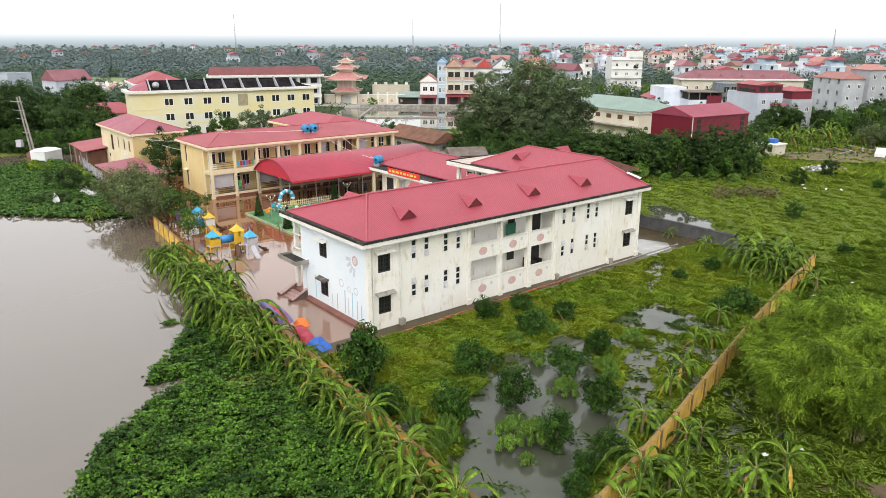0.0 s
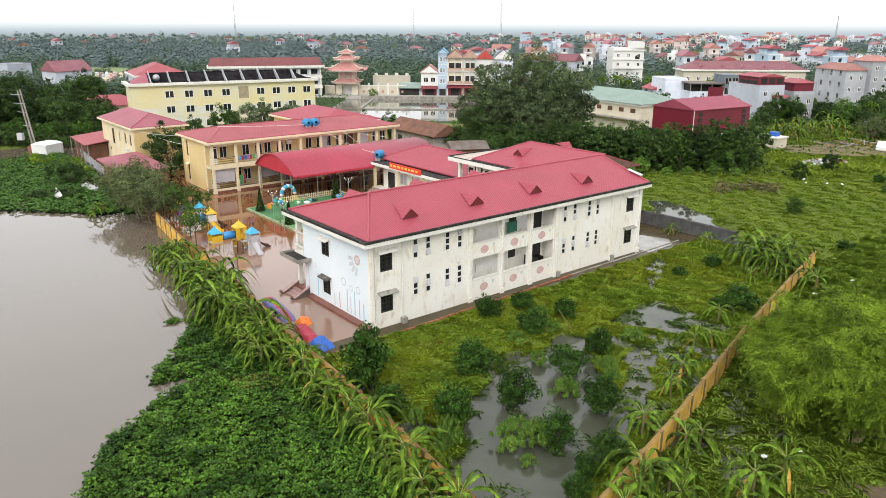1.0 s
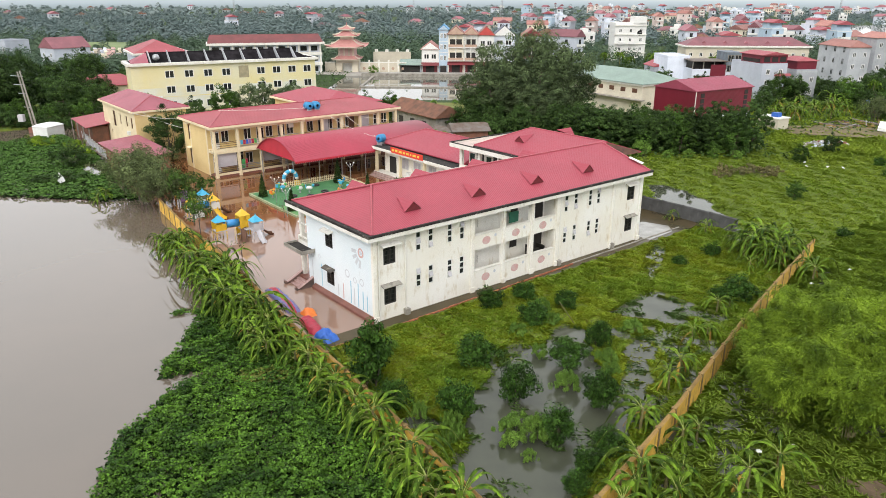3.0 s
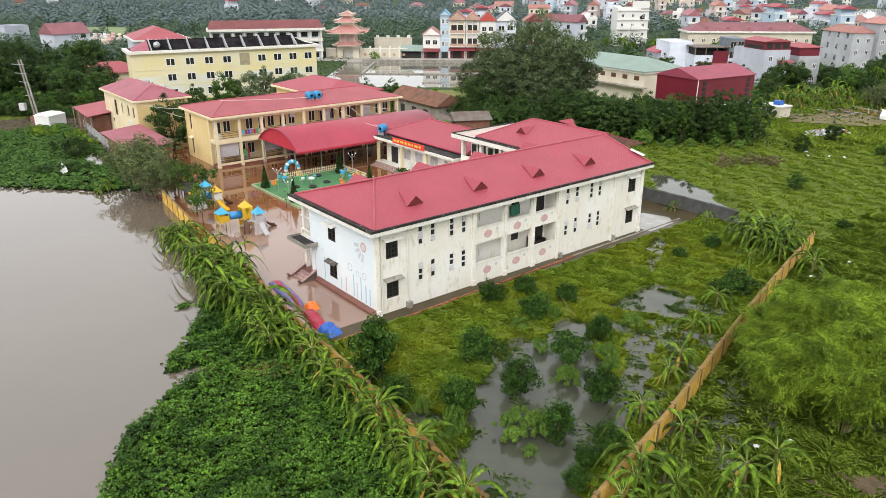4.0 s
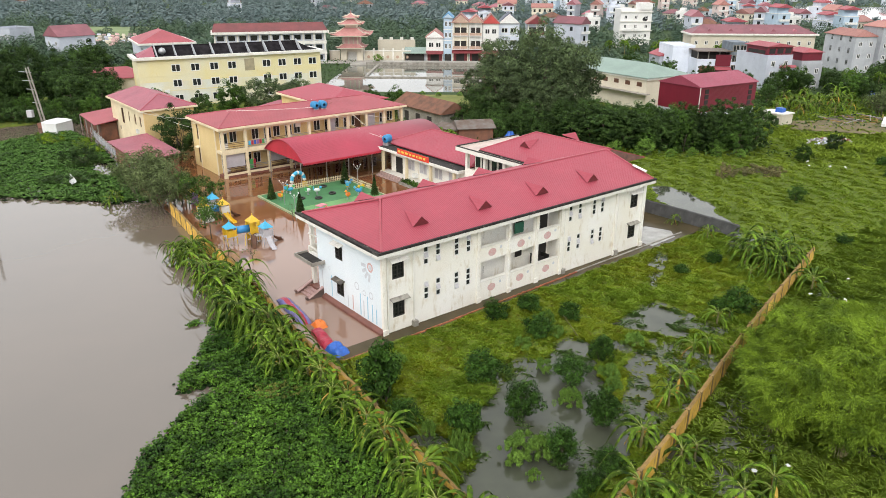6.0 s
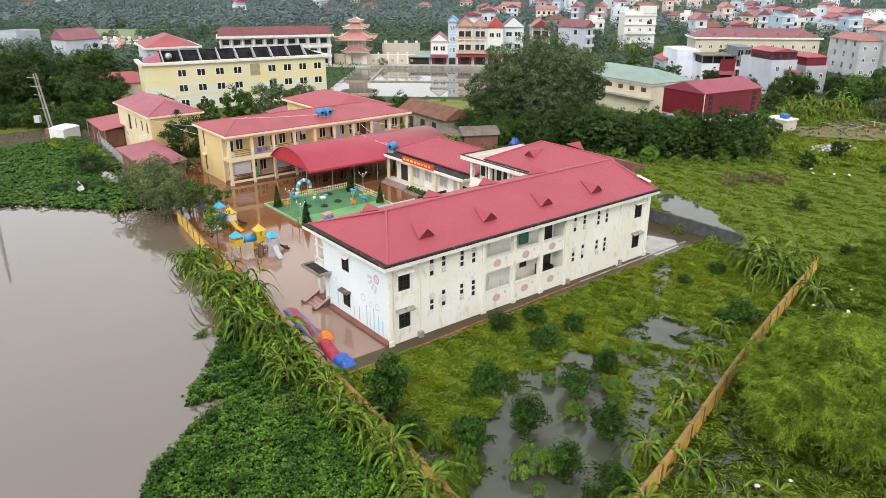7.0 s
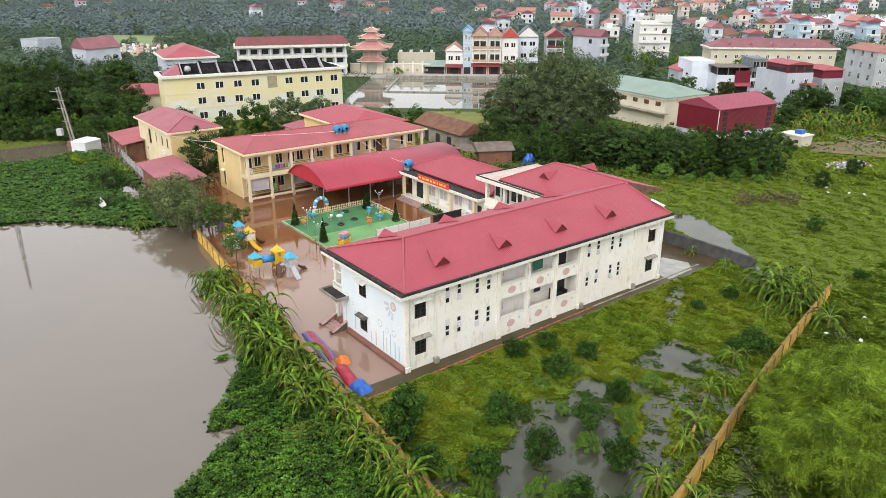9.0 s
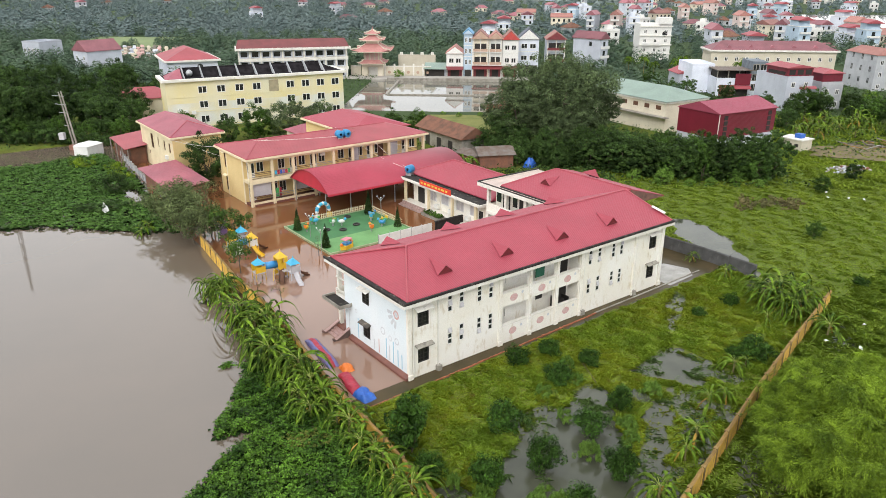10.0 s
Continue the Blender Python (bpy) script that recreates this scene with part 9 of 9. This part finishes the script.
# field
u, v = scatter(130000, 43, 112, -40, 62)
x, y = uv_world(u, v)
z = height(x, y)
ok = (z > 0.02) & ((y < 121) | (x > 50)) & ((np.abs(x - 71) > 11) | (np.abs(y - 138) > 6.5) | (rng.random(len(x)) < 0.2))
x, y, z = x[ok], y[ok], z[ok]
mix = wobble(x, y, 6.0, 3.0) + rng.uniform(-0.6, 0.6, len(x))
for mask, m, nm, lb in ((mix <= 0.75, FIELD_GRASS, "field_grass", "uneven green pasture grass"), (mix > 0.75, GRASS, "field_weed", "darker green weeds on the pasture")):
    blades(nm, x[mask], y[mask], z[mask], 0.22, 0.05, 4, m, lb, 1.2, 0.5)
k = rng.random(len(x)) < 0.25 * np.clip(0.3 + wobble(x, y, 2.4, 7.0), 0, 1)
vv, ff = leaf_quads(np.stack([x[k], y[k], z[k] + rng.uniform(0.05, 0.3, k.sum())], 1), 0.15, 0.09, up=0.8)
tagged(quads("pasture_weed", vv, ff, FIELD_GRASS), "low leafy weeds over the pasture", "weeds", kind="stuff")
x, y = scatter(11000, 54, 104, 112, 178)
z = height(x, y)
ok = (z > 0.05) & ((np.abs(x - 71) > 11) | (np.abs(y - 138) > 6.5) | (rng.random(len(x)) < 0.15))
blades("rough_grass", x[ok], y[ok], z[ok], 0.5, 0.12, 5, FIELD_GRASS, "tall rough grass behind the pasture", 1.0, 1.6)
# scrub filling the ground between the middle buildings
x, y = scatter(48000, -150, 150, 112, 260)
z = height(x, y)
uu = (x - ORIGIN.x) * AX.x + (y - ORIGIN.y) * AX.y
vw = (x - ORIGIN.x) * AY.x + (y - ORIGIN.y) * AY.y
ok = (z > 0.05) & ~((np.abs(x + 16) < 22) & (y > 170)) & ~((np.abs(x + 3.5) < 11.5) & (y > 147) & (y < 173)) & ~((uu > 26) & (uu < 44) & (vw < 76)) & ~((x > 52) & (x < 90) & (y < 135))
x, y, z = x[ok], y[ok], z[ok]
vv, ff = leaf_quads(np.stack([x, y, z + rng.uniform(0.05, 0.9, len(x))], 1), 0.55, 0.34)
tagged(quads("scrub", vv, ff, LEAF_DARK), "low green scrub between the buildings", "scrub", kind="stuff")

# dark leaves added to darken the ground where the great trees shade it
x, y = scatter(9000, -10, 20, 113, 137)
z = height(x, y)
ok = ~((np.abs(x - 1.2) < 4.5) & (np.abs(y - 123.5) < 3.4)) & (y > 117 - 0.2 * x)
vv, ff = leaf_quads(np.stack([x[ok], y[ok], z[ok] + rng.uniform(0.05, 0.8, ok.sum())], 1), 0.4, 0.24)
tagged(quads("shade_scrub", vv, ff, LEAF_DARK), "low dark undergrowth added to deepen the shade beneath the great trees", "scrub", kind="stuff")

# ---- woodland to the horizon ----


def woods(name, n, y0, y1, leaf, per, hmax, material, label, spread=0.69, up=0.8, keep_town=0.5):
    q = rng.random(n)
    y = y0 * (y1 / y0) ** q
    x = rng.uniform(-spread, spread, n) * y
    ok = ~((np.abs(x + 14) < 34) & (y < 262)) & ~((x > 185 + 0.33 * (y - 450)) & (y > 436) & (y < 686)) & ~((x > 50) & (x < 140) & (y < 262))
    a = x / y
    ok &= (rng.random(n) < np.where(a > 0.03, keep_town, 1.0)) & ~((x > -80) & (x < -24) & (y < 245)) & ~((np.abs(x - GRAVE[0]) < GRAVE[2] + 3) & (np.abs(y - GRAVE[1]) < GRAVE[3] + 3)) & ~((np.abs(x - PADDY[0]) < PADDY[2]) & (np.abs(y - PADDY[1]) < PADDY[3]))
    x, y = x[ok], y[ok]
    h = hmax * rng.uniform(0.3, 1.15, len(x)) * (0.75 + 0.35 * wobble(x, y, 30.0))
    k = np.repeat(np.arange(len(x)), per)
    d = unit(len(k))
    d[:, 2] = np.abs(d[:, 2]) * 1.0
    r = (0.5 * h + 1.0)[k] * rng.uniform(0.55, 1.05, len(k))
    p = np.stack([x[k] + d[:, 0] * r, y[k] + d[:, 1] * r, 0.3 + d[:, 2] * h[k] * rng.uniform(0.7, 1.0, len(k))], 1)
    vv, ff = leaf_quads(p, leaf, leaf * 0.75, up=up, out=d)
    tagged(quads(name, vv, ff, material), label, "woodland", kind="stuff")


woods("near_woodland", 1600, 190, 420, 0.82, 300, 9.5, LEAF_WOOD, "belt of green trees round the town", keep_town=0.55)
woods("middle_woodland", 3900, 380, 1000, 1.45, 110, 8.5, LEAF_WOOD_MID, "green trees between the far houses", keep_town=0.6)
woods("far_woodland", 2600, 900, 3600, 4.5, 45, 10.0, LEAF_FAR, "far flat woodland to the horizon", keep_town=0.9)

# white litter on the pasture and outside the wall
for i in range(16):
    x, y = (40 + 45 * rng.random(), 84 + 32 * rng.random()) if i < 11 else ((16.7, 35.1), (30.5, 60.2), (33.4, 58.5), (36.0, 64.0), (19.0, 35.5))[i - 11]
    z = float(height(np.array(x), np.array(y)))
    lt = thing("plastic_scrap", place(x, y, rng.uniform(0, 360), max(z, 0) + 0.12), "small scrap of white plastic on the grass", "litter", "plastic scraps")
    part("scrap", G().add([(0, 0, 0), (0.45, 0.05, 0.1), (0.5, 0.3, 0.2), (0.1, 0.35, 0.08), (0.25, 0.15, 0.24)], [(0, 1, 4), (1, 2, 4), (2, 3, 4), (3, 0, 4)]), PL_WHITE, lt)

# low plants in the long planter
c = np.stack([rng.uniform(-0.4, 0.6, 420), rng.uniform(0.1, 4.1, 420), rng.uniform(0.32, 0.8, 420)], 1)
vv, ff = leaf_quads(c, 0.3, 0.16)
quads("foliage", vv, ff, LEAF_MID, pl_box)

sp = thing("bamboo_stick", at(12.2, -10.2), "pale bamboo stick leaning in the flooded garden", "stick")
part("pole", G().rod((0, 0, -0.2), (-1.0, 1.1, 1.9), 0.04, 0.03, 6), STEM, sp)
